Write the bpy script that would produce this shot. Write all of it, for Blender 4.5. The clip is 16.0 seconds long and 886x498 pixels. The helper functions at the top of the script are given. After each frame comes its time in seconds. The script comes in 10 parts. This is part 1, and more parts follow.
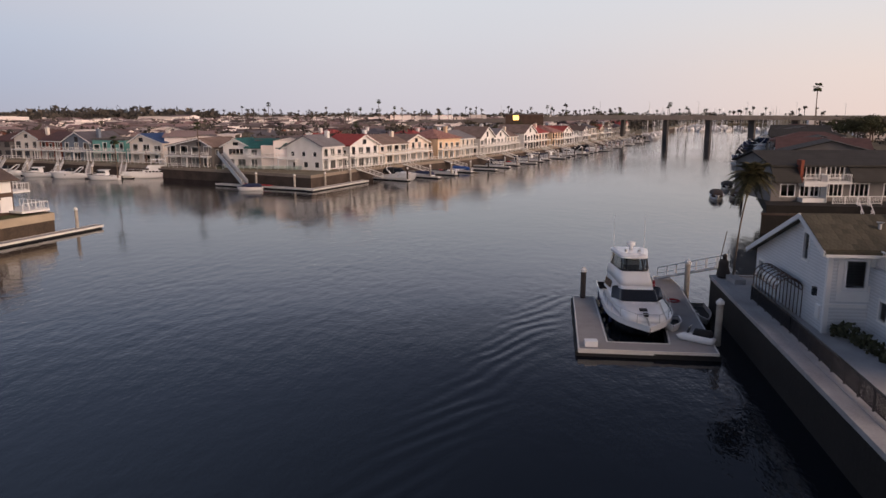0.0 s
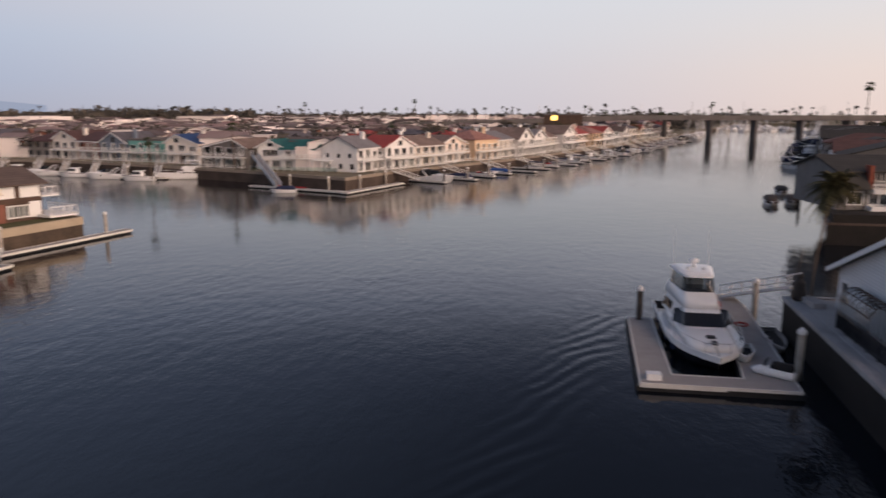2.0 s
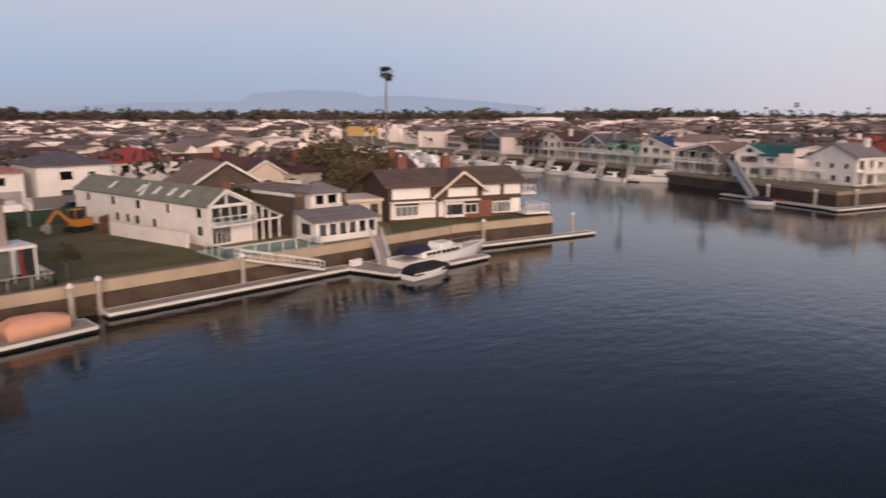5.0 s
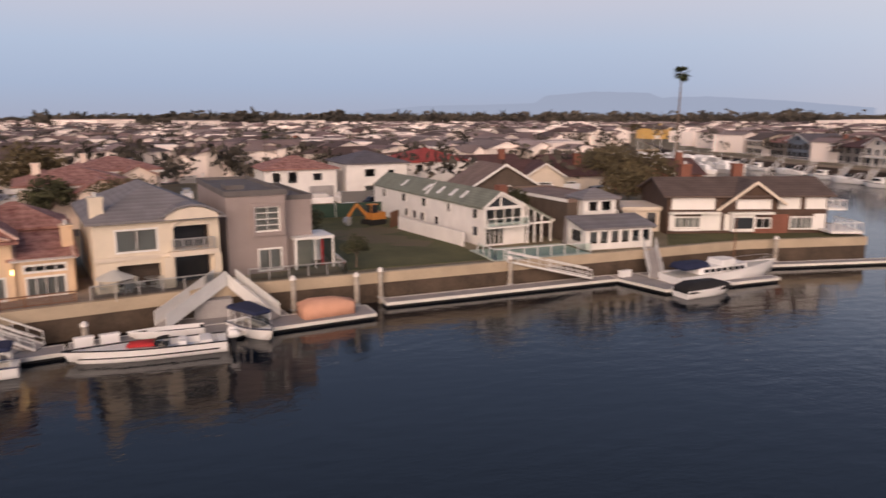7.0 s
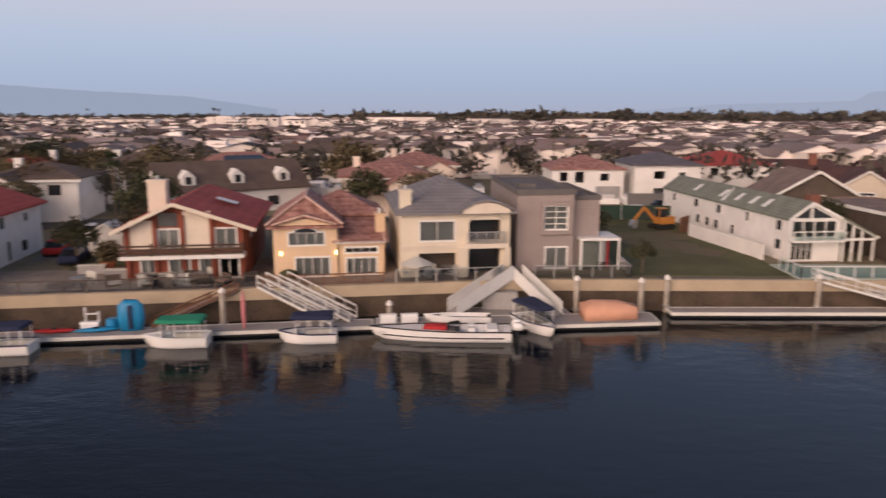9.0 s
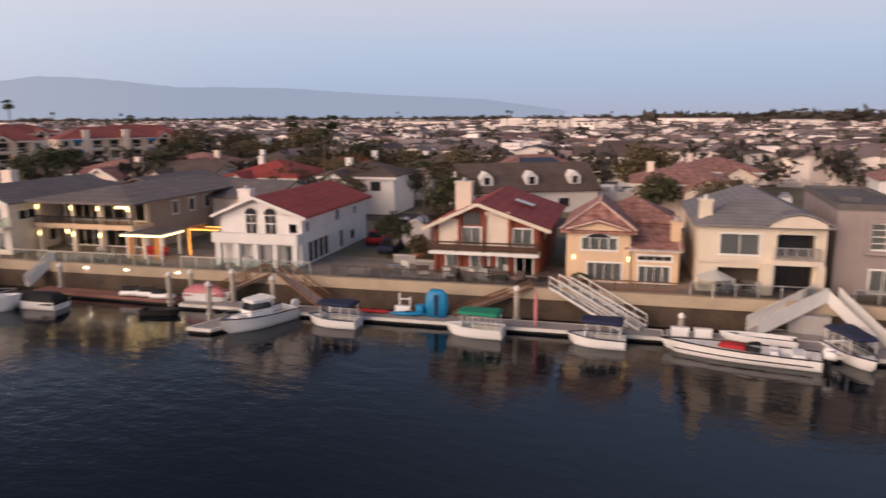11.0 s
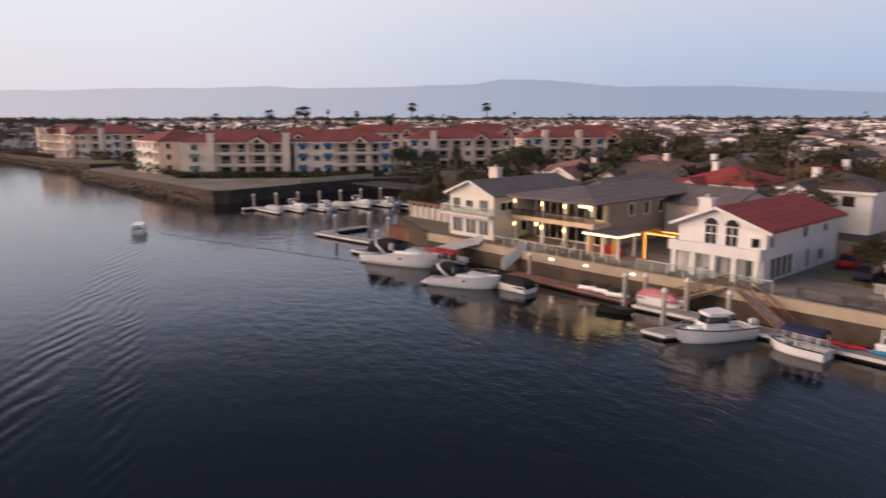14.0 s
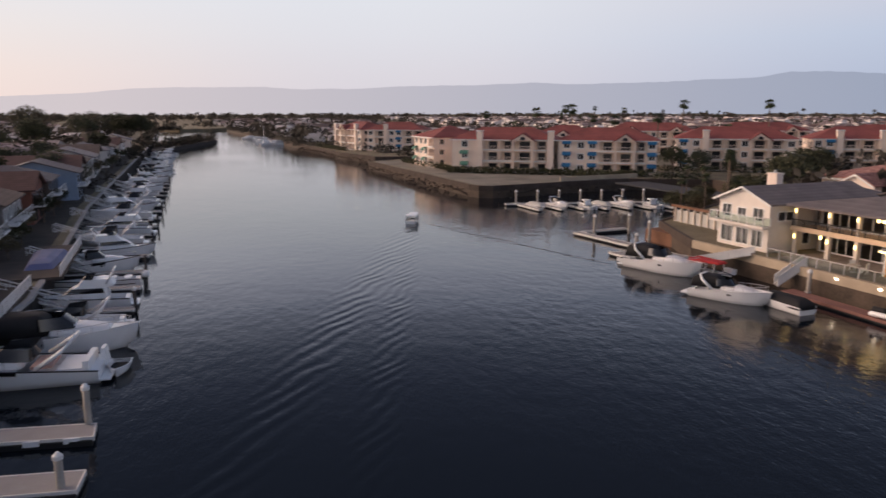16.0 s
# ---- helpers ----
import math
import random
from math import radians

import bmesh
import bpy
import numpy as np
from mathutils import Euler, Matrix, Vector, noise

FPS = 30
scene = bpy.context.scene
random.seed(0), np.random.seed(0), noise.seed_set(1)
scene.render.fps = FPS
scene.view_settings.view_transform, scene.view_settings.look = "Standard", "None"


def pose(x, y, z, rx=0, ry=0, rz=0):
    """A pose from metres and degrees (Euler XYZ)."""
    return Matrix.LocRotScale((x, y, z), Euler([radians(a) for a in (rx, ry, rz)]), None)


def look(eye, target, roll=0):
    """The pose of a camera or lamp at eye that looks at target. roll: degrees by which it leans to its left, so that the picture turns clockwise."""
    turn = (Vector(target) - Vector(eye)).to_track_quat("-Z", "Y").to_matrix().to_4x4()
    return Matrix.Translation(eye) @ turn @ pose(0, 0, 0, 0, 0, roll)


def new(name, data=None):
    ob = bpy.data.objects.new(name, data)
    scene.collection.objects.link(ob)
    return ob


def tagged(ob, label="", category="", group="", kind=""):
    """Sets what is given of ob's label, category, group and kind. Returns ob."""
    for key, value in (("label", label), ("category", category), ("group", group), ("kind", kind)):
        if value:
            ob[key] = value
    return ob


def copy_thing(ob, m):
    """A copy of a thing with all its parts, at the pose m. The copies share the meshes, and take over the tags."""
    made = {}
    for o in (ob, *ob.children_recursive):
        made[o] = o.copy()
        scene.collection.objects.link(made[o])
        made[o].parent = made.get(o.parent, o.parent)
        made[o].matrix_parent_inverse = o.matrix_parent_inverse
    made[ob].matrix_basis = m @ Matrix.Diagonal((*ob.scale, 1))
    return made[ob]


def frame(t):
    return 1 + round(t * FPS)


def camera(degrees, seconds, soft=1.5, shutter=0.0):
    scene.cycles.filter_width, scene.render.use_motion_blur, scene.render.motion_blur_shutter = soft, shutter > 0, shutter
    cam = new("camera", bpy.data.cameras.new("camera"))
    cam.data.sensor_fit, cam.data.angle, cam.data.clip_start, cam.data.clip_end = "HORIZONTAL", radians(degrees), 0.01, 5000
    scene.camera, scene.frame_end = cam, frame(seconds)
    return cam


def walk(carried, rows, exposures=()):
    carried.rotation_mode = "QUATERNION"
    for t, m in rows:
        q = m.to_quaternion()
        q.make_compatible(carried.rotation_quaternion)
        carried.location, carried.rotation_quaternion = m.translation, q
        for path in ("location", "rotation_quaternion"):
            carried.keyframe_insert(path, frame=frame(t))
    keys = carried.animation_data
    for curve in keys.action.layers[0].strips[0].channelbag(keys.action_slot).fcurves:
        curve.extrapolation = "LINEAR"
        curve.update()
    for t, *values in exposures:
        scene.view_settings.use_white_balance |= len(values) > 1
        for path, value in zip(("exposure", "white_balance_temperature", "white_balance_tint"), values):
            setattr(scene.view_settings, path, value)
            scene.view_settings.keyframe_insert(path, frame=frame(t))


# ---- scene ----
PATH = [
    (0, pose(-9.885, -3.224, 14.855, 79.177, 0, -83.464) @ pose(0, 0, 0, 0, 0, 0.030)),
    (0.5, pose(-8.695, -2.961, 14.890, 79.177, 0, -83.468) @ pose(0, 0, 0, 0, 0, 0.015)),
    (1, pose(-7.461, -2.712, 14.947, 79.162, 0, -83.474) @ pose(0, 0, 0, 0, 0, 0.065)),
    (1.5, pose(-6.369, -2.445, 15.017, 79.157, 0, -83.399) @ pose(0, 0, 0, 0, 0, 0.075)),
    (2, pose(-5.357, -2.085, 15.098, 79.138, 0, -80.668) @ pose(0, 0, 0, 0, 0, 0.045)),
    (2.5, pose(-4.432, -1.840, 15.165, 79.089, 0, -74.586) @ pose(0, 0, 0, 0, 0, 0.016)),
    (3, pose(-3.590, -1.565, 15.198, 79.093, 0, -68.819) @ pose(0, 0, 0, 0, 0, 0.078)),
    (3.5, pose(-2.844, -1.056, 15.234, 79.095, 0, -62.756) @ pose(0, 0, 0, 0, 0, 0.075)),
    (4, pose(-2.124, -0.549, 15.295, 79.124, 0, -56.758) @ pose(0, 0, 0, 0, 0, 0.062)),
    (4.2, pose(-1.852, -0.385, 15.328, 79.137, 0, -54.012) @ pose(0, 0, 0, 0, 0, 0.055)),
    (6.3, pose(0.350, -0.425, 15.737, 79.381, 0, -29.234) @ pose(0, 0, 0, 0, 0, -0.095)),
    (6.5, pose(0.501, -0.314, 15.758, 79.386, 0, -26.905) @ pose(0, 0, 0, 0, 0, -0.058)),
    (7, pose(0.800, -0.022, 15.792, 79.371, 0, -21.191) @ pose(0, 0, 0, 0, 0, -0.092)),
    (7.5, pose(0.861, 0.092, 15.828, 79.368, 0, -15.524) @ pose(0, 0, 0, 0, 0, -0.054)),
    (8, pose(0.714, 0.101, 15.858, 79.297, 0, -9.915) @ pose(0, 0, 0, 0, 0, -0.056)),
    (8.5, pose(0.388, 0.112, 15.913, 79.266, 0, -4.006) @ pose(0, 0, 0, 0, 0, 0.047)),
    (9, pose(0.000, 0.000, 16.000, 79.251, 0, 1.136) @ pose(0, 0, 0, 0, 0, 0.099)),
    (9.2, pose(-0.141, -0.052, 16.042, 79.257, 0, 3.383) @ pose(0, 0, 0, 0, 0, -0.034)),
    (11.3, pose(-1.055, -1.396, 16.524, 79.383, 0, 26.973) @ pose(0, 0, 0, 0, 0, -0.269)),
    (11.5, pose(-1.168, -1.564, 16.567, 79.399, 0, 29.177) @ pose(0, 0, 0, 0, 0, -0.276)),
    (12, pose(-1.436, -1.991, 16.674, 79.385, 0, 34.668) @ pose(0, 0, 0, 0, 0, -0.249)),
    (12.5, pose(-1.718, -2.466, 16.818, 79.398, 0, 40.255) @ pose(0, 0, 0, 0, 0, -0.190)),
    (13, pose(-2.094, -2.834, 16.981, 79.384, 0, 45.914) @ pose(0, 0, 0, 0, 0, -0.146)),
    (13.5, pose(-2.522, -3.180, 17.140, 79.368, 0, 51.523) @ pose(0, 0, 0, 0, 0, -0.099)),
    (14, pose(-2.885, -3.578, 17.313, 79.367, 0, 57.200) @ pose(0, 0, 0, 0, 0, -0.094)),
    (14.5, pose(-3.106, -3.976, 17.490, 79.320, 0, 62.879) @ pose(0, 0, 0, 0, 0, -0.055)),
    (15, pose(-3.047, -4.099, 17.642, 79.213, 0, 68.460) @ pose(0, 0, 0, 0, 0, -0.033)),
    (15.5, pose(-2.805, -4.011, 17.757, 79.128, 0, 74.091) @ pose(0, 0, 0, 0, 0, -0.034)),
    (16, pose(-2.592, -3.741, 17.858, 79.074, 0, 78.005) @ pose(0, 0, 0, 0, 0, -0.073)),
]
cam = camera(63.77, 16.0, shutter=0.7)
walk(cam, PATH, [(0, 0.28), (4.2, 0.34), (6.5, 0.40), (9, 0.43), (13, 0.55), (14.5, 0.51), (16, 0.44)])

# ---- world and light: clear dusk sky, the sun just set behind the south bank ----
world = bpy.data.worlds.new("dusk_sky")
scene.world = world
world.use_nodes = True
WN, WL = world.node_tree.nodes, world.node_tree.links
WN.clear()
w_out, w_bg = WN.new("ShaderNodeOutputWorld"), WN.new("ShaderNodeBackground")
w_tc, w_sep = WN.new("ShaderNodeTexCoord"), WN.new("ShaderNodeSeparateXYZ")
w_up = WN.new("ShaderNodeMapRange")
w_up.inputs["From Min"].default_value, w_up.inputs["From Max"].default_value = 0.0, 1.0
SKY_NORTH = [(0.0, (0.291, 0.316, 0.411)), (0.04, (0.299, 0.355, 0.478)), (0.09, (0.342, 0.402, 0.522)), (0.15, (0.426, 0.431, 0.511)), (0.24, (0.3, 0.36, 0.5)), (0.34, (0.16, 0.2, 0.31)), (0.5, (0.1, 0.13, 0.23)), (1.0, (0.07, 0.08, 0.13))]
SKY_SIDE = [(0.0, (0.507, 0.474, 0.518)), (0.05, (0.529, 0.507, 0.547)), (0.1, (0.547, 0.547, 0.589)), (0.15, (0.558, 0.57, 0.613)), (0.24, (0.52, 0.55, 0.68)), (0.34, (0.21, 0.24, 0.35)), (0.5, (0.075, 0.1, 0.18)), (1.0, (0.07, 0.08, 0.13))]
SKY_SOUTH = [(0.0, (0.7, 0.551, 0.495)), (0.05, (0.7, 0.58, 0.528)), (0.1, (0.661, 0.598, 0.574)), (0.15, (0.617, 0.604, 0.623)), (0.19, (0.86, 0.84, 0.93)), (0.25, (0.8, 0.8, 0.92)), (0.34, (0.27, 0.295, 0.4)), (0.5, (0.058, 0.078, 0.135)), (1.0, (0.07, 0.08, 0.13))]


def sky_ramp(stops):
    r = WN.new("ShaderNodeValToRGB")
    while len(r.color_ramp.elements) < len(stops):
        r.color_ramp.elements.new(0.5)
    for e, (p, c) in zip(r.color_ramp.elements, stops):
        e.position, e.color = p, (*c, 1)
    WL.new(w_up.outputs["Result"], r.inputs["Fac"])
    return r


w_dot = WN.new("ShaderNodeVectorMath")
w_dot.operation = "DOT_PRODUCT"
w_dot.inputs[1].default_value = (0.0, -1.0, 0.0)
w_az = WN.new("ShaderNodeMapRange")
w_az.interpolation_type = "SMOOTHSTEP"
w_az.inputs["From Min"].default_value, w_az.inputs["From Max"].default_value = -0.92, -0.12
w_az3 = WN.new("ShaderNodeMapRange")
w_az3.interpolation_type = "SMOOTHSTEP"
w_az3.inputs["From Min"].default_value, w_az3.inputs["From Max"].default_value = -0.15, 0.55
w_mix3 = WN.new("ShaderNodeMix")
w_mix3.data_type = "RGBA"
w_mix = WN.new("ShaderNodeMix")
w_mix.data_type = "RGBA"
WL.new(w_tc.outputs["Generated"], w_sep.inputs[0])
WL.new(w_sep.outputs["Z"], w_up.inputs["Value"])
WL.new(w_tc.outputs["Generated"], w_dot.inputs[0])
WL.new(w_dot.outputs["Value"], w_az.inputs["Value"])
WL.new(w_az.outputs["Result"], w_mix.inputs["Factor"])
WL.new(sky_ramp(SKY_NORTH).outputs["Color"], w_mix.inputs[6])
WL.new(sky_ramp(SKY_SIDE).outputs["Color"], w_mix.inputs[7])
WL.new(w_dot.outputs["Value"], w_az3.inputs["Value"])
WL.new(w_az3.outputs["Result"], w_mix3.inputs["Factor"])
WL.new(w_mix.outputs[2], w_mix3.inputs[6])
WL.new(sky_ramp(SKY_SOUTH).outputs["Color"], w_mix3.inputs[7])
# the upper sky: blue over the north-east, dusky elsewhere
w_az2 = WN.new("ShaderNodeMapRange")
w_az2.interpolation_type = "SMOOTHSTEP"
w_az2.inputs["From Min"].default_value, w_az2.inputs["From Max"].default_value = -1.0, -0.30
w_high = WN.new("ShaderNodeMix")
w_high.data_type = "RGBA"
w_high.inputs[6].default_value, w_high.inputs[7].default_value = (0.21, 0.27, 0.42, 1), (0.066, 0.082, 0.132, 1)
w_el = WN.new("ShaderNodeMapRange")
w_el.interpolation_type = "SMOOTHSTEP"
w_el.inputs["From Min"].default_value, w_el.inputs["From Max"].default_value = 0.17, 0.46
w_all = WN.new("ShaderNodeMix")
w_all.data_type = "RGBA"
w_dot2 = WN.new("ShaderNodeVectorMath")
w_dot2.operation = "DOT_PRODUCT"
w_dot2.inputs[1].default_value = (-0.42, -0.91, 0.0)
WL.new(w_tc.outputs["Generated"], w_dot2.inputs[0])
WL.new(w_dot2.outputs["Value"], w_az2.inputs["Value"])
WL.new(w_az2.outputs["Result"], w_high.inputs["Factor"])
WL.new(w_sep.outputs["Z"], w_el.inputs["Value"])
WL.new(w_el.outputs["Result"], w_all.inputs["Factor"])
WL.new(w_mix3.outputs[2], w_all.inputs[6])
WL.new(w_high.outputs[2], w_all.inputs[7])
WL.new(w_all.outputs[2], w_bg.inputs["Color"])
w_bg.inputs["Strength"].default_value = 1.0
WL.new(w_bg.outputs[0], w_out.inputs["Surface"])
glow = bpy.data.lights.new("afterglow_sun", "SUN")
glow.energy, glow.angle, glow.color = 3.1, radians(60), (1.0, 0.70, 0.53)
glow_ob = new("afterglow_sun", glow)
glow_ob.matrix_world = look((-34, -58, 19), (0, 0, 0))


# ---- materials ----
def mat(name, base, rough=0.7, vary=0.18, scale=0.6, fine=9.0, bump=0.15, metal=0.0, spec=0.4, second=None, rows=0.0, per_object=0.0, island=0.0):
    """Plain surface with large stains, fine grain and relief; rows: courses of that height in metres; island: spread from piece to piece."""
    m = bpy.data.materials.new(name)
    m.use_nodes = True
    n, l = m.node_tree.nodes, m.node_tree.links
    p = n["Principled BSDF"]
    p.inputs["Roughness"].default_value, p.inputs["Metallic"].default_value = rough, metal
    p.inputs["Specular IOR Level"].default_value = spec
    tc = n.new("ShaderNodeTexCoord")
    a, b = n.new("ShaderNodeTexNoise"), n.new("ShaderNodeTexNoise")
    a.inputs["Scale"].default_value, a.inputs["Detail"].default_value = scale, 5
    b.inputs["Scale"].default_value, b.inputs["Detail"].default_value = fine, 3
    for t in (a, b):
        l.new(tc.outputs["Object"], t.inputs["Vector"])
    s = n.new("ShaderNodeMath")
    s.operation = "MULTIPLY_ADD"
    l.new(b.outputs["Fac"], s.inputs[0])
    s.inputs[1].default_value = 0.45
    l.new(a.outputs["Fac"], s.inputs[2])
    r = n.new("ShaderNodeMapRange")
    r.inputs["From Min"].default_value, r.inputs["From Max"].default_value = 0.45, 1.05
    l.new(s.outputs[0], r.inputs["Value"])
    lo = tuple(c * (1 - vary) for c in base)
    hi = second or tuple(min(1, c * (1 + vary)) for c in base)
    mx = n.new("ShaderNodeMix")
    mx.data_type = "RGBA"
    mx.inputs[6].default_value, mx.inputs[7].default_value = (*lo, 1), (*hi, 1)
    l.new(r.outputs["Result"], mx.inputs["Factor"])
    col = mx.outputs[2]
    if per_object or island:
        hs = n.new("ShaderNodeHueSaturation")
        if island:
            src = n.new("ShaderNodeNewGeometry").outputs["Random Per Island"]
        else:
            src = n.new("ShaderNodeObjectInfo").outputs["Random"]
        mr = n.new("ShaderNodeMapRange")
        k = per_object or island
        mr.inputs["To Min"].default_value, mr.inputs["To Max"].default_value = 1 - k, 1 + k
        l.new(src, mr.inputs["Value"])
        l.new(mr.outputs["Result"], hs.inputs["Value"])
        l.new(col, hs.inputs["Color"])
        col = hs.outputs["Color"]
    height = b.outputs["Fac"]
    if rows:
        w = n.new("ShaderNodeTexWave")
        w.wave_type, w.bands_direction, w.wave_profile = "BANDS", "Z", "SAW"
        w.inputs["Scale"].default_value, w.inputs["Distortion"].default_value = 0.314 / rows, 0.4
        l.new(tc.outputs["Object"], w.inputs["Vector"])
        ad = n.new("ShaderNodeMath")
        ad.operation = "ADD"
        l.new(w.outputs["Fac"], ad.inputs[0])
        l.new(b.outputs["Fac"], ad.inputs[1])
        height = ad.outputs[0]
        dk = n.new("ShaderNodeMix")
        dk.data_type, dk.blend_type = "RGBA", "MULTIPLY"
        dk.inputs["Factor"].default_value = 0.22
        l.new(col, dk.inputs[6])
        l.new(w.outputs["Color"], dk.inputs[7])
        col = dk.outputs[2]
    l.new(col, p.inputs["Base Color"])
    if bump:
        bp = n.new("ShaderNodeBump")
        bp.inputs["Strength"].default_value, bp.inputs["Distance"].default_value = bump, 0.03
        l.new(height, bp.inputs["Height"])
        l.new(bp.outputs[0], p.inputs["Normal"])
    return m


def glass_mat(name, tint, rough=0.03):
    """Thin pane: clear with a tint, mirrored by Fresnel."""
    m = bpy.data.materials.new(name)
    m.use_nodes = True
    n, l = m.node_tree.nodes, m.node_tree.links
    n.remove(n["Principled BSDF"])
    t, g, f, x = n.new("ShaderNodeBsdfTransparent"), n.new("ShaderNodeBsdfGlossy"), n.new("ShaderNodeFresnel"), n.new("ShaderNodeMixShader")
    t.inputs["Color"].default_value = (*tint, 1)
    g.inputs["Roughness"].default_value = rough
    f.inputs["IOR"].default_value = 1.55
    l.new(f.outputs[0], x.inputs[0])
    l.new(t.outputs[0], x.inputs[1])
    l.new(g.outputs[0], x.inputs[2])
    l.new(x.outputs[0], n["Material Output"].inputs["Surface"])
    return m


def lamp_mat(name, colour, power):
    m = bpy.data.materials.new(name)
    m.use_nodes = True
    p = m.node_tree.nodes["Principled BSDF"]
    p.inputs["Base Color"].default_value = (*colour, 1)
    p.inputs["Emission Color"].default_value = (*colour, 1)
    p.inputs["Emission Strength"].default_value = power
    return m


M = {}
M["white"] = mat("white_stucco", (0.80, 0.78, 0.76), 0.8, 0.10)
M["trim"] = mat("white_painted_trim", (0.80, 0.79, 0.77), 0.5, 0.07)
M["cream"] = mat("cream_stucco", (0.72, 0.64, 0.54), 0.8, 0.10)
M["tan"] = mat("tan_stucco", (0.74, 0.55, 0.37), 0.8, 0.12)
M["beige"] = mat("beige_stucco", (0.73, 0.65, 0.53), 0.8, 0.10)
M["pink"] = mat("pale_pink_stucco", (0.81, 0.69, 0.60), 0.8, 0.10)
M["grey"] = mat("mauve_grey_stucco", (0.33, 0.28, 0.27), 0.85, 0.10)
M["siding"] = mat("grey_blue_siding", (0.74, 0.755, 0.77), 0.7, 0.08, rows=0.2)
M["darkwood"] = mat("dark_stained_wood", (0.09, 0.055, 0.04), 0.7, 0.3, rows=0.25)
M["shingle"] = mat("weathered_shingle_wall", (0.11, 0.085, 0.07), 0.85, 0.3, rows=0.2)
M["redwall"] = mat("red_brown_brick", (0.27, 0.075, 0.045), 0.85, 0.2, rows=0.12)
M["brick"] = mat("red_brick", (0.25, 0.105, 0.075), 0.85, 0.25, rows=0.08)
M["blue"] = mat("blue_grey_wall", (0.19, 0.23, 0.29), 0.8, 0.12, rows=0.2)
M["teal"] = mat("teal_wall", (0.15, 0.38, 0.34), 0.7, 0.15)
M["r_red"] = mat("red_tile_roof", (0.38, 0.07, 0.06), 0.8, 0.25, rows=0.30)
M["r_terra"] = mat("mixed_terracotta_tile_roof", (0.36, 0.13, 0.11), 0.85, 0.5, 1.6, 5.0, 0.5, second=(0.58, 0.33, 0.28), rows=0.34)
M["r_grey"] = mat("grey_shingle_roof", (0.23, 0.22, 0.235), 0.85, 0.22, rows=0.22)
M["r_dark"] = mat("dark_slate_roof", (0.13, 0.12, 0.135), 0.75, 0.25, rows=0.25)
M["r_green"] = mat("grey_green_shingle_roof", (0.22, 0.24, 0.20), 0.85, 0.3, rows=0.22)
M["r_teal"] = mat("teal_tile_roof", (0.025, 0.13, 0.12), 0.6, 0.25, rows=0.3)
M["r_blue"] = mat("blue_tile_roof", (0.03, 0.07, 0.20), 0.6, 0.25, rows=0.3)
M["r_brown"] = mat("brown_shingle_roof", (0.24, 0.175, 0.15), 0.9, 0.3, rows=0.22)
M["r_moss"] = mat("mossy_brown_tile_roof", (0.085, 0.075, 0.058), 0.9, 0.45, 0.7, second=(0.15, 0.135, 0.09), per_object=0.25)
M["r_flat"] = mat("tar_paper_roof", (0.14, 0.13, 0.13), 0.95, 0.2)
M["concrete"] = mat("pale_concrete", (0.46, 0.38, 0.28), 0.9, 0.2, 0.35)
M["wetwall"] = mat("wet_algae_concrete", (0.085, 0.062, 0.045), 0.75, 0.45, 0.5, 4.0, 0.5)
# near-black tone, far darker than the other sea wall faces
M["nearblack"] = mat("near_black_concrete", (0.012, 0.010, 0.009), 0.85, 0.45, 0.5, 4.0, 0.5)
# leaf colour lightened slightly to stand in for haze over the distance
M["farleaf"] = mat("far_dark_foliage", (0.078, 0.068, 0.054), 0.9, 0.3, island=0.5)
M["greywall"] = mat("weathered_grey_concrete", (0.36, 0.35, 0.35), 0.9, 0.25, 0.5)
M["dock"] = mat("grey_dock_planks", (0.34, 0.32, 0.31), 0.85, 0.15, 0.8)
M["dockedge"] = mat("white_dock_edge", (0.74, 0.72, 0.68), 0.6, 0.12)
M["dockred"] = mat("faded_red_dock_boards", (0.24, 0.12, 0.10), 0.85, 0.25)
M["pile"] = mat("concrete_pile", (0.40, 0.36, 0.31), 0.9, 0.3, 1.0)
M["darkpile"] = mat("tarred_timber_pile", (0.06, 0.05, 0.045), 0.85, 0.4)
M["cap"] = mat("white_pile_cap", (0.82, 0.80, 0.77), 0.5, 0.08)
M["gel"] = mat("white_gelcoat", (0.88, 0.88, 0.88), 0.22, 0.05, bump=0.03)
M["geldark"] = mat("black_gelcoat", (0.02, 0.021, 0.025), 0.2, 0.1, bump=0.03)
M["navy"] = mat("navy_canvas", (0.022, 0.03, 0.075), 0.85, 0.2)
M["black"] = mat("black_canvas", (0.018, 0.018, 0.02), 0.8, 0.2)
M["green"] = mat("green_canvas", (0.02, 0.25, 0.15), 0.85, 0.15)
M["bluecover"] = mat("bright_blue_canvas", (0.03, 0.09, 0.30), 0.8)
M["red"] = mat("red_canvas", (0.45, 0.03, 0.035), 0.8, 0.2)
M["orange"] = mat("orange_tarpaulin", (0.66, 0.36, 0.25), 0.85, 0.15)
M["bluep"] = mat("bright_blue_plastic", (0.015, 0.24, 0.50), 0.4, 0.1)
M["pinkp"] = mat("pink_plastic", (0.60, 0.22, 0.24), 0.5, 0.1)
M["awning"] = mat("blue_awning_canvas", (0.02, 0.13, 0.28), 0.8, 0.15)
M["yellow"] = mat("yellow_machine_paint", (0.52, 0.22, 0.05), 0.6, 0.25)
M["metal"] = mat("galvanised_metal", (0.5, 0.5, 0.5), 0.45, 0.15, metal=0.8)
M["alum"] = mat("white_aluminium", (0.72, 0.72, 0.71), 0.45, 0.1)
M["rubber"] = mat("black_rubber", (0.02, 0.02, 0.02), 0.7, 0.2)
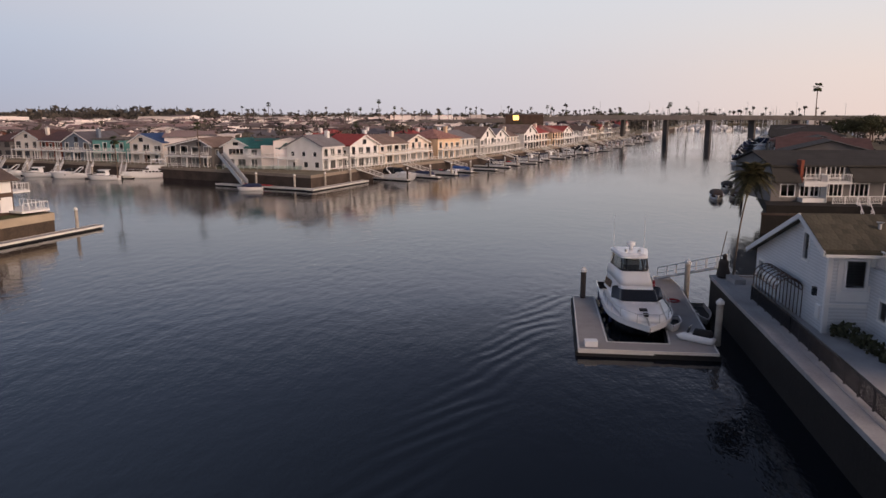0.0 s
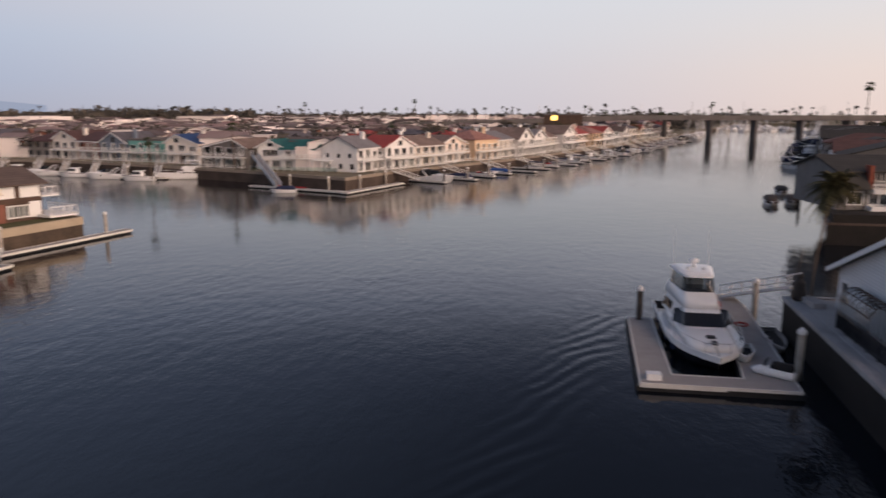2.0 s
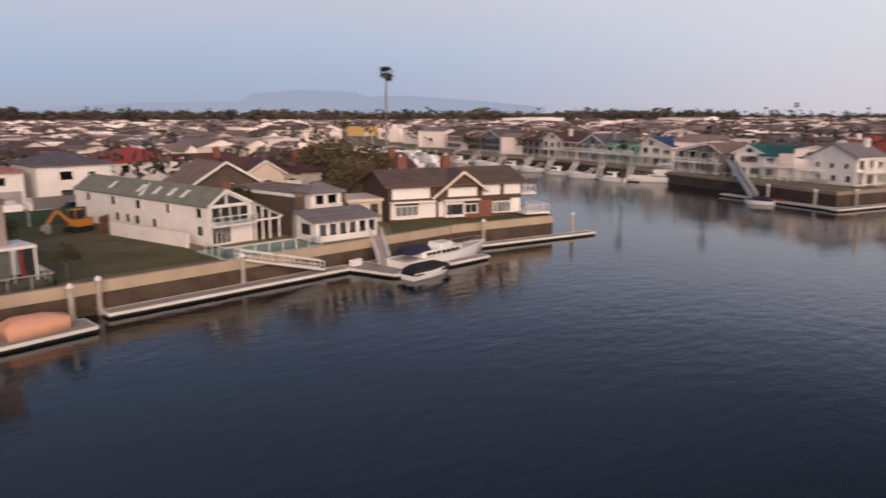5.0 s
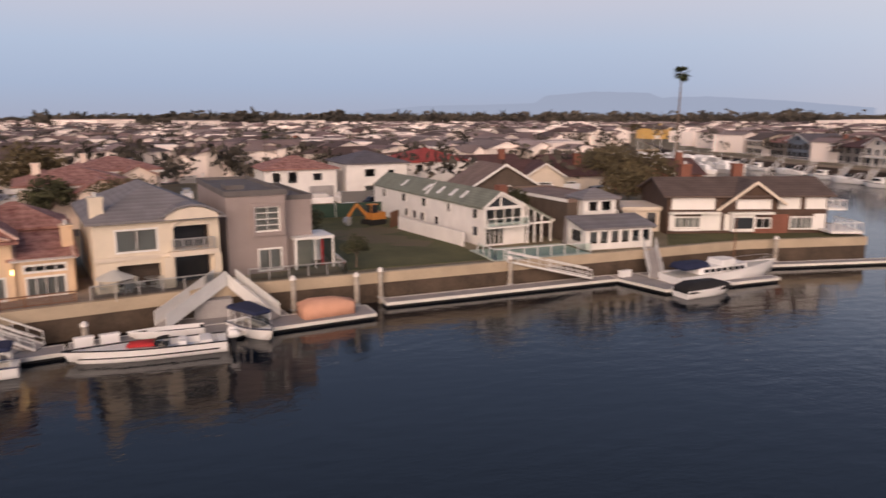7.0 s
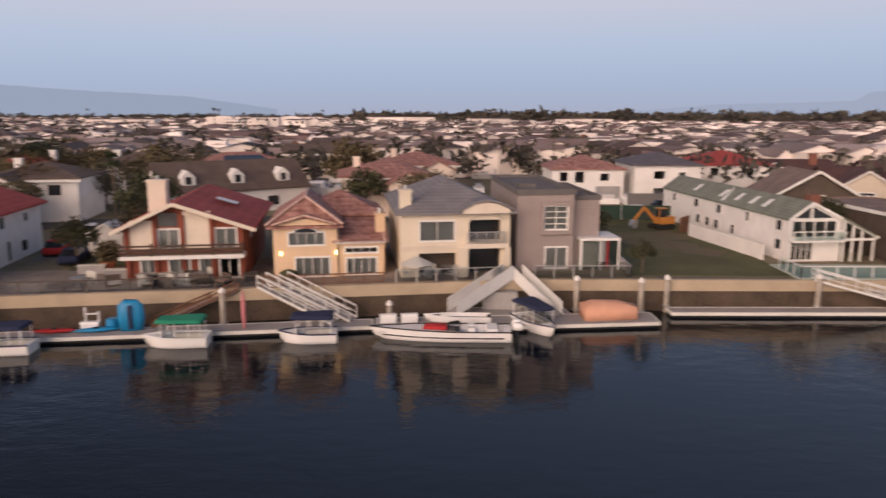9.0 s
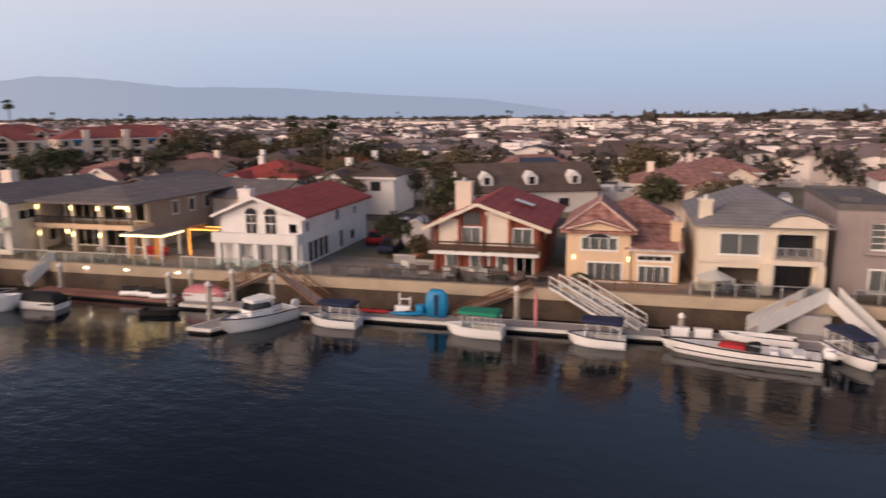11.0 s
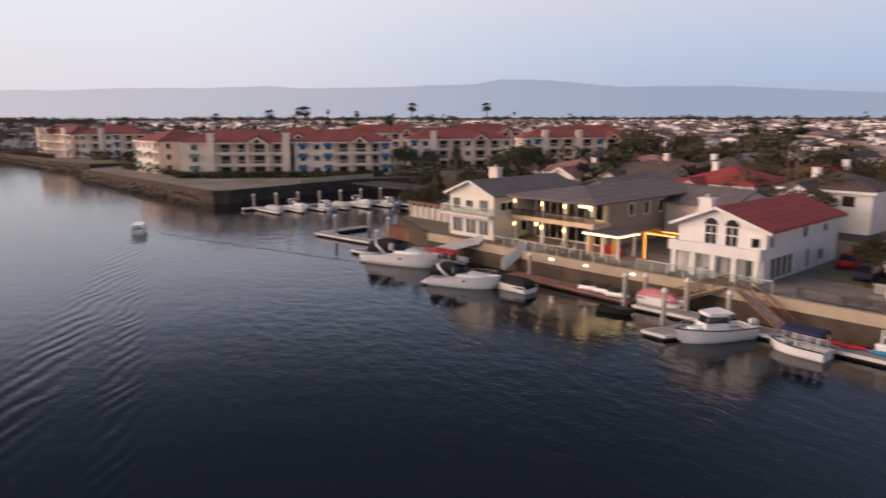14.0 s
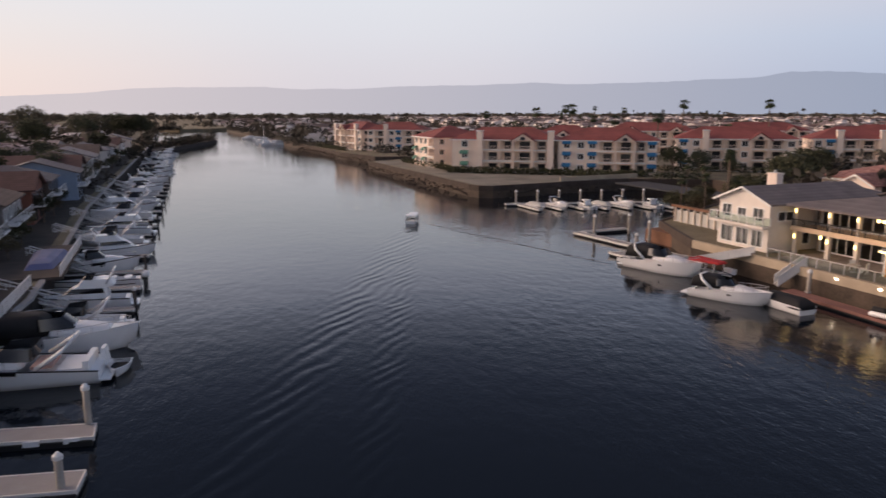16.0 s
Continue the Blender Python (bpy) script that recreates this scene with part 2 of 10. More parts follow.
M["wood"] = mat("weathered_brown_wood", (0.20, 0.10, 0.06), 0.85, 0.3)
M["patio"] = mat("patio_paving", (0.26, 0.22, 0.19), 0.9, 0.25, 0.8, 3.0)
M["asphalt"] = mat("asphalt", (0.055, 0.055, 0.06), 0.95, 0.25)
M["lawn"] = mat("mown_lawn", (0.085, 0.10, 0.04), 0.95, 0.4, 0.25, 4.0, 0.5, second=(0.14, 0.13, 0.055))
M["leaf"] = mat("dark_green_leaves", (0.060, 0.062, 0.030), 0.8, 0.4, island=0.5)
M["olive"] = mat("olive_leaves", (0.105, 0.085, 0.045), 0.8, 0.4, island=0.5)
M["frond"] = mat("palm_fronds", (0.045, 0.058, 0.022), 0.7, 0.4, island=0.4)
M["trunk"] = mat("palm_trunk_bark", (0.16, 0.12, 0.09), 0.95, 0.3, 2.0)
M["rock"] = mat("dark_revetment_rock", (0.058, 0.048, 0.042), 0.95, 0.4, 0.6, 3.0, 0.8, island=0.4)
M["dry"] = mat("dry_grass_and_gravel", (0.20, 0.17, 0.11), 0.95, 0.35, 0.2, 3.0)
M["glass"] = glass_mat("window_glass", (0.62, 0.66, 0.68))
M["glassgreen"] = glass_mat("green_tinted_glass", (0.74, 0.86, 0.82))
M["smoke"] = mat("smoked_acrylic", (0.012, 0.012, 0.014), 0.08, 0.05, bump=0.0, spec=0.6)
M["curtain"] = mat("pale_curtain", (0.55, 0.54, 0.50), 0.9, 0.12)
M["darkwin"] = mat("dark_far_window_glass", (0.03, 0.032, 0.038), 0.12, 0.2, bump=0.0, spec=0.6)
M["lamp"] = lamp_mat("warm_lamp", (1.0, 0.68, 0.26), 6.5)
M["amberlamp"] = lamp_mat("amber_strip_lamp", (1.0, 0.45, 0.08), 3.0)
M["offwhite"] = mat("off_white_stucco", (0.78, 0.72, 0.65), 0.8, 0.10)
M["pinkish"] = mat("faded_pink_cushion", (0.50, 0.33, 0.28), 0.9, 0.15)
M["r_olive"] = mat("dark_olive_shingle_roof", (0.045, 0.043, 0.040), 0.85, 0.3, rows=0.22)
M["r_maroon"] = mat("dark_maroon_tile_roof", (0.115, 0.06, 0.055), 0.85, 0.3, rows=0.25)
M["r_umber"] = mat("umber_shingle_roof", (0.135, 0.10, 0.088), 0.9, 0.3, rows=0.22)
M["salmon"] = mat("salmon_stucco", (0.60, 0.30, 0.21), 0.8, 0.12)
M["ochre"] = mat("ochre_stucco", (0.72, 0.48, 0.17), 0.8, 0.12)
# darkened tan: the shadow of the gallery recess is put into this colour
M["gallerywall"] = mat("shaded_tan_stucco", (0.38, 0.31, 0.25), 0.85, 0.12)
M["taupe"] = mat("taupe_stucco", (0.20, 0.185, 0.175), 0.85, 0.15)
M["dryfrond"] = mat("browning_palm_fronds", (0.095, 0.085, 0.04), 0.8, 0.5, island=0.6)
M["apt"] = mat("warm_cream_stucco", (0.87, 0.73, 0.62), 0.8, 0.10, 0.3)
# darker copy of the cream stucco, with the loggia shade in its colour
M["aptshade"] = mat("shaded_cream_stucco", (0.80, 0.66, 0.53), 0.85, 0.12)
M["r_apt"] = mat("weathered_red_tile_roof", (0.29, 0.085, 0.075), 0.85, 0.3, 0.25, rows=0.35)
M["awngreen"] = mat("green_awning_canvas", (0.10, 0.24, 0.18), 0.8, 0.15)
M["bank"] = mat("olive_gravel_bank", (0.19, 0.175, 0.14), 0.95, 0.35, 0.15, 2.0, 0.4, second=(0.31, 0.28, 0.23))
M["darkwall"] = mat("dark_brown_stained_concrete", (0.075, 0.056, 0.046), 0.9, 0.4, 0.4, 3.0, 0.5)
M["eastcap"] = mat("grey_tan_concrete_cap", (0.30, 0.25, 0.20), 0.9, 0.25, 0.35)
M["bridge"] = mat("weathered_dark_bridge_concrete", (0.15, 0.135, 0.13), 0.9, 0.25, 0.2)
M["bluewall"] = mat("pale_blue_painted_siding", (0.30, 0.38, 0.50), 0.75, 0.12, rows=0.2)
M["awndark"] = mat("dark_green_screen_mesh", (0.035, 0.05, 0.045), 0.9, 0.25)
M["bare"] = mat("bare_trodden_earth", (0.21, 0.16, 0.10), 0.95, 0.35, 0.5, 5.0, 0.4, second=(0.13, 0.12, 0.06))
M["r_taupe"] = mat("grey_brown_shingle_roof", (0.20, 0.172, 0.168), 0.85, 0.25, rows=0.25)
M["court"] = mat("worn_grey_court_paving", (0.20, 0.19, 0.19), 0.9, 0.3, 0.3)
M["lampw"] = lamp_mat("white_lamp", (1.0, 0.85, 0.65), 8.0)


# ---- mesh building ----
class MB:
    """Collects vertices and faces of one mesh."""

    def __init__(self):
        self.v, self.f = [], []

    def quad(self, *pts):
        k = len(self.v)
        self.v += [tuple(p) for p in pts]
        self.f.append(tuple(range(k, k + len(pts))))
        return self

    def box(self, x0, x1, y0, y1, z0, z1):
        k = len(self.v)
        self.v += [(x, y, z) for z in (z0, z1) for x, y in ((x0, y0), (x1, y0), (x1, y1), (x0, y1))]
        self.f += [tuple(k + i for i in q) for q in ((3, 2, 1, 0), (4, 5, 6, 7), (0, 1, 5, 4), (1, 2, 6, 5), (2, 3, 7, 6), (3, 0, 4, 7))]
        return self

    def bar(self, a, b, w=0.06, h=None):
        """A square bar from a to b."""
        a, b = Vector(a), Vector(b)
        d = (b - a).normalized()
        s = d.cross(Vector((0, 0, 1)))
        s = s.normalized() if s.length > 1e-4 else Vector((1, 0, 0))
        u = s.cross(d)
        h = h or w
        k = len(self.v)
        for p in (a, b):
            for i, j in ((-1, -1), (1, -1), (1, 1), (-1, 1)):
                self.v.append(tuple(p + s * (i * w / 2) + u * (j * h / 2)))
        self.f += [tuple(k + i for i in q) for q in ((0, 1, 2, 3), (7, 6, 5, 4), (0, 4, 5, 1), (1, 5, 6, 2), (2, 6, 7, 3), (3, 7, 4, 0))]
        return self

    def tube(self, pts, radii, n=8, cap=True):
        k = len(self.v)
        pts = [Vector(p) for p in pts]
        for i, p in enumerate(pts):
            d = (pts[min(i + 1, len(pts) - 1)] - pts[max(i - 1, 0)]).normalized()
            s = d.cross(Vector((0, 1, 0)) if abs(d.y) < 0.9 else Vector((1, 0, 0))).normalized()
            u = s.cross(d)
            for j in range(n):
                a = 2 * math.pi * j / n
                self.v.append(tuple(p + (s * math.cos(a) + u * math.sin(a)) * radii[i]))
        for i in range(len(pts) - 1):
            for j in range(n):
                j2 = (j + 1) % n
                self.f.append((k + i * n + j, k + i * n + j2, k + i * n + n + j2, k + i * n + n + j))
        if cap:
            self.f.append(tuple(k + j for j in range(n))[::-1])
            self.f.append(tuple(k + (len(pts) - 1) * n + j for j in range(n)))
        return self

    def prism(self, poly, z0, z1):
        """An upright prism over a plan polygon (counter-clockwise)."""
        k, n = len(self.v), len(poly)
        self.v += [(x, y, z0) for x, y in poly] + [(x, y, z1) for x, y in poly]
        self.f.append(tuple(range(k + n - 1, k - 1, -1)))
        self.f.append(tuple(range(k + n, k + 2 * n)))
        self.f += [(k + i, k + (i + 1) % n, k + n + (i + 1) % n, k + n + i) for i in range(n)]
        return self

    def sweep(self, prof, y0, y1):
        """A section in the x-z plane, drawn along y."""
        k, n = len(self.v), len(prof)
        self.v += [(x, y0, z) for x, z in prof] + [(x, y1, z) for x, z in prof]
        self.f.append(tuple(range(k, k + n)))
        self.f.append(tuple(range(k + 2 * n - 1, k + n - 1, -1)))
        self.f += [(k + (i + 1) % n, k + i, k + n + i, k + n + (i + 1) % n) for i in range(n)]
        return self

    def turn(self):
        """Everything so far turned a quarter round the z axis."""
        self.v = [(-y, x, z) for x, y, z in self.v]
        return self

    def wall(self, o, u, w, h, holes, deep=0.2):
        """A facade from o along the unit vector u, with openings (u0, z0, width, height) that have reveals."""
        o, u = Vector(o), Vector(u)
        n = Vector((-u.y, u.x, 0))
        us = sorted({0.0, w, *[x for a, b, c, d in holes for x in (a, a + c)]})
        zs = sorted({0.0, h, *[x for a, b, c, d in holes for x in (b, b + d)]})

        def pt(s, z, k=0.0):
            return o + u * s + Vector((0, 0, z)) + n * k

        for i in range(len(us) - 1):
            for j in range(len(zs) - 1):
                cu, cz = (us[i] + us[i + 1]) / 2, (zs[j] + zs[j + 1]) / 2
                if not any(a < cu < a + c and b < cz < b + d for a, b, c, d in holes):
                    self.quad(pt(us[i], zs[j]), pt(us[i + 1], zs[j]), pt(us[i + 1], zs[j + 1]), pt(us[i], zs[j + 1]))
        for a, b, c, d in holes:
            r = ((a, b), (a + c, b), (a + c, b + d), (a, b + d))
            for (s, z), (s2, z2) in zip(r, r[1:] + r[:1]):
                self.quad(pt(s, z), pt(s2, z2), pt(s2, z2, deep), pt(s, z, deep))
        return self

    def mesh(self, name, material, smooth=False):
        me = bpy.data.meshes.new(name)
        me.from_pydata(self.v, [], self.f)
        me.materials.append(material)
        if smooth:
            me.polygons.foreach_set("use_smooth", [True] * len(me.polygons))
        me.update()
        return me


SINGLE = {"columns": "column", "posts": "post", "white_panels": "white_panel", "glass_panels": "glass_panel", "screen_panels": "screen_panel", "cream_panels": "cream_panel",
          "entry_windows": "entry_window", "curtains": "curtain", "lamps": "lamp", "brick_bases": "brick_base", "skirt_roofs": "skirt_roof", "pickets": "picket", "sliding_doors": "sliding_door",
          "loggia_backs": "loggia_back", "louvres": "louvre", "decks": "deck", "balconies": "balcony", "windows": "window", "piles": "pile", "fenders": "fender", "treads": "tread", "awnings": "awning",
          "chairs": "chair", "steps": "step", "walls": "wall", "seats": "seat", "stanchions": "stanchion", "lockers": "locker", "piers": "pier", "dormers": "dormer", "skylights": "skylight", "fins": "fin"}


def split(mb):
    """The connected pieces of a mesh."""
    root = list(range(len(mb.v)))

    def find(i):
        while root[i] != i:
            root[i] = root[root[i]]
            i = root[i]
        return i

    for f in mb.f:
        for i in f[1:]:
            root[find(i)] = find(f[0])
    out = {}
    for f in mb.f:
        p = out.setdefault(find(f[0]), (MB(), {}))
        for i in f:
            if i not in p[1]:
                p[1][i] = len(p[0].v)
                p[0].v.append(mb.v[i])
        p[0].f.append(tuple(p[1][i] for i in f))
    return [p for p, _ in out.values()]


def part(name, mb, material, parent=None, label="", smooth=False, m=None):
    """One mesh object; a plural name makes each piece an object of its own."""
    if name in SINGLE:
        return [part(SINGLE[name], q, material, parent, label, smooth, m) for q in split(mb)]
    ob = new(name, mb.mesh(name, material, smooth))
    if parent is not None:
        ob.parent = parent
    if m is not None:
        ob.matrix_basis = m
    return tagged(ob, label)


def thing(name, label, category, m=None, group="", kind=""):
    ob = new(name)
    ob.empty_display_size = 0.3
    if m is not None:
        ob.matrix_basis = m
    return tagged(ob, label, category, group, kind)


def solo(name, mb, material, label, category, m=None, group="", kind="", smooth=False):
    ob = part(name, mb, material, None, label, smooth, m)
    return tagged(ob, "", category, group, kind)


def lattice(us, zs, y0, y1):
    """A frame of bars in one piece: every second cell of the grid us by zs is an opening."""
    mb, nu = MB(), len(us)
    for y in (y0, y1):
        mb.v += [(u, y, z) for z in zs for u in us]
    half = nu * len(zs)

    def solid(i, j):
        return 0 <= i < nu - 1 and 0 <= j < len(zs) - 1 and not (i % 2 and j % 2)

    for j in range(len(zs) - 1):
        for i in range(nu - 1):
            if not solid(i, j):
                continue
            a, b_, c, d = j * nu + i, j * nu + i + 1, (j + 1) * nu + i + 1, (j + 1) * nu + i
            mb.f.append((a, b_, c, d))
            for p, q, ok in ((a, b_, solid(i, j - 1)), (b_, c, solid(i + 1, j)), (c, d, solid(i, j + 1)), (d, a, solid(i - 1, j))):
                if not ok:
                    mb.f.append((q, p, p + half, q + half))
    return mb


# ---- houses: front at local y = 0 looking to -y, x to the right, base at z = 0 ----
def window(parent, side, w, d, u, z, ww, hh, style="n", glass=None, curtain=False):
    """A framed window or sliding door set 0.12 m into the wall; style: n plain, d double, g grid, a arch on top, s four-leaf slider."""
    org, ux = {"f": ((0, 0, 0), (1, 0, 0)), "r": ((w, 0, 0), (0, 1, 0)), "b": ((w, d, 0), (-1, 0, 0)), "l": ((0, d, 0), (0, -1, 0))}[side]
    ang = math.atan2(ux[1], ux[0])
    m = Matrix.Translation(Vector(org) + Vector(ux) * u + Vector((0, 0, z))) @ Matrix.Rotation(ang, 4, "Z")
    t = 0.09
    cuts = {"n": 0, "d": 1, "g": 1, "a": 1, "s": 3}[style]
    bars = [0.25, 0.5, 0.75] if style == "g" else [0.55] if style == "a" else []
    us = [-0.06, t] + [x for i in range(cuts) for x in (ww * (i + 1) / (cuts + 1) - 0.035, ww * (i + 1) / (cuts + 1) + 0.035)] + [ww - t, ww + 0.06]
    zs = [-0.06, t] + [x for q in bars for x in (hh * q - 0.035, hh * q + 0.035)] + [hh - t, hh + 0.06]
    fr = lattice(us, zs, -0.035, 0.13)
    win = part("window", fr, M["trim"], parent, m=m)
    part("pane", MB().quad((t, 0.1, t), (ww - t, 0.1, t), (ww - t, 0.1, hh - t), (t, 0.1, hh - t)), glass or M["glass"], win)
    if curtain:
        for x0, x1 in ((t, ww * 0.46), (ww * 0.54, ww - t)):
            c = MB()
            n = max(4, int((x1 - x0) / 0.14))
            for i in range(n + 1):
                x = x0 + (x1 - x0) * i / n
                c.v += [(x, 0.22 + 0.05 * (i % 2), t), (x, 0.22 + 0.05 * (i % 2), hh - t)]
                if i:
                    c.f.append((2 * i - 2, 2 * i, 2 * i + 1, 2 * i - 1))
            part("curtain", c, M["curtain"], win)
    return win


def roof_mb(kind, w, d, h, rise, over=0.45, t=0.2, peak=0.5):
    mb = MB()
    o = over
    if kind == "gy":
        c = w * peak
        sl, sr = rise / c, rise / (w - c)
        mb.sweep([(-o, h - o * sl), (-o, h - o * sl + t), (c, h + rise + t), (w + o, h - o * sr + t), (w + o, h - o * sr), (c, h + rise)][::-1], -o, d + o)
    elif kind == "gx":
        c = d * peak
        sl, sr = rise / c, rise / (d - c)
        prof = [(-o, h - o * sl), (-o, h - o * sl + t), (c, h + rise + t), (d + o, h - o * sr + t), (d + o, h - o * sr), (c, h + rise)]
        tmp = MB().sweep(prof[::-1], -w - o, o)
        mb.v, mb.f = [(-y, x, z) for x, y, z in tmp.v], tmp.f
    elif kind == "hip":
        r = min(w, d) / 2
        a, b = ((r, d / 2), (w - r, d / 2)) if w >= d else ((w / 2, r), (w / 2, d - r))
        if abs(w - d) < 0.1:
            b = (b[0] + 0.2, b[1] + 0.2)
        e = h - o * rise / r
        low = [(-o, -o), (w + o, -o), (w + o, d + o), (-o, d + o)]
        for z, flip in ((t, 1), (0, -1)):
            A, B = (*a, h + rise + z), (*b, h + rise + z)
            p = [(x, y, e + z) for x, y in low]
            if w >= d:
                fs = [(p[0], p[1], B, A), (p[1], p[2], B), (p[2], p[3], A, B), (p[3], p[0], A)]
            else:
                fs = [(p[0], p[1], A), (p[1], p[2], B, A), (p[2], p[3], B), (p[3], p[0], A, B)]
            for q in fs:
                mb.quad(*q[::flip])
        for i in range(4):
            (x, y), (x2, y2) = low[i], low[(i + 1) % 4]
            mb.quad((x, y, e), (x2, y2, e), (x2, y2, e + t), (x, y, e + t))
    else:
        mb.box(-0.02, w + 0.02, -0.02, d + 0.02, h - 0.05, h + 0.08)
        for q in ((-0.12, w + 0.12, -0.12, 0.14), (-0.12, w + 0.12, d - 0.14, d + 0.12), (-0.12, 0.14, 0.14, d - 0.14), (w - 0.14, w + 0.12, 0.14, d - 0.14)):
            mb.box(*q, h - 0.12, h + rise)
    return mb


def gables(mb, kind, w, d, h, rise, peak=0.5):
    if kind == "gy":
        mb.quad((0, 0, h), (w, 0, h), (w * peak, 0, h + rise))
        mb.quad((w, d, h), (0, d, h), (w * peak, d, h + rise))
    elif kind == "gx":
        mb.quad((w, 0, h), (w, d, h), (w, d * peak, h + rise))
        mb.quad((0, d, h), (0, 0, h), (0, d * peak, h + rise))


def block(parent, w, d, h, wall, roof, kind="gy", rise=1.8, over=0.45, peak=0.5, wins=(), m=None, far=False, name="wall"):
    """Walls with true openings, a roof slab and framed windows. wins: (side, u, z, width, height[, style[, curtain]])."""
    mb = MB()
    for side, o, u, ln in (("f", (0, 0, 0), (1, 0, 0), w), ("r", (w, 0, 0), (0, 1, 0), d), ("b", (w, d, 0), (-1, 0, 0), w), ("l", (0, d, 0), (0, -1, 0), d)):
        mb.wall(o, u, ln, h, [] if far else [tuple(q[1:5]) for q in wins if q[0] == side])
    gables(mb, kind, w, d, h, rise, peak)
    body = part(name, mb, wall, parent, m=m)
    part("roof", roof_mb(kind, w, d, h, rise, over, peak=peak), roof, body)
    for q in wins:
        if far:
            side, u, z, ww, hh = q[:5]
            org, ux = {"f": ((0, 0, 0), (1, 0, 0)), "r": ((w, 0, 0), (0, 1, 0)), "b": ((w, d, 0), (-1, 0, 0)), "l": ((0, d, 0), (0, -1, 0))}[side]
            mm = Matrix.Translation(Vector(org) + Vector(ux) * u + Vector((0, 0, z))) @ Matrix.Rotation(math.atan2(ux[1], ux[0]), 4, "Z")
            part("window", MB().box(0, ww, -0.03, 0.05, 0, hh), M["darkwin"], body, m=mm)
        else:
            window(body, q[0], w, d, *q[1:5], *(q[5:6] or ("n",)), glass=M["darkwin"] if q[0] in "lr" else None, curtain=bool(q[6:7] and q[6]))
    return body


def chimney(parent, x, y, z0, z1, material, w=0.9, d=0.8, flue=True):
    c = part("chimney", MB().box(x - w / 2, x + w / 2, y - d / 2, y + d / 2, z0, z1 - 0.25).box(x - w / 2 - 0.08, x + w / 2 + 0.08, y - d / 2 - 0.08, y + d / 2 + 0.08, z1 - 0.25, z1 - 0.08), material, parent)
    if flue:
        part("flue", MB().tube([(x, y, z1 - 0.1), (x, y, z1 + 0.25)], [0.18, 0.16], 8), M["metal"], c)
    return c


def railing(parent, pts, h=1.05, step=1.5, material=None, pickets=0.0, glass=None, name="railing"):
    """Posts and a top rail along local points, with pickets that far apart or glass panels between the posts."""
    material = material or M["trim"]
    fr, gl, ps = MB(), MB(), MB()
    for a, b in zip(pts, pts[1:]):
        a, b = Vector(a), Vector(b)
        n = max(1, round((b - a).length / step))
        up = Vector((0, 0, h))
        for i in range(n + 1):
            p = a.lerp(b, i / n)
            ps.bar(p, p + up * 0.97, 0.08)
            if glass and i < n:
                q = a.lerp(b, (i + 1) / n)
                e = (q - p).normalized() * 0.06
                gl.quad(p + e + Vector((0, 0, 0.08)), q - e + Vector((0, 0, 0.08)), q - e + up * 0.93, p + e + up * 0.93)
        fr.bar(a + up, b + up, 0.09, 0.07)
        if not glass:
            fr.bar(a + up * 0.12, b + up * 0.12, 0.05)
        if pickets:
            k = int((b - a).length / pickets)
            for i in range(1, k):
                p = a.lerp(b, i / k)
                fr.bar(p + up * 0.12, p + up, 0.035)
    r = part(name, fr, material, parent)
    part("posts", ps, material, parent)
    if gl.f:
        part("glass_panels", gl, glass, parent)
    return r


def light_fixture(parent, x, y, z, s=0.18, material=None):
    return part("lamp", MB().tube([(x, y - 0.09, z - s * 1.6), (x, y - 0.09, z - s * 1.4), (x, y - 0.09, z + s * 1.4), (x, y - 0.09, z + s * 1.6)], [s * 0.25, s * 0.45, s * 0.45, s * 0.25], 8), material or M["lamp"], parent)

# ---- water ----
water_mat = bpy.data.materials.new("harbour_water")
water_mat.use_nodes = True
n_, l_ = water_mat.node_tree.nodes, water_mat.node_tree.links
wp = n_["Principled BSDF"]
wp.inputs["Base Color"].default_value = (0.005, 0.008, 0.013, 1)
wp.inputs["Roughness"].default_value, wp.inputs["IOR"].default_value = 0.035, 1.33
w_tc2 = n_.new("ShaderNodeTexCoord")


def math_node(op, a, b=None, c=None):
    q = n_.new("ShaderNodeMath")
    q.operation = op
    for i, s in enumerate((a, b, c)):
        if s is None:
            continue
        if isinstance(s, (int, float)):
            q.inputs[i].default_value = s
        else:
            l_.new(s, q.inputs[i])
    return q.outputs[0]


def ripple(scale, stretch, turn, detail=2.0):
    mp = n_.new("ShaderNodeMapping")
    mp.inputs["Scale"].default_value, mp.inputs["Rotation"].default_value = (1, stretch, 1), (0, 0, radians(turn))
    nt = n_.new("ShaderNodeTexNoise")
    nt.inputs["Scale"].default_value, nt.inputs["Detail"].default_value = scale, detail
    l_.new(w_tc2.outputs["Object"], mp.inputs["Vector"])
    l_.new(mp.outputs[0], nt.inputs["Vector"])
    return nt.outputs["Fac"]


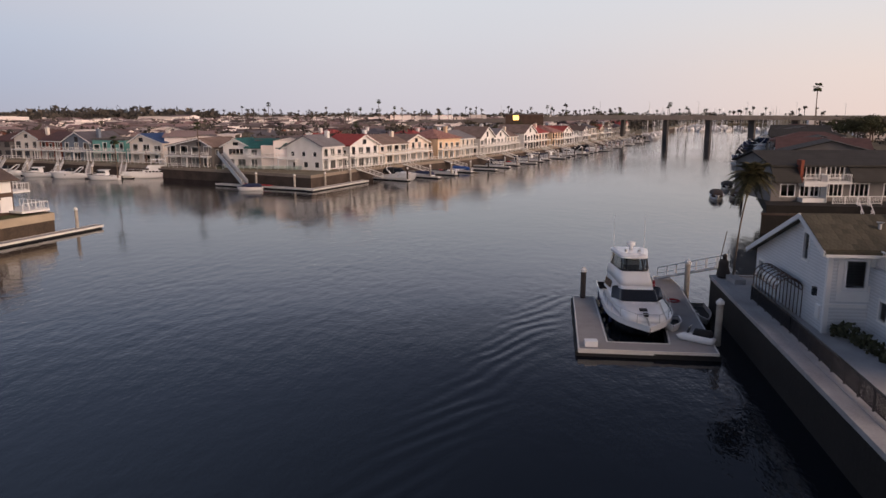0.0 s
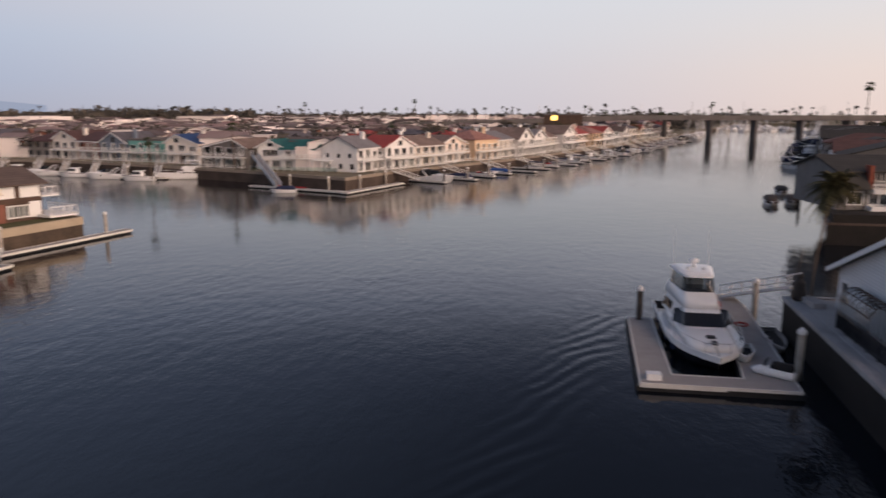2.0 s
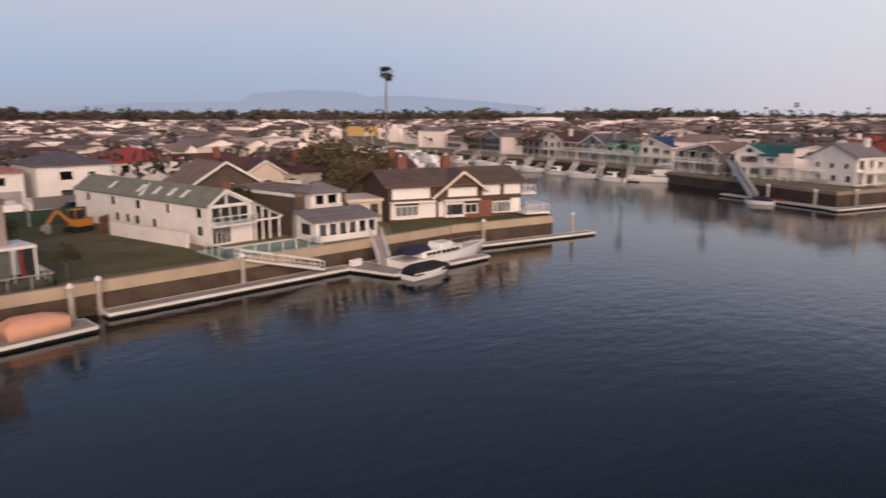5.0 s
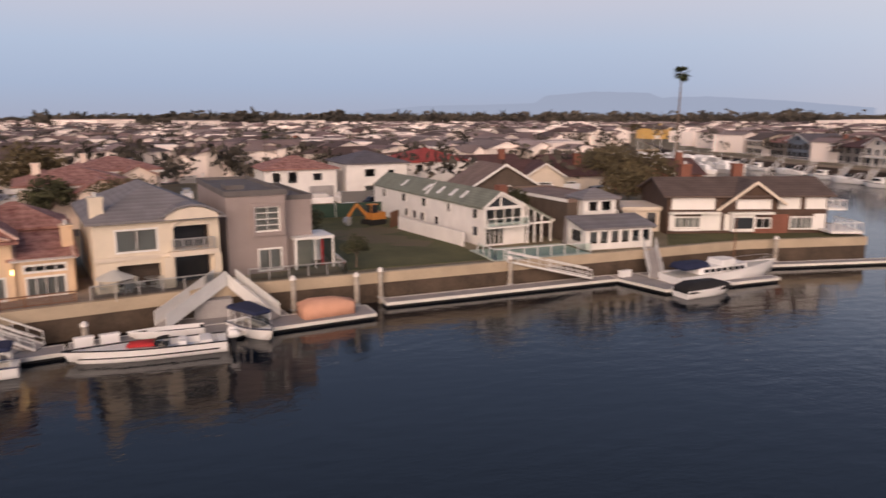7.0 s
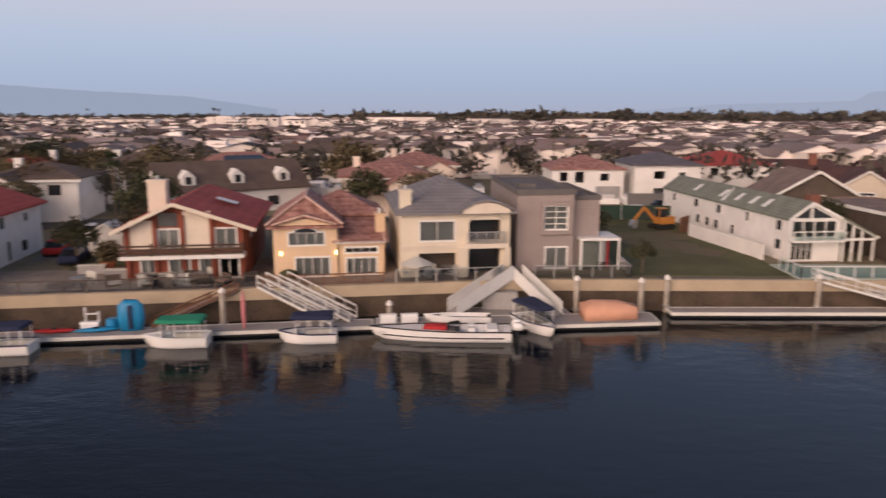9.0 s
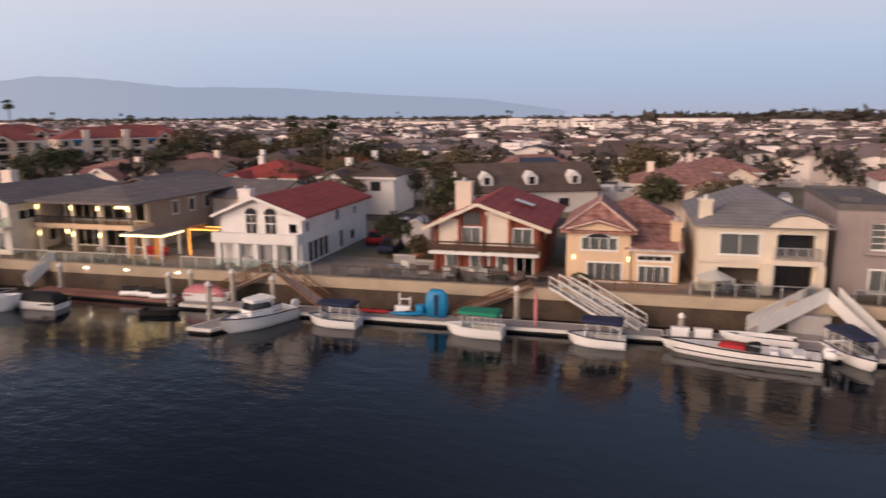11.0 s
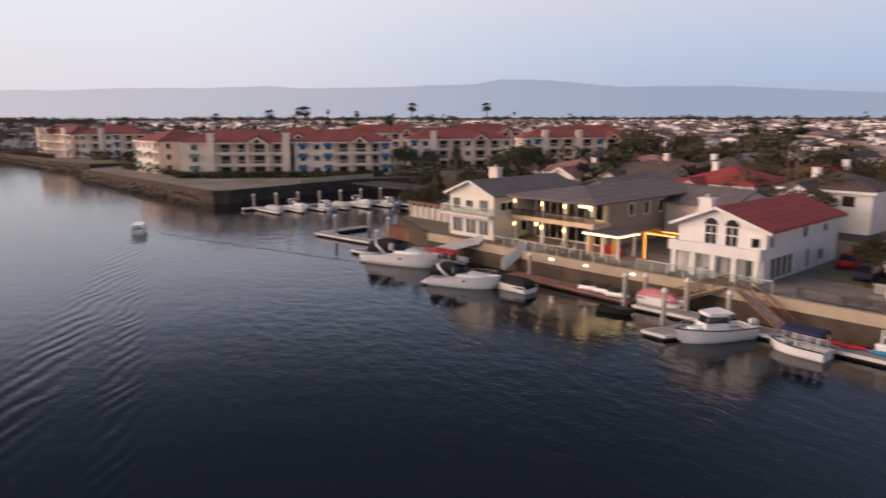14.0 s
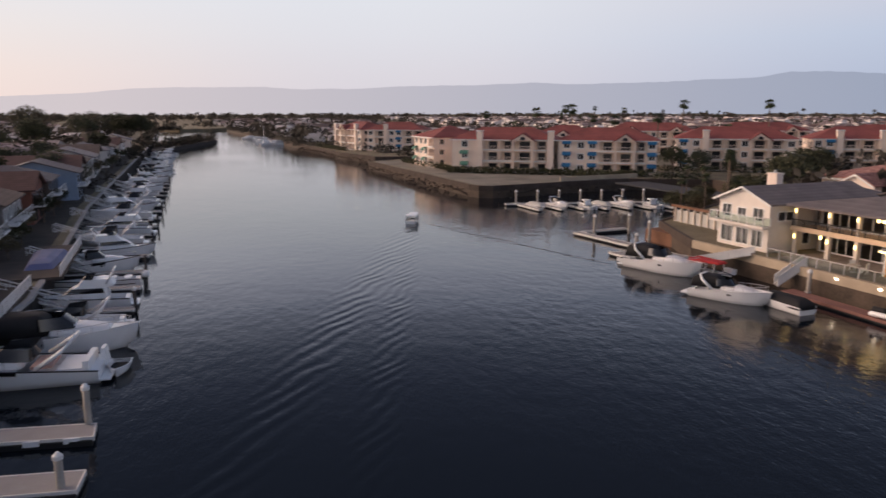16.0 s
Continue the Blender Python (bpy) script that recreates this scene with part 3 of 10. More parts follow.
def wake_arm(x0, y0, slope, width, length, wave):
    """Crests of a boat's wake: a band that widens from (x0, y0) towards +x, crossed by slanting waves."""
    s = n_.new("ShaderNodeSeparateXYZ")
    l_.new(w_tc2.outputs["Object"], s.inputs[0])
    x, y = math_node("SUBTRACT", s.outputs["X"], x0), math_node("SUBTRACT", s.outputs["Y"], y0)
    off = math_node("SUBTRACT", y, math_node("MULTIPLY", x, slope))
    wob = math_node("MULTIPLY", ripple(0.09, 1, 0), 5.0)
    band = math_node("EXPONENT", math_node("MULTIPLY", math_node("POWER", math_node("DIVIDE", math_node("ABSOLUTE", off), width), 2.0), -1.0))
    start = math_node("MULTIPLY", math_node("GREATER_THAN", x, 1.0), math_node("LESS_THAN", x, length))
    ph = math_node("ADD", math_node("ADD", math_node("MULTIPLY", x, 0.75 * math.copysign(1, slope)), math_node("MULTIPLY", y, -1.0)), wob)
    crest = math_node("SINE", math_node("MULTIPLY", ph, 2 * math.pi / wave))
    return math_node("MULTIPLY", math_node("MULTIPLY", crest, band), start)


patch = n_.new("ShaderNodeMapRange")
patch.inputs["From Min"].default_value, patch.inputs["From Max"].default_value = 0.35, 0.7
patch.inputs["To Min"].default_value, patch.inputs["To Max"].default_value = 0.35, 1.0
l_.new(ripple(0.018, 1.6, 20), patch.inputs["Value"])
small = math_node("MULTIPLY", ripple(0.55, 1.7, 12, 3.0), patch.outputs["Result"])
fine = math_node("MULTIPLY", ripple(2.6, 1.8, 8, 2.0), math_node("MULTIPLY", patch.outputs["Result"], 0.30))
swell = math_node("MULTIPLY", ripple(0.12, 1.3, 30, 1.0), 0.6)
near_wash = math_node("MULTIPLY", wake_arm(6, 4.6, -0.255, 1.9, 42, 1.5), 0.75)
arms = math_node("ADD", near_wash, math_node("ADD", wake_arm(-116, 15.2, -0.285, 2.0, 100, 1.7), math_node("ADD", math_node("MULTIPLY", wake_arm(-116, 15.2, -0.195, 1.3, 100, 1.35), 0.7), math_node("MULTIPLY", wake_arm(-115.5, 17.0, 0.44, 0.55, 36, 2.0), 1.3))))
relief = math_node("ADD", math_node("ADD", math_node("ADD", small, fine), swell), math_node("MULTIPLY", arms, 0.21))
wb = n_.new("ShaderNodeBump")
wb.inputs["Strength"].default_value, wb.inputs["Distance"].default_value = 1.0, 0.050
l_.new(relief, wb.inputs["Height"])
l_.new(wb.outputs[0], wp.inputs["Normal"])
solo("water", MB().quad((-4000, -4000, 0), (4000, -4000, 0), (4000, 4000, 0), (-4000, 4000, 0)), water_mat, "calm dark blue harbour water with fine ripples and a boat's wake", "water", kind="structure")

# ---- banks: plan outlines of the land ----
NORTH_WALL = [(-79, 43.6), (-68.5, 45.2), (6, 57.6), (58, 58.4), (72, 55.4), (76, 62), (84, 90), (98, 125), (106, 160), (132, 222), (184, 236), (300, 421)]
EAST_WALL = [(300, 425), (190, 238), (182, 218), (167, 152), (164, 124), (154.5, 97), (141.5, 65), (128.6, 39.2), (148, 33.3), (187, 13.6), (283, -23.6), (375, -53), (520, -98), (900, -208)]
SOUTH_WEST_WALL = [(46.4, -40), (45.4, -17.9), (16, -17.0), (-30, -21.5), (-58, -25.5), (-66, -25.7), (-87, -29.3), (-129, -37.0), (-392, -72.4), (-700, -122)]
SOUTH_EAST_WALL = [(900, -300), (589, -200), (284, -97), (194, -69), (110, -44), (82.4, -33), (81.5, -60)]
WEST_WALL = [(-700, -60), (-358, 1.5), (-278, 15.5), (-250, 25), (-246, 45), (-240, 45), (-236, 32), (-228, 20.4), (-149.5, 33.6), (-146.8, 34.8), (-145.8, 37.2), (-151.4, 56), (-155, 72), (-148, 90), (-128, 90), (-104, 60), (-94, 47.5), (-79, 43.6)]


def inset(line, k):
    """The outline moved k metres to its left."""
    out = []
    for i, p in enumerate(line):
        a, b = Vector(line[max(i - 1, 0)]), Vector(line[min(i + 1, len(line) - 1)])
        d = (b - a).normalized()
        out.append((p[0] - d.y * k, p[1] + d.x * k))
    return out


def land(name, wall, rest, label):
    solo(name, MB().prism(wall + rest, -2.5, 2.5), M["dry"], label, "ground", kind="structure")


def seawall(name, line, label, cap=None, low=None, joint=1.7):
    """A sea wall along a line that has the land on its left: a pale cap beam on a wet, dark wall."""
    t = thing(name, label, "sea wall", kind="structure")
    a, b = inset(line, -0.35), inset(line, 0.05)
    c = inset(line, -0.45)
    lo, hi = MB(), MB()
    for i in range(len(line) - 1):
        lo.prism([a[i], a[i + 1], b[i + 1], b[i]], -2.4, joint)
        hi.prism([c[i], c[i + 1], b[i + 1], b[i]], joint, 2.62)
    part("wall_face", lo, low or M["wetwall"], t)
    part("cap_beam", hi, cap or M["concrete"], t)


land("ground_north", inset(NORTH_WALL, 0.0), [(900, 4000), (-4000, 4000), (-4000, 500), (-700, -60)] + WEST_WALL[1:-1], "flat built-up harbour land behind the sea wall")
land("ground_east", EAST_WALL, [(4000, -1000), (4000, 4000), (1000, 4000)], "flat built-up peninsula across the side channel")
land("ground_south_west", SOUTH_WEST_WALL, [(-4000, -700), (-4000, -4000), (47, -4000)], "near bank behind a grey sea wall")
land("ground_south_east", SOUTH_EAST_WALL, [(84, -4000), (4000, -4000), (4000, -1200)], "near bank beyond the inlet")
solo("ground_far_west", MB().prism([(-4000, 400), (-4000, -700), (-760, -140), (-690, -100), (-800, 0), (-760, 40), (-900, 200)], -2, 2.4), M["dry"], "low far headland closing the channel", "ground", kind="structure")
solo("ground_far_east", MB().prism([(900, -330), (4000, -1300), (4000, -900), (1500, -200), (960, -160)], -2, 2.4), M["dry"], "far end of the canal beyond the bridge", "ground", kind="structure")
solo("ground_spit", MB().prism([(-330, -62), (-345, -57.5), (-398, -51.5), (-446, -45.5), (-452, -48), (-440, -60), (-430, -76)], -2, 1.6), M["rock"], "low brush-covered spit on the near bank", "ground", kind="structure")
solo("ground_inlet", MB().prism([(46.6, -39), (46.6, -4000), (84.4, -4000), (84.4, -58)], -2, 2.45), M["dry"], "land behind the small inlet", "ground", kind="structure")
seawall("sea_wall_north", NORTH_WALL, "long concrete sea wall, pale cap over dark wet base")
seawall("sea_wall_east", EAST_WALL, "dark-stained concrete sea wall with paler cap round the far peninsula", M["eastcap"], M["darkwall"], 2.0)
seawall("sea_wall_south_west", SOUTH_WEST_WALL, "grey weathered sea wall with near-black face", M["greywall"], M["nearblack"], 2.35)
seawall("sea_wall_south_east", SOUTH_EAST_WALL, "dark sea wall of the neighbouring plot", M["darkwall"], M["nearblack"], 2.35)
seawall("sea_wall_west", WEST_WALL, "dark brown sea wall round the apartment peninsula", M["darkwall"], M["wetwall"], 1.5)

# ---- paved and planted ground ----


def sheet(name, poly, z, material, label, category, kind="structure"):
    solo(name, MB().prism(poly, 2.3, z), material, label, category, kind=kind)


def along(u, v):
    """A plan point u metres along the north wall from its bend and v metres behind it."""
    a = math.atan2(12.4, 74.5)
    return (6 + u * math.cos(a) - v * math.sin(a), 57.6 + u * math.sin(a) + v * math.cos(a))


sheet("pavement_terraces", [along(-75, 0.4), along(-1, 0.4), along(-1, 9), along(-75, 9)], 2.56, M["patio"], "paved waterside terraces in front of the houses", "pavement")
sheet("pavement_walk", [(45.3, -17.97), (45.3, -40), (-30, -40), (-30, -21.57), (16, -17.07)], 2.54, M["greywall"], "grey concrete walk behind the near sea wall", "pavement")
sheet("road", [along(-150, 33), along(120, 33), along(120, 41), along(-150, 41)], 2.53, M["asphalt"], "asphalt street behind the waterside houses", "road")
sheet("road_side", [along(-44, 14), along(-36, 14), along(-36, 33), along(-44, 33)], 2.53, M["court"], "worn grey court between the houses", "road")
sheet("lawn", [(14.5, 59.5), (28.6, 59.5), (28.6, 92), (14.5, 92)], 2.55, M["lawn"], "empty plot of patchy green lawn", "lawn")
rb = random.Random(77)
for bx, by, br in ((21.0, 74.5, 3.4), (24.6, 70.0, 2.2), (18.0, 79.5, 2.6), (23.5, 80.0, 3.0)):
    sheet("bare_patch", [(bx + br * 1.2 * rb.uniform(0.6, 1.2) * math.cos(k * math.pi / 9), by + br * rb.uniform(0.6, 1.2) * math.sin(k * math.pi / 9)) for k in range(18)], 2.556 + 0.002 * rb.random(), M["bare"], "worn bare earth patch in the lawn", "earth")
sheet("lawn_point", [(49, 59.5), (58, 59.2), (71, 56.8), (71.5, 60), (54, 66)], 2.55, M["lawn"], "lawn strip on top of the sea wall", "lawn")
sheet("pavement_south", [(-20, -22), (16, -17.5), (45.2, -18.4), (45.4, -20.0), (31, -19.9), (15, -24), (-20, -30)], 2.56, M["greywall"], "grey concrete walk along the near sea wall", "pavement")
sheet("road_far", [along(-150, 92), along(160, 92), along(160, 99), along(-150, 99)], 2.53, M["asphalt"], "second asphalt street among the houses", "road")

# ---- north bank: the waterside houses, from the side channel to the west ----
ROT = 9.45
BASE = 2.5


def home(name, label, x, y, rot=ROT, category="house", z=BASE):
    return thing(name, label, category, pose(x, y, z, 0, 0, rot), "waterside houses")


# red-roofed chalet
h = home("chalet_house", "chalet with red tile gable roof, cream panels and dark timber balcony", -26.7, 56.0)
b = block(h, 9.4, 15, 4.5, M["redwall"], M["r_red"], "gy", 1.75, 0.9, 0.42, [
    ("f", 2.5, 2.6, 1.7, 1.7, "d", True), ("f", 7.0, 2.6, 1.7, 1.7, "d", True), ("f", 1.0, 0.1, 1.3, 1.8, "d", True), ("f", 3.2, 0.1, 1.7, 1.9, "d", True),
    ("f", 5.6, 0.1, 1.1, 1.9, "n", True), ("f", 7.2, 0.1, 1.6, 1.7, "d"), ("r", 3, 3, 1.2, 1.0), ("r", 8, 3, 1.2, 1.0), ("l", 4, 3, 1.2, 1.0)])
part("cream_panels", MB().box(0.35, 2.2, -0.05, 0.02, 2.5, 5.0).box(4.5, 6.7, -0.05, 0.02, 2.5, 5.7), M["cream"], b)
part("upper_window", MB().box(2.6, 4.1, -0.04, 0.03, 4.5, 5.6), M["darkwin"], b)
bal = part("balcony", MB().box(-0.2, 9.4, -1.5, 0, 2.05, 2.35), M["trim"], h, "white balcony edge beam")
rl = MB().box(-0.15, 9.35, -1.5, -1.44, 2.42, 2.66).box(-0.15, 9.35, -1.5, -1.44, 2.72, 2.94).box(-0.15, 9.35, -1.52, -1.38, 3.08, 3.2)
for k in range(5):
    rl.box(-0.15 + 2.35 * k, 0.0 + 2.35 * k, -1.55, -1.35, 2.35, 3.35)
part("railing", rl, M["darkwood"], bal)
pl = MB()
for x in (0.1, 2.3, 4.45, 6.75, 9.1):
    pl.box(x - 0.15, x + 0.15, -0.25, 0.0, 0, 5.4 if 2 < x < 7 else 4.4)
part("posts", pl, M["redwall"], b)
chimney(h, 1.7, 4.5, 4.2, 8.0, M["cream"], 1.5, 1.2)
part("skylight", MB().quad((6.2, 6.0, 6.05), (8.0, 6.0, 5.5), (8.0, 7.6, 5.5), (6.2, 7.6, 6.05)), M["trim"], h)
part("barge_board", MB().bar((-0.95, -0.95, 4.1), (3.95, -0.95, 6.4), 0.1, 0.3).bar((3.95, -0.95, 6.4), (10.35, -0.95, 4.2), 0.1, 0.3), M["cream"], h)

# tan house with mixed tile roof
h = home("tan_house", "tan stucco house with mixed terracotta tile roofs and lit wall lamps", -15.1, 57.3)
b = block(h, 5.2, 11, 4.6, M["tan"], M["r_terra"], "hip", 1.8, 0.5, 0.5, [
    ("f", 1.2, 2.75, 3.0, 1.15, "s", True), ("f", 1.7, 0.1, 2.9, 1.7, "s", True)])
part("bay_gable", MB().sweep([(0.3, 4.55), (4.9, 4.55), (2.6, 5.15)], -0.55, 2.4), M["tan"], h)
part("bay_roof", MB().sweep([(0.0, 4.5), (2.6, 5.22), (5.2, 4.5), (5.2, 4.68), (2.6, 5.42), (0.0, 4.68)], -0.8, 2.6), M["r_terra"], h)
part("arched_head", MB().tube([(1.7 + 0.95 + 1.0 * math.cos(a), -0.06, 3.85 + 0.45 * math.sin(a)) for a in [math.pi * k / 10 for k in range(11)]], [0.1] * 11, 6), M["trim"], h)
part("arch_pane", MB().sweep([(2.65 + 0.98 * math.cos(a), 3.86 + 0.44 * math.sin(a)) for a in [math.pi * k / 10 for k in range(11)]], -0.05, 0.02), M["darkwin"], h)
ridge_tile = mat("pale_ridge_tiles", (0.62, 0.44, 0.37), 0.85, 0.35, 2.0)
for p_, q_ in (((-0.5, -0.5, 4.62), (2.6, 2.6, 6.62)), ((5.7, -0.5, 4.62), (2.6, 2.6, 6.62)), ((2.6, 2.6, 6.62), (2.6, 8.4, 6.62)), ((5.2, 7.2, 4.85), (9.2, 7.2, 4.85)), ((0.0, -0.82, 4.66), (2.6, -0.82, 5.42)), ((2.6, -0.82, 5.42), (5.2, -0.82, 4.66)), ((9.15, -0.2, 3.1), (9.15, 7.0, 4.75)), ((5.3, -0.2, 3.1), (5.3, 7.0, 4.75))):
    part("ridge_capping", MB().bar(p_, q_, 0.22, 0.12), ridge_tile, h)
b2 = block(h, 3.9, 10, 3.0, M["tan"], M["r_terra"], "gx", 1.6, 0.4, 0.75, [("f", 0.7, 0.1, 2.6, 1.5, "s", True), ("f", 0.6, 1.95, 2.8, 0.55, "s")], m=pose(5.2, 0.3, 0))
b3 = block(h, 7.0, 6.5, 4.6, M["tan"], M["r_terra"], "hip", 1.6, 0.4, 0.5, [], m=pose(2.0, 5.8, 0))
part("cornice", MB().box(5.0, 9.3, -0.1, 0.3, 2.85, 3.05), M["trim"], h)
chimney(h, 8.9, 2.2, 0, 5.2, M["tan"], 0.8, 1.2)
for x in (0.6, 5.1):
    light_fixture(h, x, -0.02, 2.15, 0.11)
part("hedge_pot", MB().tube([(1.2, -0.8, 0), (1.2, -0.8, 0.3), (1.2, -0.8, 0.75), (1.2, -0.8, 0.95)], [0.3, 0.75, 0.7, 0.2], 10), M["leaf"], h)

# beige house with arched balcony
h = home("beige_house", "beige stucco house, grey hip roof, deep arched balcony", -4.6, 57.9)
mb = MB()
mb.wall((0, 0, 0), (1, 0, 0), 9.2, 5.55, [(1.5, 3.05, 3.0, 1.75), (1.5, 0.05, 3.1, 2.0), (5.7, 2.9, 2.7, 1.9), (5.7, 0.05, 2.7, 2.3)], 0.45)
mb.wall((9.2, 0, 0), (0, 1, 0), 14, 5.55, []).wall((9.2, 14, 0), (-1, 0, 0), 9.2, 5.55, []).wall((0, 14, 0), (0, -1, 0), 14, 5.55, [])
body = part("wall", mb, M["beige"], h)
part("roof", roof_mb("hip", 9.2, 14, 5.55, 2.1, 0.5), M["r_grey"], body)
part("bay_gable", MB().sweep([(5.0, 5.4), (9.1, 5.4), (9.0, 5.75), (8.0, 6.2), (7.05, 6.35), (6.1, 6.2), (5.1, 5.75)], -0.6, 3.5), M["cream"], h)
part("bay_roof", MB().sweep([(4.7, 5.55), (6.0, 6.25), (7.05, 6.42), (8.1, 6.25), (9.5, 5.55), (9.5, 5.7), (8.1, 6.4), (7.05, 6.58), (6.0, 6.4), (4.7, 5.7)], -0.75, 3.6), M["r_grey"], h)
part("arch", MB().tube([(7.05 + 1.4 * math.cos(a), -0.02, 4.7 + 0.6 * math.sin(a)) for a in [math.pi * k / 12 for k in range(13)]], [0.14] * 13, 6), M["cream"], h)
part("loggia_backs", MB().box(5.3, 8.8, 1.6, 1.7, 0, 5.3).box(1.2, 4.9, 1.4, 1.5, 0, 2.4), M["shingle"], h)
for u, z, ww, hh in ((1.5, 3.05, 3.0, 1.75),):
    window(body, "f", 9.2, 14, u, z, ww, hh, "d", None, True)
part("sliding_doors", MB().box(5.6, 8.5, 1.55, 1.6, 0.1, 2.2).box(5.7, 8.4, 1.55, 1.6, 2.9, 4.8), M["darkwin"], h)
part("balcony", MB().box(5.2, 9.0, -0.5, 1.6, 2.45, 2.85), M["cream"], h)
railing(h, [(5.5, -0.35, 2.85), (8.7, -0.35, 2.85)], 0.95, 0.9, M["metal"], 0.14)
part("columns", MB().box(4.75, 5.5, -0.55, 0.2, 0, 2.5).box(8.6, 9.15, -0.55, 0.2, 0, 2.5), M["beige"], h)
part("cornice", MB().box(-0.1, 5.2, -0.12, 0.1, 2.45, 2.75), M["cream"], h)
chimney(h, 0.45, 1.2, 0, 7.4, M["beige"], 0.95, 1.1)
part("umbrella", MB().tube([(1.0, -2.6, 0), (1.0, -2.6, 2.2)], [0.04, 0.03], 6).tube([(1.0, -2.6, 1.75), (1.0, -2.6, 2.05), (1.0, -2.6, 2.35)], [1.35, 0.75, 0.05], 10), M["curtain"], h, "closed pale patio umbrella")

# modern grey house
h = home("modern_grey_house", "modern mauve-grey cubic house with gridded square window", 5.2, 61.0, 6)
b = block(h, 5.0, 15, 6.8, M["grey"], M["r_flat"], "flat", 0.35, 0, 0.5, [("f", 2.35, 3.6, 2.1, 2.1, "g", True), ("f", 2.5, 0.2, 2.0, 1.9, "d", True)])
fr = MB()
for q in ((2.0, 2.3, 3.25, 6.05), (4.5, 4.8, 3.25, 6.05), (2.3, 4.5, 3.25, 3.55), (2.3, 4.5, 5.75, 6.05)):
    fr.box(q[0], q[1], -0.3, 0.0, q[2], q[3])
part("window_surround", fr, M["grey"], b)
b2 = block(h, 2.5, 12, 6.2, M["grey"], M["r_flat"], "flat", 0.3, 0, 0.5, [("r", 2, 3.5, 1.2, 1.2)], m=pose(5.02, 0.9, 0))
lou = MB()
for k in range(4):
    lou.box(0.35, 2.2, -0.05, 0.0, 4.4 + 0.3 * k, 4.52 + 0.3 * k)
part("louvres", lou, M["grey"], b2)
an = part("garden_room", MB().box(5.6, 9.2, -0.2, 3.5, 2.62, 2.85), M["trim"], h, "flat white roof of a glazed garden room")
part("posts", MB().box(5.6, 5.8, -0.2, 0.0, 0, 2.62).box(9.0, 9.15, -0.2, -0.05, 0, 2.62).box(5.8, 9.0, 3.3, 3.5, 0, 2.62).box(7.4, 7.5, -0.15, -0.05, 0, 2.62), M["trim"], an)
part("pane", MB().quad((5.8, -0.1, 0.1), (7.4, -0.1, 0.1), (7.4, -0.1, 2.6), (5.8, -0.1, 2.6)), M["glassgreen"], an)
part("red_post", MB().box(8.35, 8.5, 0.9, 1.05, 0, 2.6), M["red"], an)
part("roof_curb", MB().box(0.8, 2.4, 4, 6, 6.8, 7.25), M["r_flat"], h)

# long white house with front gable and lean-to
h = home("white_gable_house", "long pale house with grey-green roof, glazed gable and balcony", 30.6, 65.6, 6.5)
b = block(h, 5.2, 29, 3.95, M["white"], M["r_green"], "gy", 1.5, 0.14, 0.4, [("f", 0.35, 2.25, 4.4, 1.6, "s"), ("f", 0.35, 0.1, 2.2, 1.85, "s")])
for v, z, w_ in ((1.0, 2.8, 0.9), (7.0, 2.8, 0.6), (13.0, 2.75, 1.0), (18.6, 2.75, 1.1), (25.0, 2.75, 0.9), (0.9, 1.0, 1.0), (9.8, 1.0, 0.8), (13.4, 1.0, 1.0), (15.6, 1.0, 0.9), (18.0, 1.0, 0.9)):
    wp_ = part("window", MB().box(-0.05, 0.05, v, v + w_, z, z + 0.9), M["darkwin"], b)
    part("window_frame", MB().box(-0.08, 0.0, v - 0.07, v, z - 0.07, z + 0.97).box(-0.08, 0.0, v + w_, v + w_ + 0.07, z - 0.07, z + 0.97).box(-0.1, 0.0, v, v + w_, z - 0.07, z), M["trim"], wp_)
part("lean_to", MB().sweep([(5.0, 4.0), (5.0, 4.2), (8.6, 2.35), (8.6, 2.15)][::-1], -0.6, 5.0), M["r_green"], h)
bm = MB()
for x in (5.2, 6.1, 7.0, 8.2):
    bm.box(x, x + 0.16, -0.4, -0.24, 0, 4.1 - (x - 5.0) * 0.51)
bm.bar((-0.1, -0.3, 3.95), (2.08, -0.3, 5.5), 0.12, 0.22).bar((2.08, -0.3, 5.5), (8.6, -0.55, 2.25), 0.12, 0.22).box(-0.1, 8.4, -0.5, -0.3, 2.0, 2.2).box(0.0, 5.2, -0.16, -0.04, 3.86, 4.06).box(0.0, 0.16, -0.3, -0.14, 0, 3.9).box(2.0, 2.16, -0.2, -0.04, 4.0, 5.4)
part("timber_frame", bm, M["trim"], h, "white exposed timber frame")
part("gable_glass", MB().quad((0.5, -0.06, 4.1), (4.2, -0.06, 4.1), (2.1, -0.06, 5.2)), M["darkwin"], h)
railing(h, [(0.1, -0.9, 2.1), (5.0, -0.9, 2.1)], 0.85, 0.9, M["trim"], 0.0, M["glassgreen"])
part("balcony", MB().box(0.0, 5.1, -1.0, 0, 1.95, 2.1), M["trim"], h)
for y in (5.5, 8.0, 11.0, 14.5, 21.0):
    part("skylight", MB().bar((0.5, y, 4.45), (1.5, y, 5.15), 0.7, 0.16), M["trim"], h)
part("roof_valley", MB().bar((0.1, 13.0, 4.2), (2.0, 13.9, 5.5), 0.5, 0.1), M["trim"], h)
part("brick_chimney", MB().box(5.4, 6.5, 5.5, 6.5, 0, 5.6), M["brick"], h)
part("garden_wall", MB().prism([(-1.75, 1.1), (-1.55, 1.1), (-2.7, 14.6), (-2.9, 14.6)], 0, 1.5), M["white"], h, "long white garden wall")
fb_ = thing("board_fence", "weathered brown board fence behind the excavator", "fence", pose(25.4, 80.8, 2.55, 0, 0, 52), kind="")
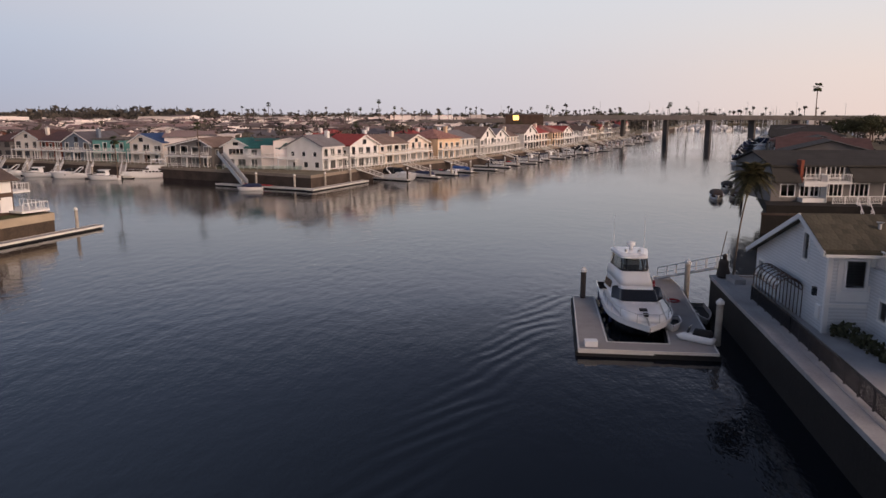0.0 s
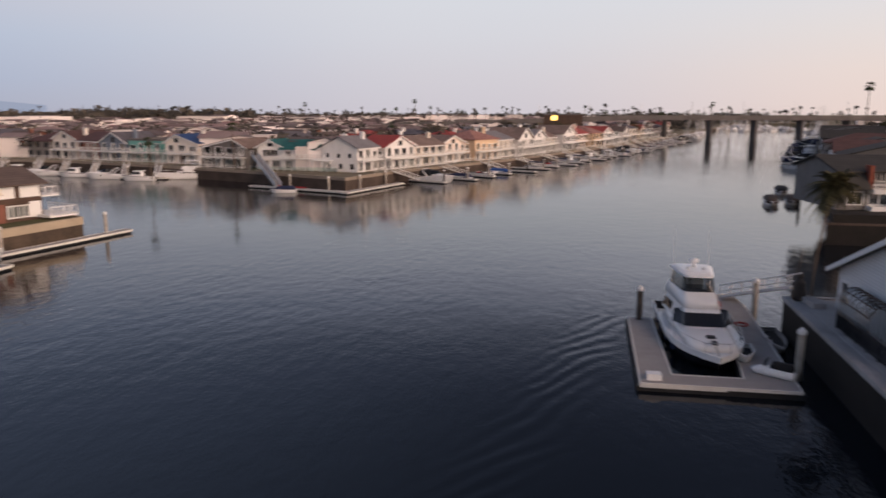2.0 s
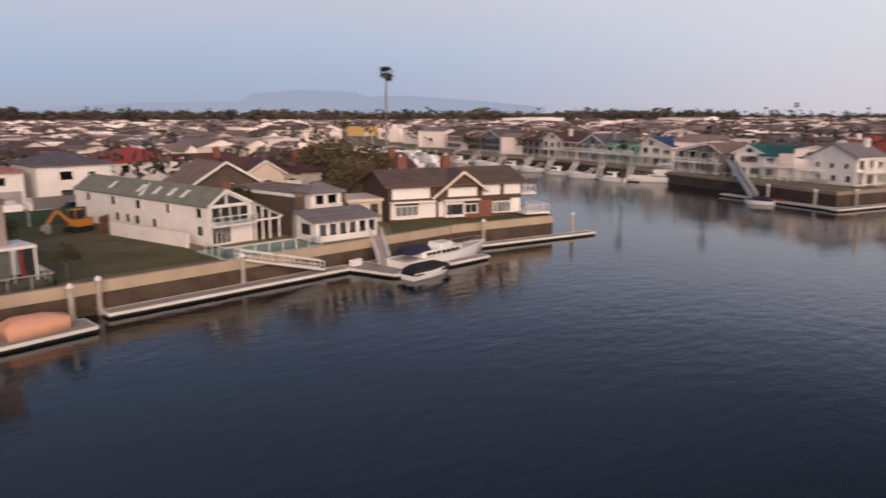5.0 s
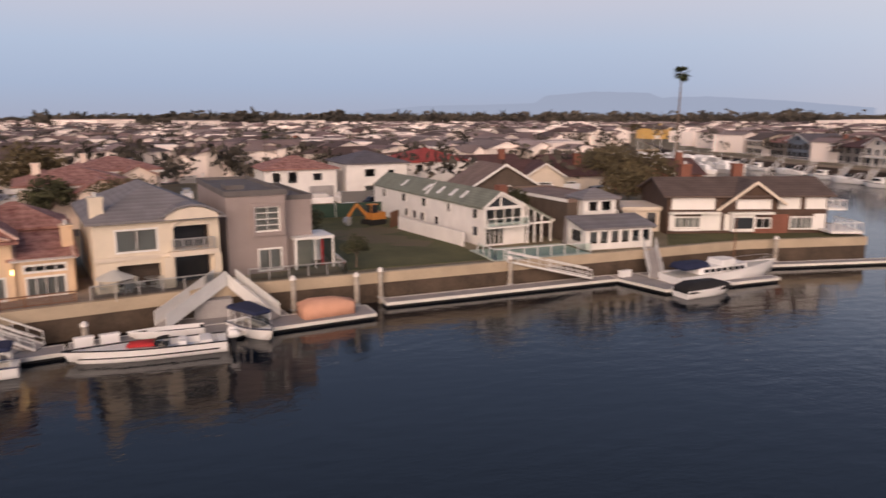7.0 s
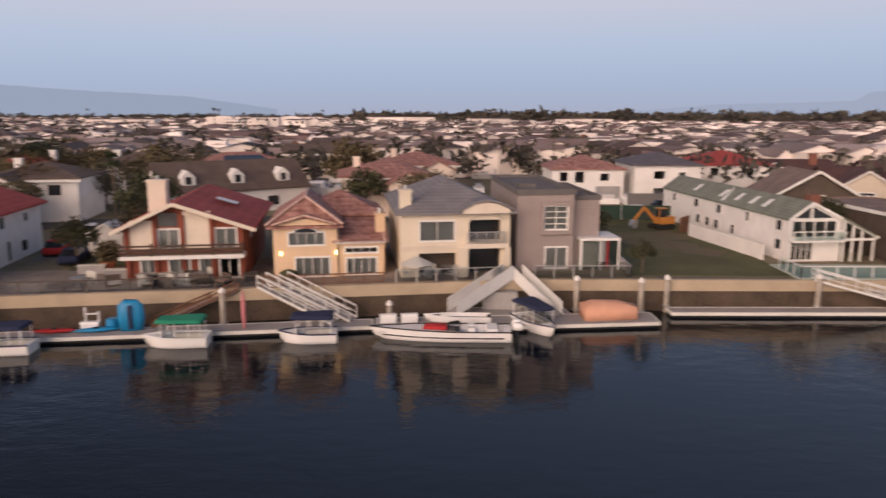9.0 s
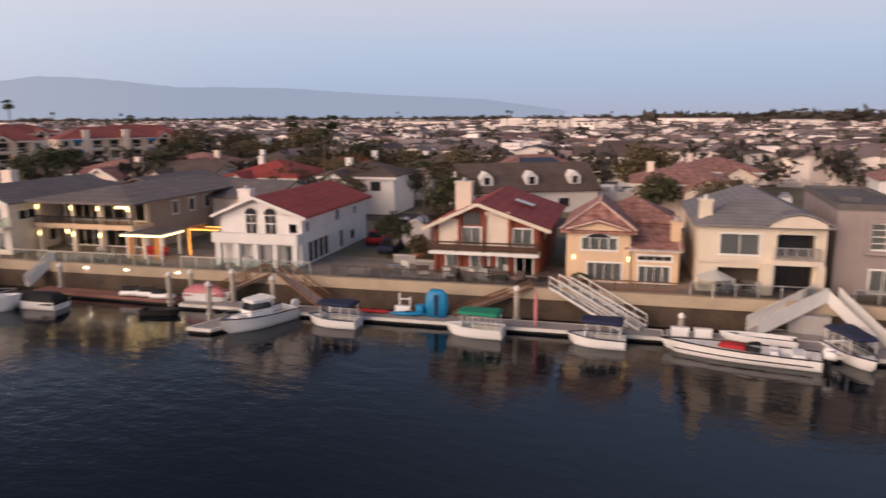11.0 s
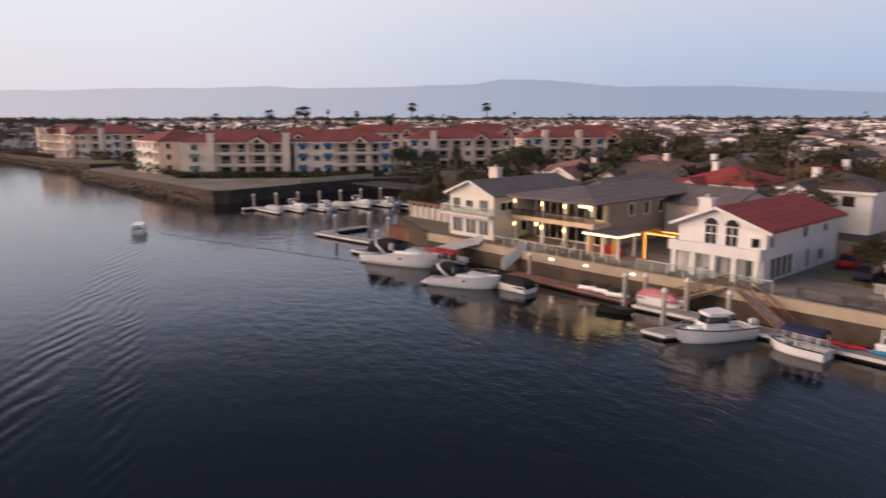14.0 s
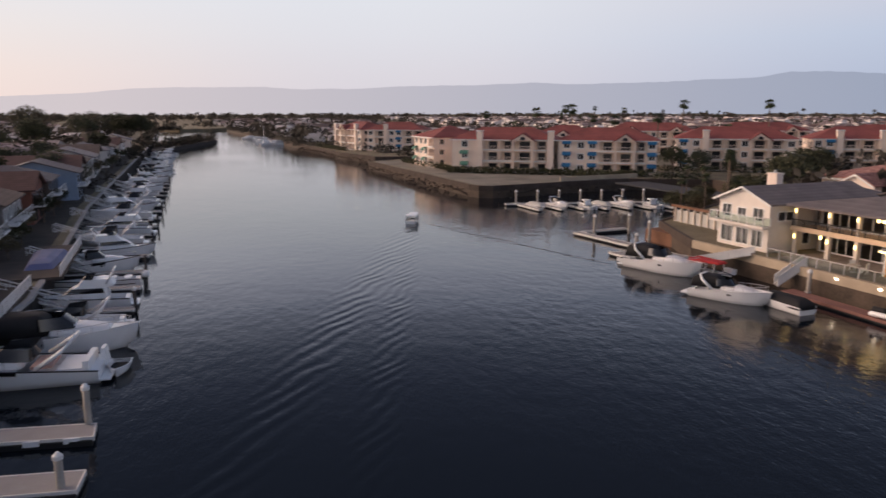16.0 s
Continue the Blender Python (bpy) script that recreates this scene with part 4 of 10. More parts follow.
for k in range(11):
    part("board", MB().box(0.27 * k, 0.27 * k + 0.24, 0, 0.04, 0, 1.85 + 0.03 * (k * 7 % 3)), M["wood"], fb_)
part("rail", MB().box(0, 2.95, 0.04, 0.1, 0.4, 0.52).box(0, 2.95, 0.04, 0.1, 1.4, 1.52), M["wood"], fb_)
fs_ = thing("screen_fence", "dark green windscreen fence at the back of the plot", "fence", pose(14.6, 92.6, 2.55, 0, 0, -4))
part("screen", MB().box(0, 11.0, 0, 0.05, 0.05, 1.5), M["awndark"], fs_)
for k in range(6):
    part("post", MB().tube([(2.2 * k, 0.08, 0), (2.2 * k, 0.08, 1.65)], [0.04, 0.04], 6), M["metal"], fs_)

# pavilion house with sun room
h = home("pavilion_house", "low shingle house with small white lantern tower and white sun room", 39.3, 60.0, -4)
b = block(h, 7.6, 4.0, 2.1, M["trim"], M["r_grey"], "gx", 0.7, 0.35, 0.98, [("f", 0.4 + 1.2 * k, 0.55, 1.0, 1.35, "n") for k in range(6)] + [("r", 0.4, 0.55, 1.4, 1.35), ("r", 2.2, 0.55, 1.4, 1.35), ("l", 0.8, 0.55, 2.4, 1.35)])
b = block(h, 3.8, 3.2, 4.7, M["trim"], M["r_grey"], "hip", 0.75, 0.4, 0.5, [("f", 0.5, 3.2, 1.2, 1.2), ("f", 2.0, 3.2, 1.3, 1.2), ("r", 0.8, 3.2, 1.6, 1.2)], m=pose(1.9, 4.1, 0))
railing(h, [(1.8, 3.95, 2.75), (5.8, 3.95, 2.75)], 0.6, 1.0, M["trim"], 0.2)
b = block(h, 7.0, 14, 4.3, M["shingle"], M["r_brown"], "flat", 0.25, 0, 0.5, [("l", 6, 1.2, 1.0, 1.1)], m=pose(0.6, 5.2, 0, 0, 0, 9))
part("eaves_board", MB().box(-0.15, 0.0, -0.1, 14.1, 4.2, 4.55), M["trim"], h, m=pose(0.6, 5.2, 0, 0, 0, 9))
b = block(h, 9, 9, 4.2, M["shingle"], M["r_brown"], "gy", 2.6, 0.5, 0.5, [("f", 3.5, 3.0, 2.0, 1.2, "d")], m=pose(-3.5, 24, 0))
part("gable_trim", MB().bar((-4.1, 23.4, 4.0), (1.0, 23.4, 7.0), 0.1, 0.25).bar((1.0, 23.4, 7.0), (6.1, 23.4, 4.0), 0.1, 0.25), M["trim"], h)

# long half-timbered house on the point
h = home("half_timbered_house", "long brown half-timbered house with white panels and brick base", 53.2, 65.2, -19.5)
wn = [("f", 0.9, 0.7, 3.0, 1.25, "s", True), ("f", 7.5, 0.6, 2.3, 1.3, "d", True), ("f", 10.2, 0.6, 1.8, 1.2, "d"), ("f", 14.2, 0.5, 2.6, 1.4, "s", True), ("r", 2.0, 0.6, 2.0, 1.4, "d"), ("r", 2.0, 3.0, 2.0, 1.2, "d")]
b = block(h, 18.4, 9.5, 4.4, M["darkwood"], M["r_umber"], "gx", 1.55, 0.6, 0.45, wn)
pn = MB()
for x0, x1 in ((0.5, 5.4), (7.9, 11.9), (12.7, 15.2), (15.8, 18.2)):
    pn.box(x0, x1, -0.07, 0.02, 2.8, 4.2)
part("white_panels", pn, M["trim"], b)
for x0, x1, z0, z1 in ((0.3, 0.85, 0.4, 2.25), (3.95, 6.2, 0.4, 2.25), (6.6, 7.25, 0.4, 2.25), (16.85, 18.2, 0.4, 2.25), (0.85, 3.95, 0.35, 0.62)):
    part("lower_panel", MB().box(x0, x1, -0.06, 0.02, z0, z1), M["trim"], b)
part("skirt_roofs", MB().box(0.2, 6.0, -0.7, 0, 2.35, 2.55).box(7.0, 12.0, -0.9, 0, 2.3, 2.5), M["trim"], b)
part("brick_bases", MB().box(9.9, 12.4, -0.12, 0.02, 0, 0.58).box(12.05, 13.9, -0.12, 0.02, 0, 2.2), M["brick"], b)
part("bay_window", MB().box(7.3, 9.9, -0.55, 0.0, 0.3, 2.2), M["trim"], b)
part("bay_pane", MB().box(7.5, 9.7, -0.58, -0.54, 0.65, 1.9), M["darkwin"], b)
gb = part("gable", MB().sweep([(7.0, 4.0), (12.4, 4.0), (9.7, 5.75)], -0.5, 5), M["darkwood"], b)
part("gable_roof", MB().sweep([(6.1, 3.3), (9.7, 5.9), (13.3, 3.3), (13.3, 3.5), (9.7, 6.1), (6.1, 3.5)], -0.9, 5), M["r_umber"], gb)
part("barge_board", MB().bar((5.4, -0.95, 2.75), (9.7, -0.95, 5.9), 0.1, 0.28).bar((9.7, -0.95, 5.9), (13.2, -0.95, 3.4), 0.1, 0.28), M["cream"], gb)
chimney(h, 4.0, 6.0, 5, 7.6, M["brick"], 1.2, 0.9)
chimney(h, 10.5, 6.5, 5, 7.6, M["brick"], 1.2, 0.9)
dk = part("end_deck", MB().box(17.6, 21.2, -2.6, 3.0, 0.35, 0.6), M["trim"], h, "white deck stepping over the water")
part("upper_deck", MB().box(18.4, 21.0, 0.5, 6.0, 2.55, 2.75), M["trim"], h)
for z, x1, y0, y1 in ((0.6, 21.1, -2.5, 3.0), (2.75, 20.9, 0.6, 5.9)):
    railing(dk, [(17.8, y0, z), (x1, y0, z), (x1, y1, z)], 0.95, 0.75, M["trim"])
part("entry_wing", MB().box(-4.4, -0.1, 2.0, 8, 0, 2.5).box(-4.7, 0.2, 1.6, 8.2, 2.5, 2.9), M["cream"], h)
part("entry_windows", MB().box(-3.6, -2.6, 1.92, 2.0, 0.9, 2.0).box(-1.6, -0.6, 1.92, 2.0, 0.4, 2.2), M["darkwin"], h)

# white house with red roof and arched windows
h = home("white_arched_house", "white stucco villa, red tile roof, two arched windows and colonnade", -47.5, 52.2)
b = block(h, 8.4, 17, 4.8, M["white"], M["r_red"], "gy", 1.6, 0.6, 0.45, [
    ("f", 2.6, 2.95, 1.3, 1.9, "a"), ("f", 4.6, 2.95, 1.3, 1.9, "a"), ("f", 7.0, 3.1, 1.0, 1.0, "n"), ("r", 0.8, 3.1, 0.9, 1.1, "n"), ("r", 8, 3.2, 1.2, 1.2, "n"), ("r", 13, 3.2, 1.2, 1.0, "n"),
    ("f", 1.2, 0.2, 1.2, 1.8, "n", True), ("f", 3.1, 0.2, 1.4, 1.8, "n", True), ("f", 5.0, 0.2, 1.3, 1.8, "n", True), ("f", 6.7, 0.2, 1.1, 1.8, "n", True), ("r", 1.2, 0.1, 5.0, 2.1, "s"), ("r", 9, 0.1, 1.1, 2.0), ("r", 12, 0.5, 1.6, 1.2)])
for x in (2.6, 4.6):
    part("arch_head", MB().sweep([(x + 0.65 + 0.68 * math.cos(a), 4.85 + 0.62 * math.sin(a)) for a in [math.pi * k / 10 for k in range(11)]], -0.04, 0.03), M["darkwin"], b)
    part("arch_trim", MB().tube([(x + 0.65 + 0.72 * math.cos(a), -0.03, 4.85 + 0.66 * math.sin(a)) for a in [math.pi * k / 10 for k in range(11)]], [0.07] * 11, 6), M["trim"], b)
bal = part("balcony", MB().box(-0.3, 8.5, -1.3, 0, 2.25, 2.5).box(-0.3, 8.5, -1.3, -1.1, 2.5, 3.2).box(-0.3, -0.1, -1.1, 0, 2.5, 3.2).box(8.3, 8.5, -1.1, 0, 2.5, 3.2), M["white"], h)
cl = MB()
for x in (0.0, 1.95, 3.9, 5.9, 7.9):
    cl.box(x, x + 0.5, -1.2, -0.7, 0, 2.25)
part("columns", cl, M["white"], bal)
part("barge_board", MB().bar((-0.7, -0.62, 4.6), (3.78, -0.62, 6.5), 0.1, 0.26).bar((3.78, -0.62, 6.5), (9.1, -0.62, 4.6), 0.1, 0.26), M["trim"], h)
chimney(h, 1.1, 3.2, 4, 7.0, M["white"], 1.3, 1.1)

# big house with dark roof, lit galleries and a terrace
h = home("gallery_house", "large house, dark hip roof, lit galleries on two storeys", -70.0, 50.6)
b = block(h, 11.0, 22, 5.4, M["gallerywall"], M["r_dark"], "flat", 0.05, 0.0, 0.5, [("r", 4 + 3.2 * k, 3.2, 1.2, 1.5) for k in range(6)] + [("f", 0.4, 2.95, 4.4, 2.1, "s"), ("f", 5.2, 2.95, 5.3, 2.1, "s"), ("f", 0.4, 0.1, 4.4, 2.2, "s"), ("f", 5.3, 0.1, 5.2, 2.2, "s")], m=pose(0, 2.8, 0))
gal = part("gallery", MB().box(-0.6, 11.4, -0.6, 2.8, 2.5, 2.85).box(-0.6, 11.4, -0.6, -0.45, 2.85, 3.0), M["tan"], h, "upper gallery with tan edge band")
railing(gal, [(-0.5, -0.5, 3.0), (11.3, -0.5, 3.0)], 0.75, 1.4, M["geldark"], 0.16)
cm = MB()
for x in (-0.3, 3.9, 7.2, 10.8):
    cm.box(x, x + 0.42, -0.5, -0.08, 0, 2.5).box(x + 0.05, x + 0.35, -0.45, -0.12, 2.85, 5.3)
part("columns", cm, M["cream"], gal)
part("eaves_slab", MB().box(-0.7, 11.6, -0.8, 2.75, 5.2, 5.32), M["trim"], gal)
part("main_roof", roof_mb("hip", 11.8, 25.6, 5.4, 0.95, 1.1), M["r_taupe"], gal, m=pose(-0.4, -0.6, 0))
for x in (-0.1, 4.1, 7.4, 11.0):
    light_fixture(gal, x, -0.52, 4.7, 0.13)
    light_fixture(gal, x, -0.52, 1.9, 0.13)
part("lamps", MB().box(8.3, 8.5, 1.0, 1.2, 4.5, 4.75).box(8.9, 9.1, 1.0, 1.2, 4.5, 4.75).box(9.5, 9.7, 1.0, 1.2, 4.5, 4.75).box(1.4, 1.55, 1.5, 1.65, 1.6, 2.0).box(2.4, 2.55, 1.5, 1.65, 1.6, 2.0), M["lamp"], h)
block(h, 9, 15, 4.6, M["grey"], M["r_taupe"], "gy", 1.5, 0.5, 0.5, [("r", 3, 2.6, 1.2, 1.3)], m=pose(-5.5, 17, 0))
block(h, 8, 12, 4.4, M["pink"], M["r_taupe"], "gx", 1.4, 0.5, 0.5, [("r", 2, 2.6, 1.2, 1.3), ("r", 6, 2.6, 1.2, 1.3)], m=pose(11.5, 14, 0), name="rear_wing")

# cream house on the corner
h = home("cream_house", "off-white gabled house with glazed balcony and grey roof", -78.0, 45.9)
b = block(h, 7.6, 16, 5.4, M["offwhite"], M["r_taupe"], "gy", 1.45, 0.5, 0.5, [
    ("f", 2.9, 3.5, 1.3, 1.1, "d"), ("f", 0.5, 3.3, 1.5, 1.5, "d", True), ("f", 5.2, 3.3, 1.6, 1.5, "d", True), ("f", 0.5, 0.4, 1.9, 1.9, "d", True), ("f", 2.9, 0.4, 1.9, 1.9, "d", True), ("f", 5.2, 0.4, 1.7, 1.9, "d", True), ("r", 1.2, 3.4, 2.4, 1.1, "d"), ("r", 7, 3.2, 1.4, 1.2), ("r", 5, 0.6, 1.2, 1.4)])
bal = part("balcony", MB().box(-0.4, 7.9, -1.2, 0, 2.7, 2.95), M["offwhite"], h)
railing(bal, [(-0.3, 0, 2.95), (-0.3, -1.1, 2.95), (7.8, -1.1, 2.95), (7.8, 0, 2.95)], 0.95, 1.2, M["trim"], 0, M["glassgreen"])
part("barge_board", MB().bar((-0.55, -0.52, 5.2), (3.8, -0.52, 6.95), 0.1, 0.22).bar((3.8, -0.52, 6.95), (8.15, -0.52, 5.2), 0.1, 0.22), M["trim"], h)
chimney(h, 2.2, 6, 6, 8.3, M["pink"], 1.4, 1.0)
block(h, 12, 10, 4.6, M["pink"], M["r_taupe"], "hip", 1.7, 0.5, 0.5, [], m=pose(-6.5, 14, 0), name="rear_wing")

# long low terrace with posts west of the cream house
t = thing("timber_terrace", "brown timber terrace with pale glazed screen over the water", "terrace", pose(-93.5, 45.2, 0.0, 0, 0, 8))
part("deck", MB().box(0, 15, -0.5, 4.5, 1.3, 1.7).box(0, 15, -0.5, -0.3, -1.5, 1.3), M["wood"], t)
sc = MB()
for k in range(11):
    sc.box(k * 1.35, k * 1.35 + 0.2, 4.2, 4.45, 1.7, 4.6)
part("posts", sc, M["cream"], t)
part("screen_panels", MB().box(0, 13.6, 4.42, 4.47, 1.9, 4.2), M["curtain"], t)
part("beam", MB().box(-0.3, 14.2, 3.9, 4.3, 4.6, 4.9), M["wood"], t)

# ---- terrace fences and garden furniture of the north bank ----


def fence_line(name, label, u0, u1, v, h=1.0, glass=None, material=None, pickets=0.0, step=1.6):
    (x0, y0), (x1, y1) = along(u0, v), along(u1, v)
    f = thing(name, label, "fence", Matrix.Translation((x0, y0, 2.62)), "terrace fences")
    railing(f, [(0, 0, 0), (x1 - x0, y1 - y0, 0)], h, step, material or M["metal"], pickets, glass)


fence_line("terrace_fence", "low glass terrace fence with metal posts", -75, -58, 0.1, 1.0, M["glassgreen"])
fence_line("terrace_fence", "low glass terrace fence with metal posts", -56, -43, 0.1, 1.1, M["glassgreen"])
fence_line("terrace_fence", "grey glass terrace fence with posts", -41, -22, 0.2, 0.9, M["glass"], M["shingle"])
fence_line("terrace_fence", "brown low terrace wall fence", -21.5, -12, 0.3, 0.8, None, M["wood"], 0.16)
fence_line("terrace_fence", "clear glass terrace fence on white base rail", -11, -1.2, 0.2, 1.0, M["glass"], M["metal"])
f = thing("terrace_fence", "grey glass terrace fence with posts", "fence", Matrix.Translation((6.5, 58.0, 2.62)), "terrace fences")
railing(f, [(0, 0, 0), (8, 0.2, 0), (8, 4, 0)], 1.0, 1.5, M["metal"], 0, M["glass"])
f = thing("terrace_fence", "green glass fence round the white house's deck", "fence", Matrix.Translation((28.6, 58.3, 2.62)), "terrace fences")
railing(f, [(0, 4, 0), (0, 0, 0), (10.3, 0.1, 0)], 1.0, 1.5, M["alum"], 0, M["glassgreen"])
solo("deck_platform", MB().box(28.4, 38.6, 57.9, 63.8, 2.45, 2.66), mat("green_deck_boards", (0.46, 0.52, 0.44), 0.8, 0.15), "pale green deck in front of the white house", "deck")
f = thing("plot_fence", "dark green screen fence behind the empty plot", "fence", Matrix.Translation((14.5, 92, 2.5)), "terrace fences")
part("screen", MB().box(0, 13.5, -0.05, 0.05, 0.1, 1.9), mat("dark_green_screen", (0.03, 0.06, 0.045), 0.9), f)
part("posts", MB().box(-0.1, 0.05, -0.1, 0.1, 0, 2).box(6.7, 6.85, -0.1, 0.1, 0, 2).box(13.4, 13.55, -0.1, 0.1, 0, 2), M["metal"], f)


def patio_table(x, y):
    t = thing("patio_table", "round grey patio table with chairs pushed close", "table", pose(x, y, 2.56, 0, 0, (x * 37) % 90), "terrace furniture")
    part("tabletop", MB().tube([(0, 0, 0.7), (0, 0, 0.75)], [0.6, 0.6], 14), M["metal"], t)
    part("pedestal", MB().tube([(0, 0, 0), (0, 0, 0.05), (0, 0, 0.1), (0, 0, 0.7)], [0.3, 0.3, 0.05, 0.05], 8), M["metal"], t)


def patio_chair(x, y, a):
    c = thing("patio_chair", "pale garden chair on the terrace", "chair", pose(x, y, 2.56, 0, 0, a), "terrace furniture")
    part("seat", MB().box(-0.28, 0.28, -0.28, 0.28, 0.38, 0.48), M["curtain"], c)
    part("backrest", MB().box(-0.28, 0.28, 0.22, 0.3, 0.48, 1.0), M["curtain"], c)
    for sx in (-0.24, 0.2):
        for sy in (-0.26, 0.2):
            part("leg", MB().box(sx, sx + 0.05, sy, sy + 0.05, 0, 0.38), M["alum"], c)


rs = random.Random(4)
for u in (-66, -50, -36, -32, -28, -26, -9, -6):
    x, y = along(u + rs.uniform(-1, 1), 2.2 + rs.uniform(0, 0.8))
    patio_table(x, y)
    for k in range(3):
        a = rs.uniform(0, 6.28)
        patio_chair(x + 1.0 * math.cos(a), y + 1.0 * math.sin(a), math.degrees(a) - 90)

# lit pergola with orange curtains on the gallery house's terrace
px_, py_ = along(-64.2, 3.2)
pg = thing("pergola", "lit pergola with orange curtains and red sofa", "pergola", pose(px_, py_, 2.56, 0, 0, ROT))
part("roof_slab", MB().box(-0.2, 4.1, -0.2, 3.2, 2.36, 2.5), M["r_dark"], pg)
part("rim", MB().box(-0.35, 4.25, -0.35, -0.2, 2.3, 2.52).box(4.1, 4.25, -0.2, 3.35, 2.3, 2.52).box(-0.35, -0.2, -0.2, 3.35, 2.3, 2.52), M["trim"], pg)
part("edge_light", MB().box(-0.3, 4.2, -0.4, -0.36, 2.3, 2.36).box(4.26, 4.3, -0.3, 3.3, 2.3, 2.36), M["lamp"], pg)
po = MB()
for x in (0, 1.9, 3.8):
    for y in (0, 3.0):
        po.box(x, x + 0.2, y, y + 0.2, 0, 2.3)
part("posts", po, M["trim"], pg)
part("curtains", MB().box(0.25, 0.7, -0.05, 0.05, 0, 2.3).box(1.6, 1.85, 0.2, 0.3, 0, 2.3).box(3.2, 3.7, -0.05, 0.05, 0, 2.3), M["yellow"], pg, "orange outdoor curtain")
part("sofa", MB().box(0.7, 3.2, 1.2, 2.0, 0, 0.45).box(0.7, 3.2, 1.9, 2.2, 0.45, 0.9), M["red"], pg)
part("strip_light", MB().box(0.2, 3.9, 1.4, 1.5, 2.2, 2.28), M["lamp"], pg)
x, y = along(-58.5, 5.0)
lm = thing("pergola", "orange-lit open frame pergola beside the villa", "pergola", pose(x, y, 2.56, 0, 0, ROT))
part("frame", MB().box(0, 0.25, 0, 0.25, 0, 2.9).box(0, 3.8, 0, 0.2, 2.75, 3.0).box(0, 0.25, 0, 3, 2.75, 3.0).box(3.6, 3.8, 0, 3, 2.75, 3.0), M["yellow"], lm)
part("strip_light", MB().box(0.3, 3.6, -0.06, -0.02, 2.8, 2.86).box(-0.06, -0.02, 0.0, 3.0, 2.8, 2.86).box(0.26, 0.3, -0.03, 0.0, 0.2, 2.7).box(0.3, 3.6, 2.95, 3.0, 2.62, 2.68), M["amberlamp"], lm)
for u in (-66, -61.5, -56):
    x, y = along(u, -0.5)
    solo("wall_lamp", MB().box(x - 0.14, x + 0.14, y - 0.06, y + 0.06, 2.2, 2.32), M["lampw"], "small lit lamp on the sea wall", "lamp", group="wall lamps")

# excavator on the empty plot
ex = thing("excavator", "small orange-yellow excavator parked on the empty plot", "excavator", pose(24.4, 84.6, 2.55, 0, 0, 200))
for y in (-0.9, 0.5):
    tr = part("track", MB().sweep([(-1.3, 0.15), (-1.1, 0.0), (1.1, 0.0), (1.3, 0.15), (1.35, 0.4), (1.1, 0.62), (-1.1, 0.62), (-1.35, 0.4)], y, y + 0.4), M["rubber"], ex)
part("body", MB().box(-1.3, 0.7, -0.8, 0.8, 0.65, 1.5), M["yellow"], ex)
cb = part("cab", MB().box(-0.1, 0.9, 0.0, 0.8, 1.5, 2.5), M["darkwin"], ex)
part("cab_frame", MB().box(-0.15, 0.95, -0.05, 0.85, 2.5, 2.6).box(-0.15, -0.05, -0.02, 0.08, 1.5, 2.5).box(0.87, 0.95, 0.75, 0.85, 1.5, 2.5), M["yellow"], cb)
am = part("boom", MB().bar((0.7, -0.3, 1.0), (2.3, -0.3, 2.6), 0.25, 0.35).bar((2.3, -0.3, 2.6), (3.6, -0.3, 1.2), 0.2, 0.28), M["yellow"], ex)
part("bucket", MB().sweep([(3.3, 1.2), (3.9, 1.2), (4.1, 0.6), (3.8, 0.15), (3.4, 0.3)], -0.65, 0.05), M["metal"], am)
# garden sheds in the court
s = thing("garden_shed", "small white playhouse shed with dark door", "shed", pose(*along(-39.5, 16), 2.5, 0, 0, ROT))
block(s, 3.2, 3.0, 2.0, M["trim"], M["trim"], "gy", 0.9, 0.25, 0.5, [("f", 0.4, 0.8, 0.7, 0.7, "d"), ("f", 1.9, 0.8, 0.8, 0.7, "d")])

# the court beside the villa: lawn patch, potted shrub, low walls and garden things
sheet("lawn_court", [(-33.6, 59.6), (-29.6, 62.6), (-35.5, 76.5), (-41.0, 74.0)], 2.575, M["lawn"], "small green lawn beside the court", "lawn")
pp = thing("potted_shrub", "bushy shrub in a large orange clay pot", "plant", pose(-30.2, 59.8, 2.56), "terrace plants")
part("pot", MB().tube([(0, 0, 0), (0, 0, 0.1), (0, 0, 0.7), (0, 0, 0.8)], [0.38, 0.42, 0.6, 0.64], 12), mat("orange_clay", (0.50, 0.19, 0.09), 0.8, 0.2), pp)
sb = MB()
for _ in range(260):
    d_ = Vector((rs.gauss(0, 1), rs.gauss(0, 1), rs.gauss(0, 1))).normalized() * rs.uniform(0.5, 1.15)
    p_ = Vector((d_.x, d_.y, 1.7 + d_.z * 0.8))
    a_ = Vector((rs.gauss(0, 1), rs.gauss(0, 1), rs.gauss(0, 1))).normalized() * 0.22
    b_ = a_.orthogonal().normalized() * 0.12
    sb.quad(p_ - a_, p_ + b_, p_ + a_, p_ - b_)
part("foliage", sb, M["olive"], pp)
for u, v, w, d_, hh in ((-34.6, 4.6, 3.6, 0.5, 0.75), (-31.0, 3.2, 2.6, 0.5, 0.6), (-37.5, 7.0, 2.2, 0.4, 0.7)):
    x, y = along(u, v)
    gw = thing("garden_wall", "low pale block garden wall on the terrace", "wall", pose(x, y, 2.56, 0, 0, ROT), "terrace walls")
    part("blockwork", MB().box(0, w, 0, d_, 0, hh), M["greywall"], gw)
    part("coping", MB().box(-0.06, w + 0.06, -0.06, d_ + 0.06, hh, hh + 0.08), M["curtain"], gw)
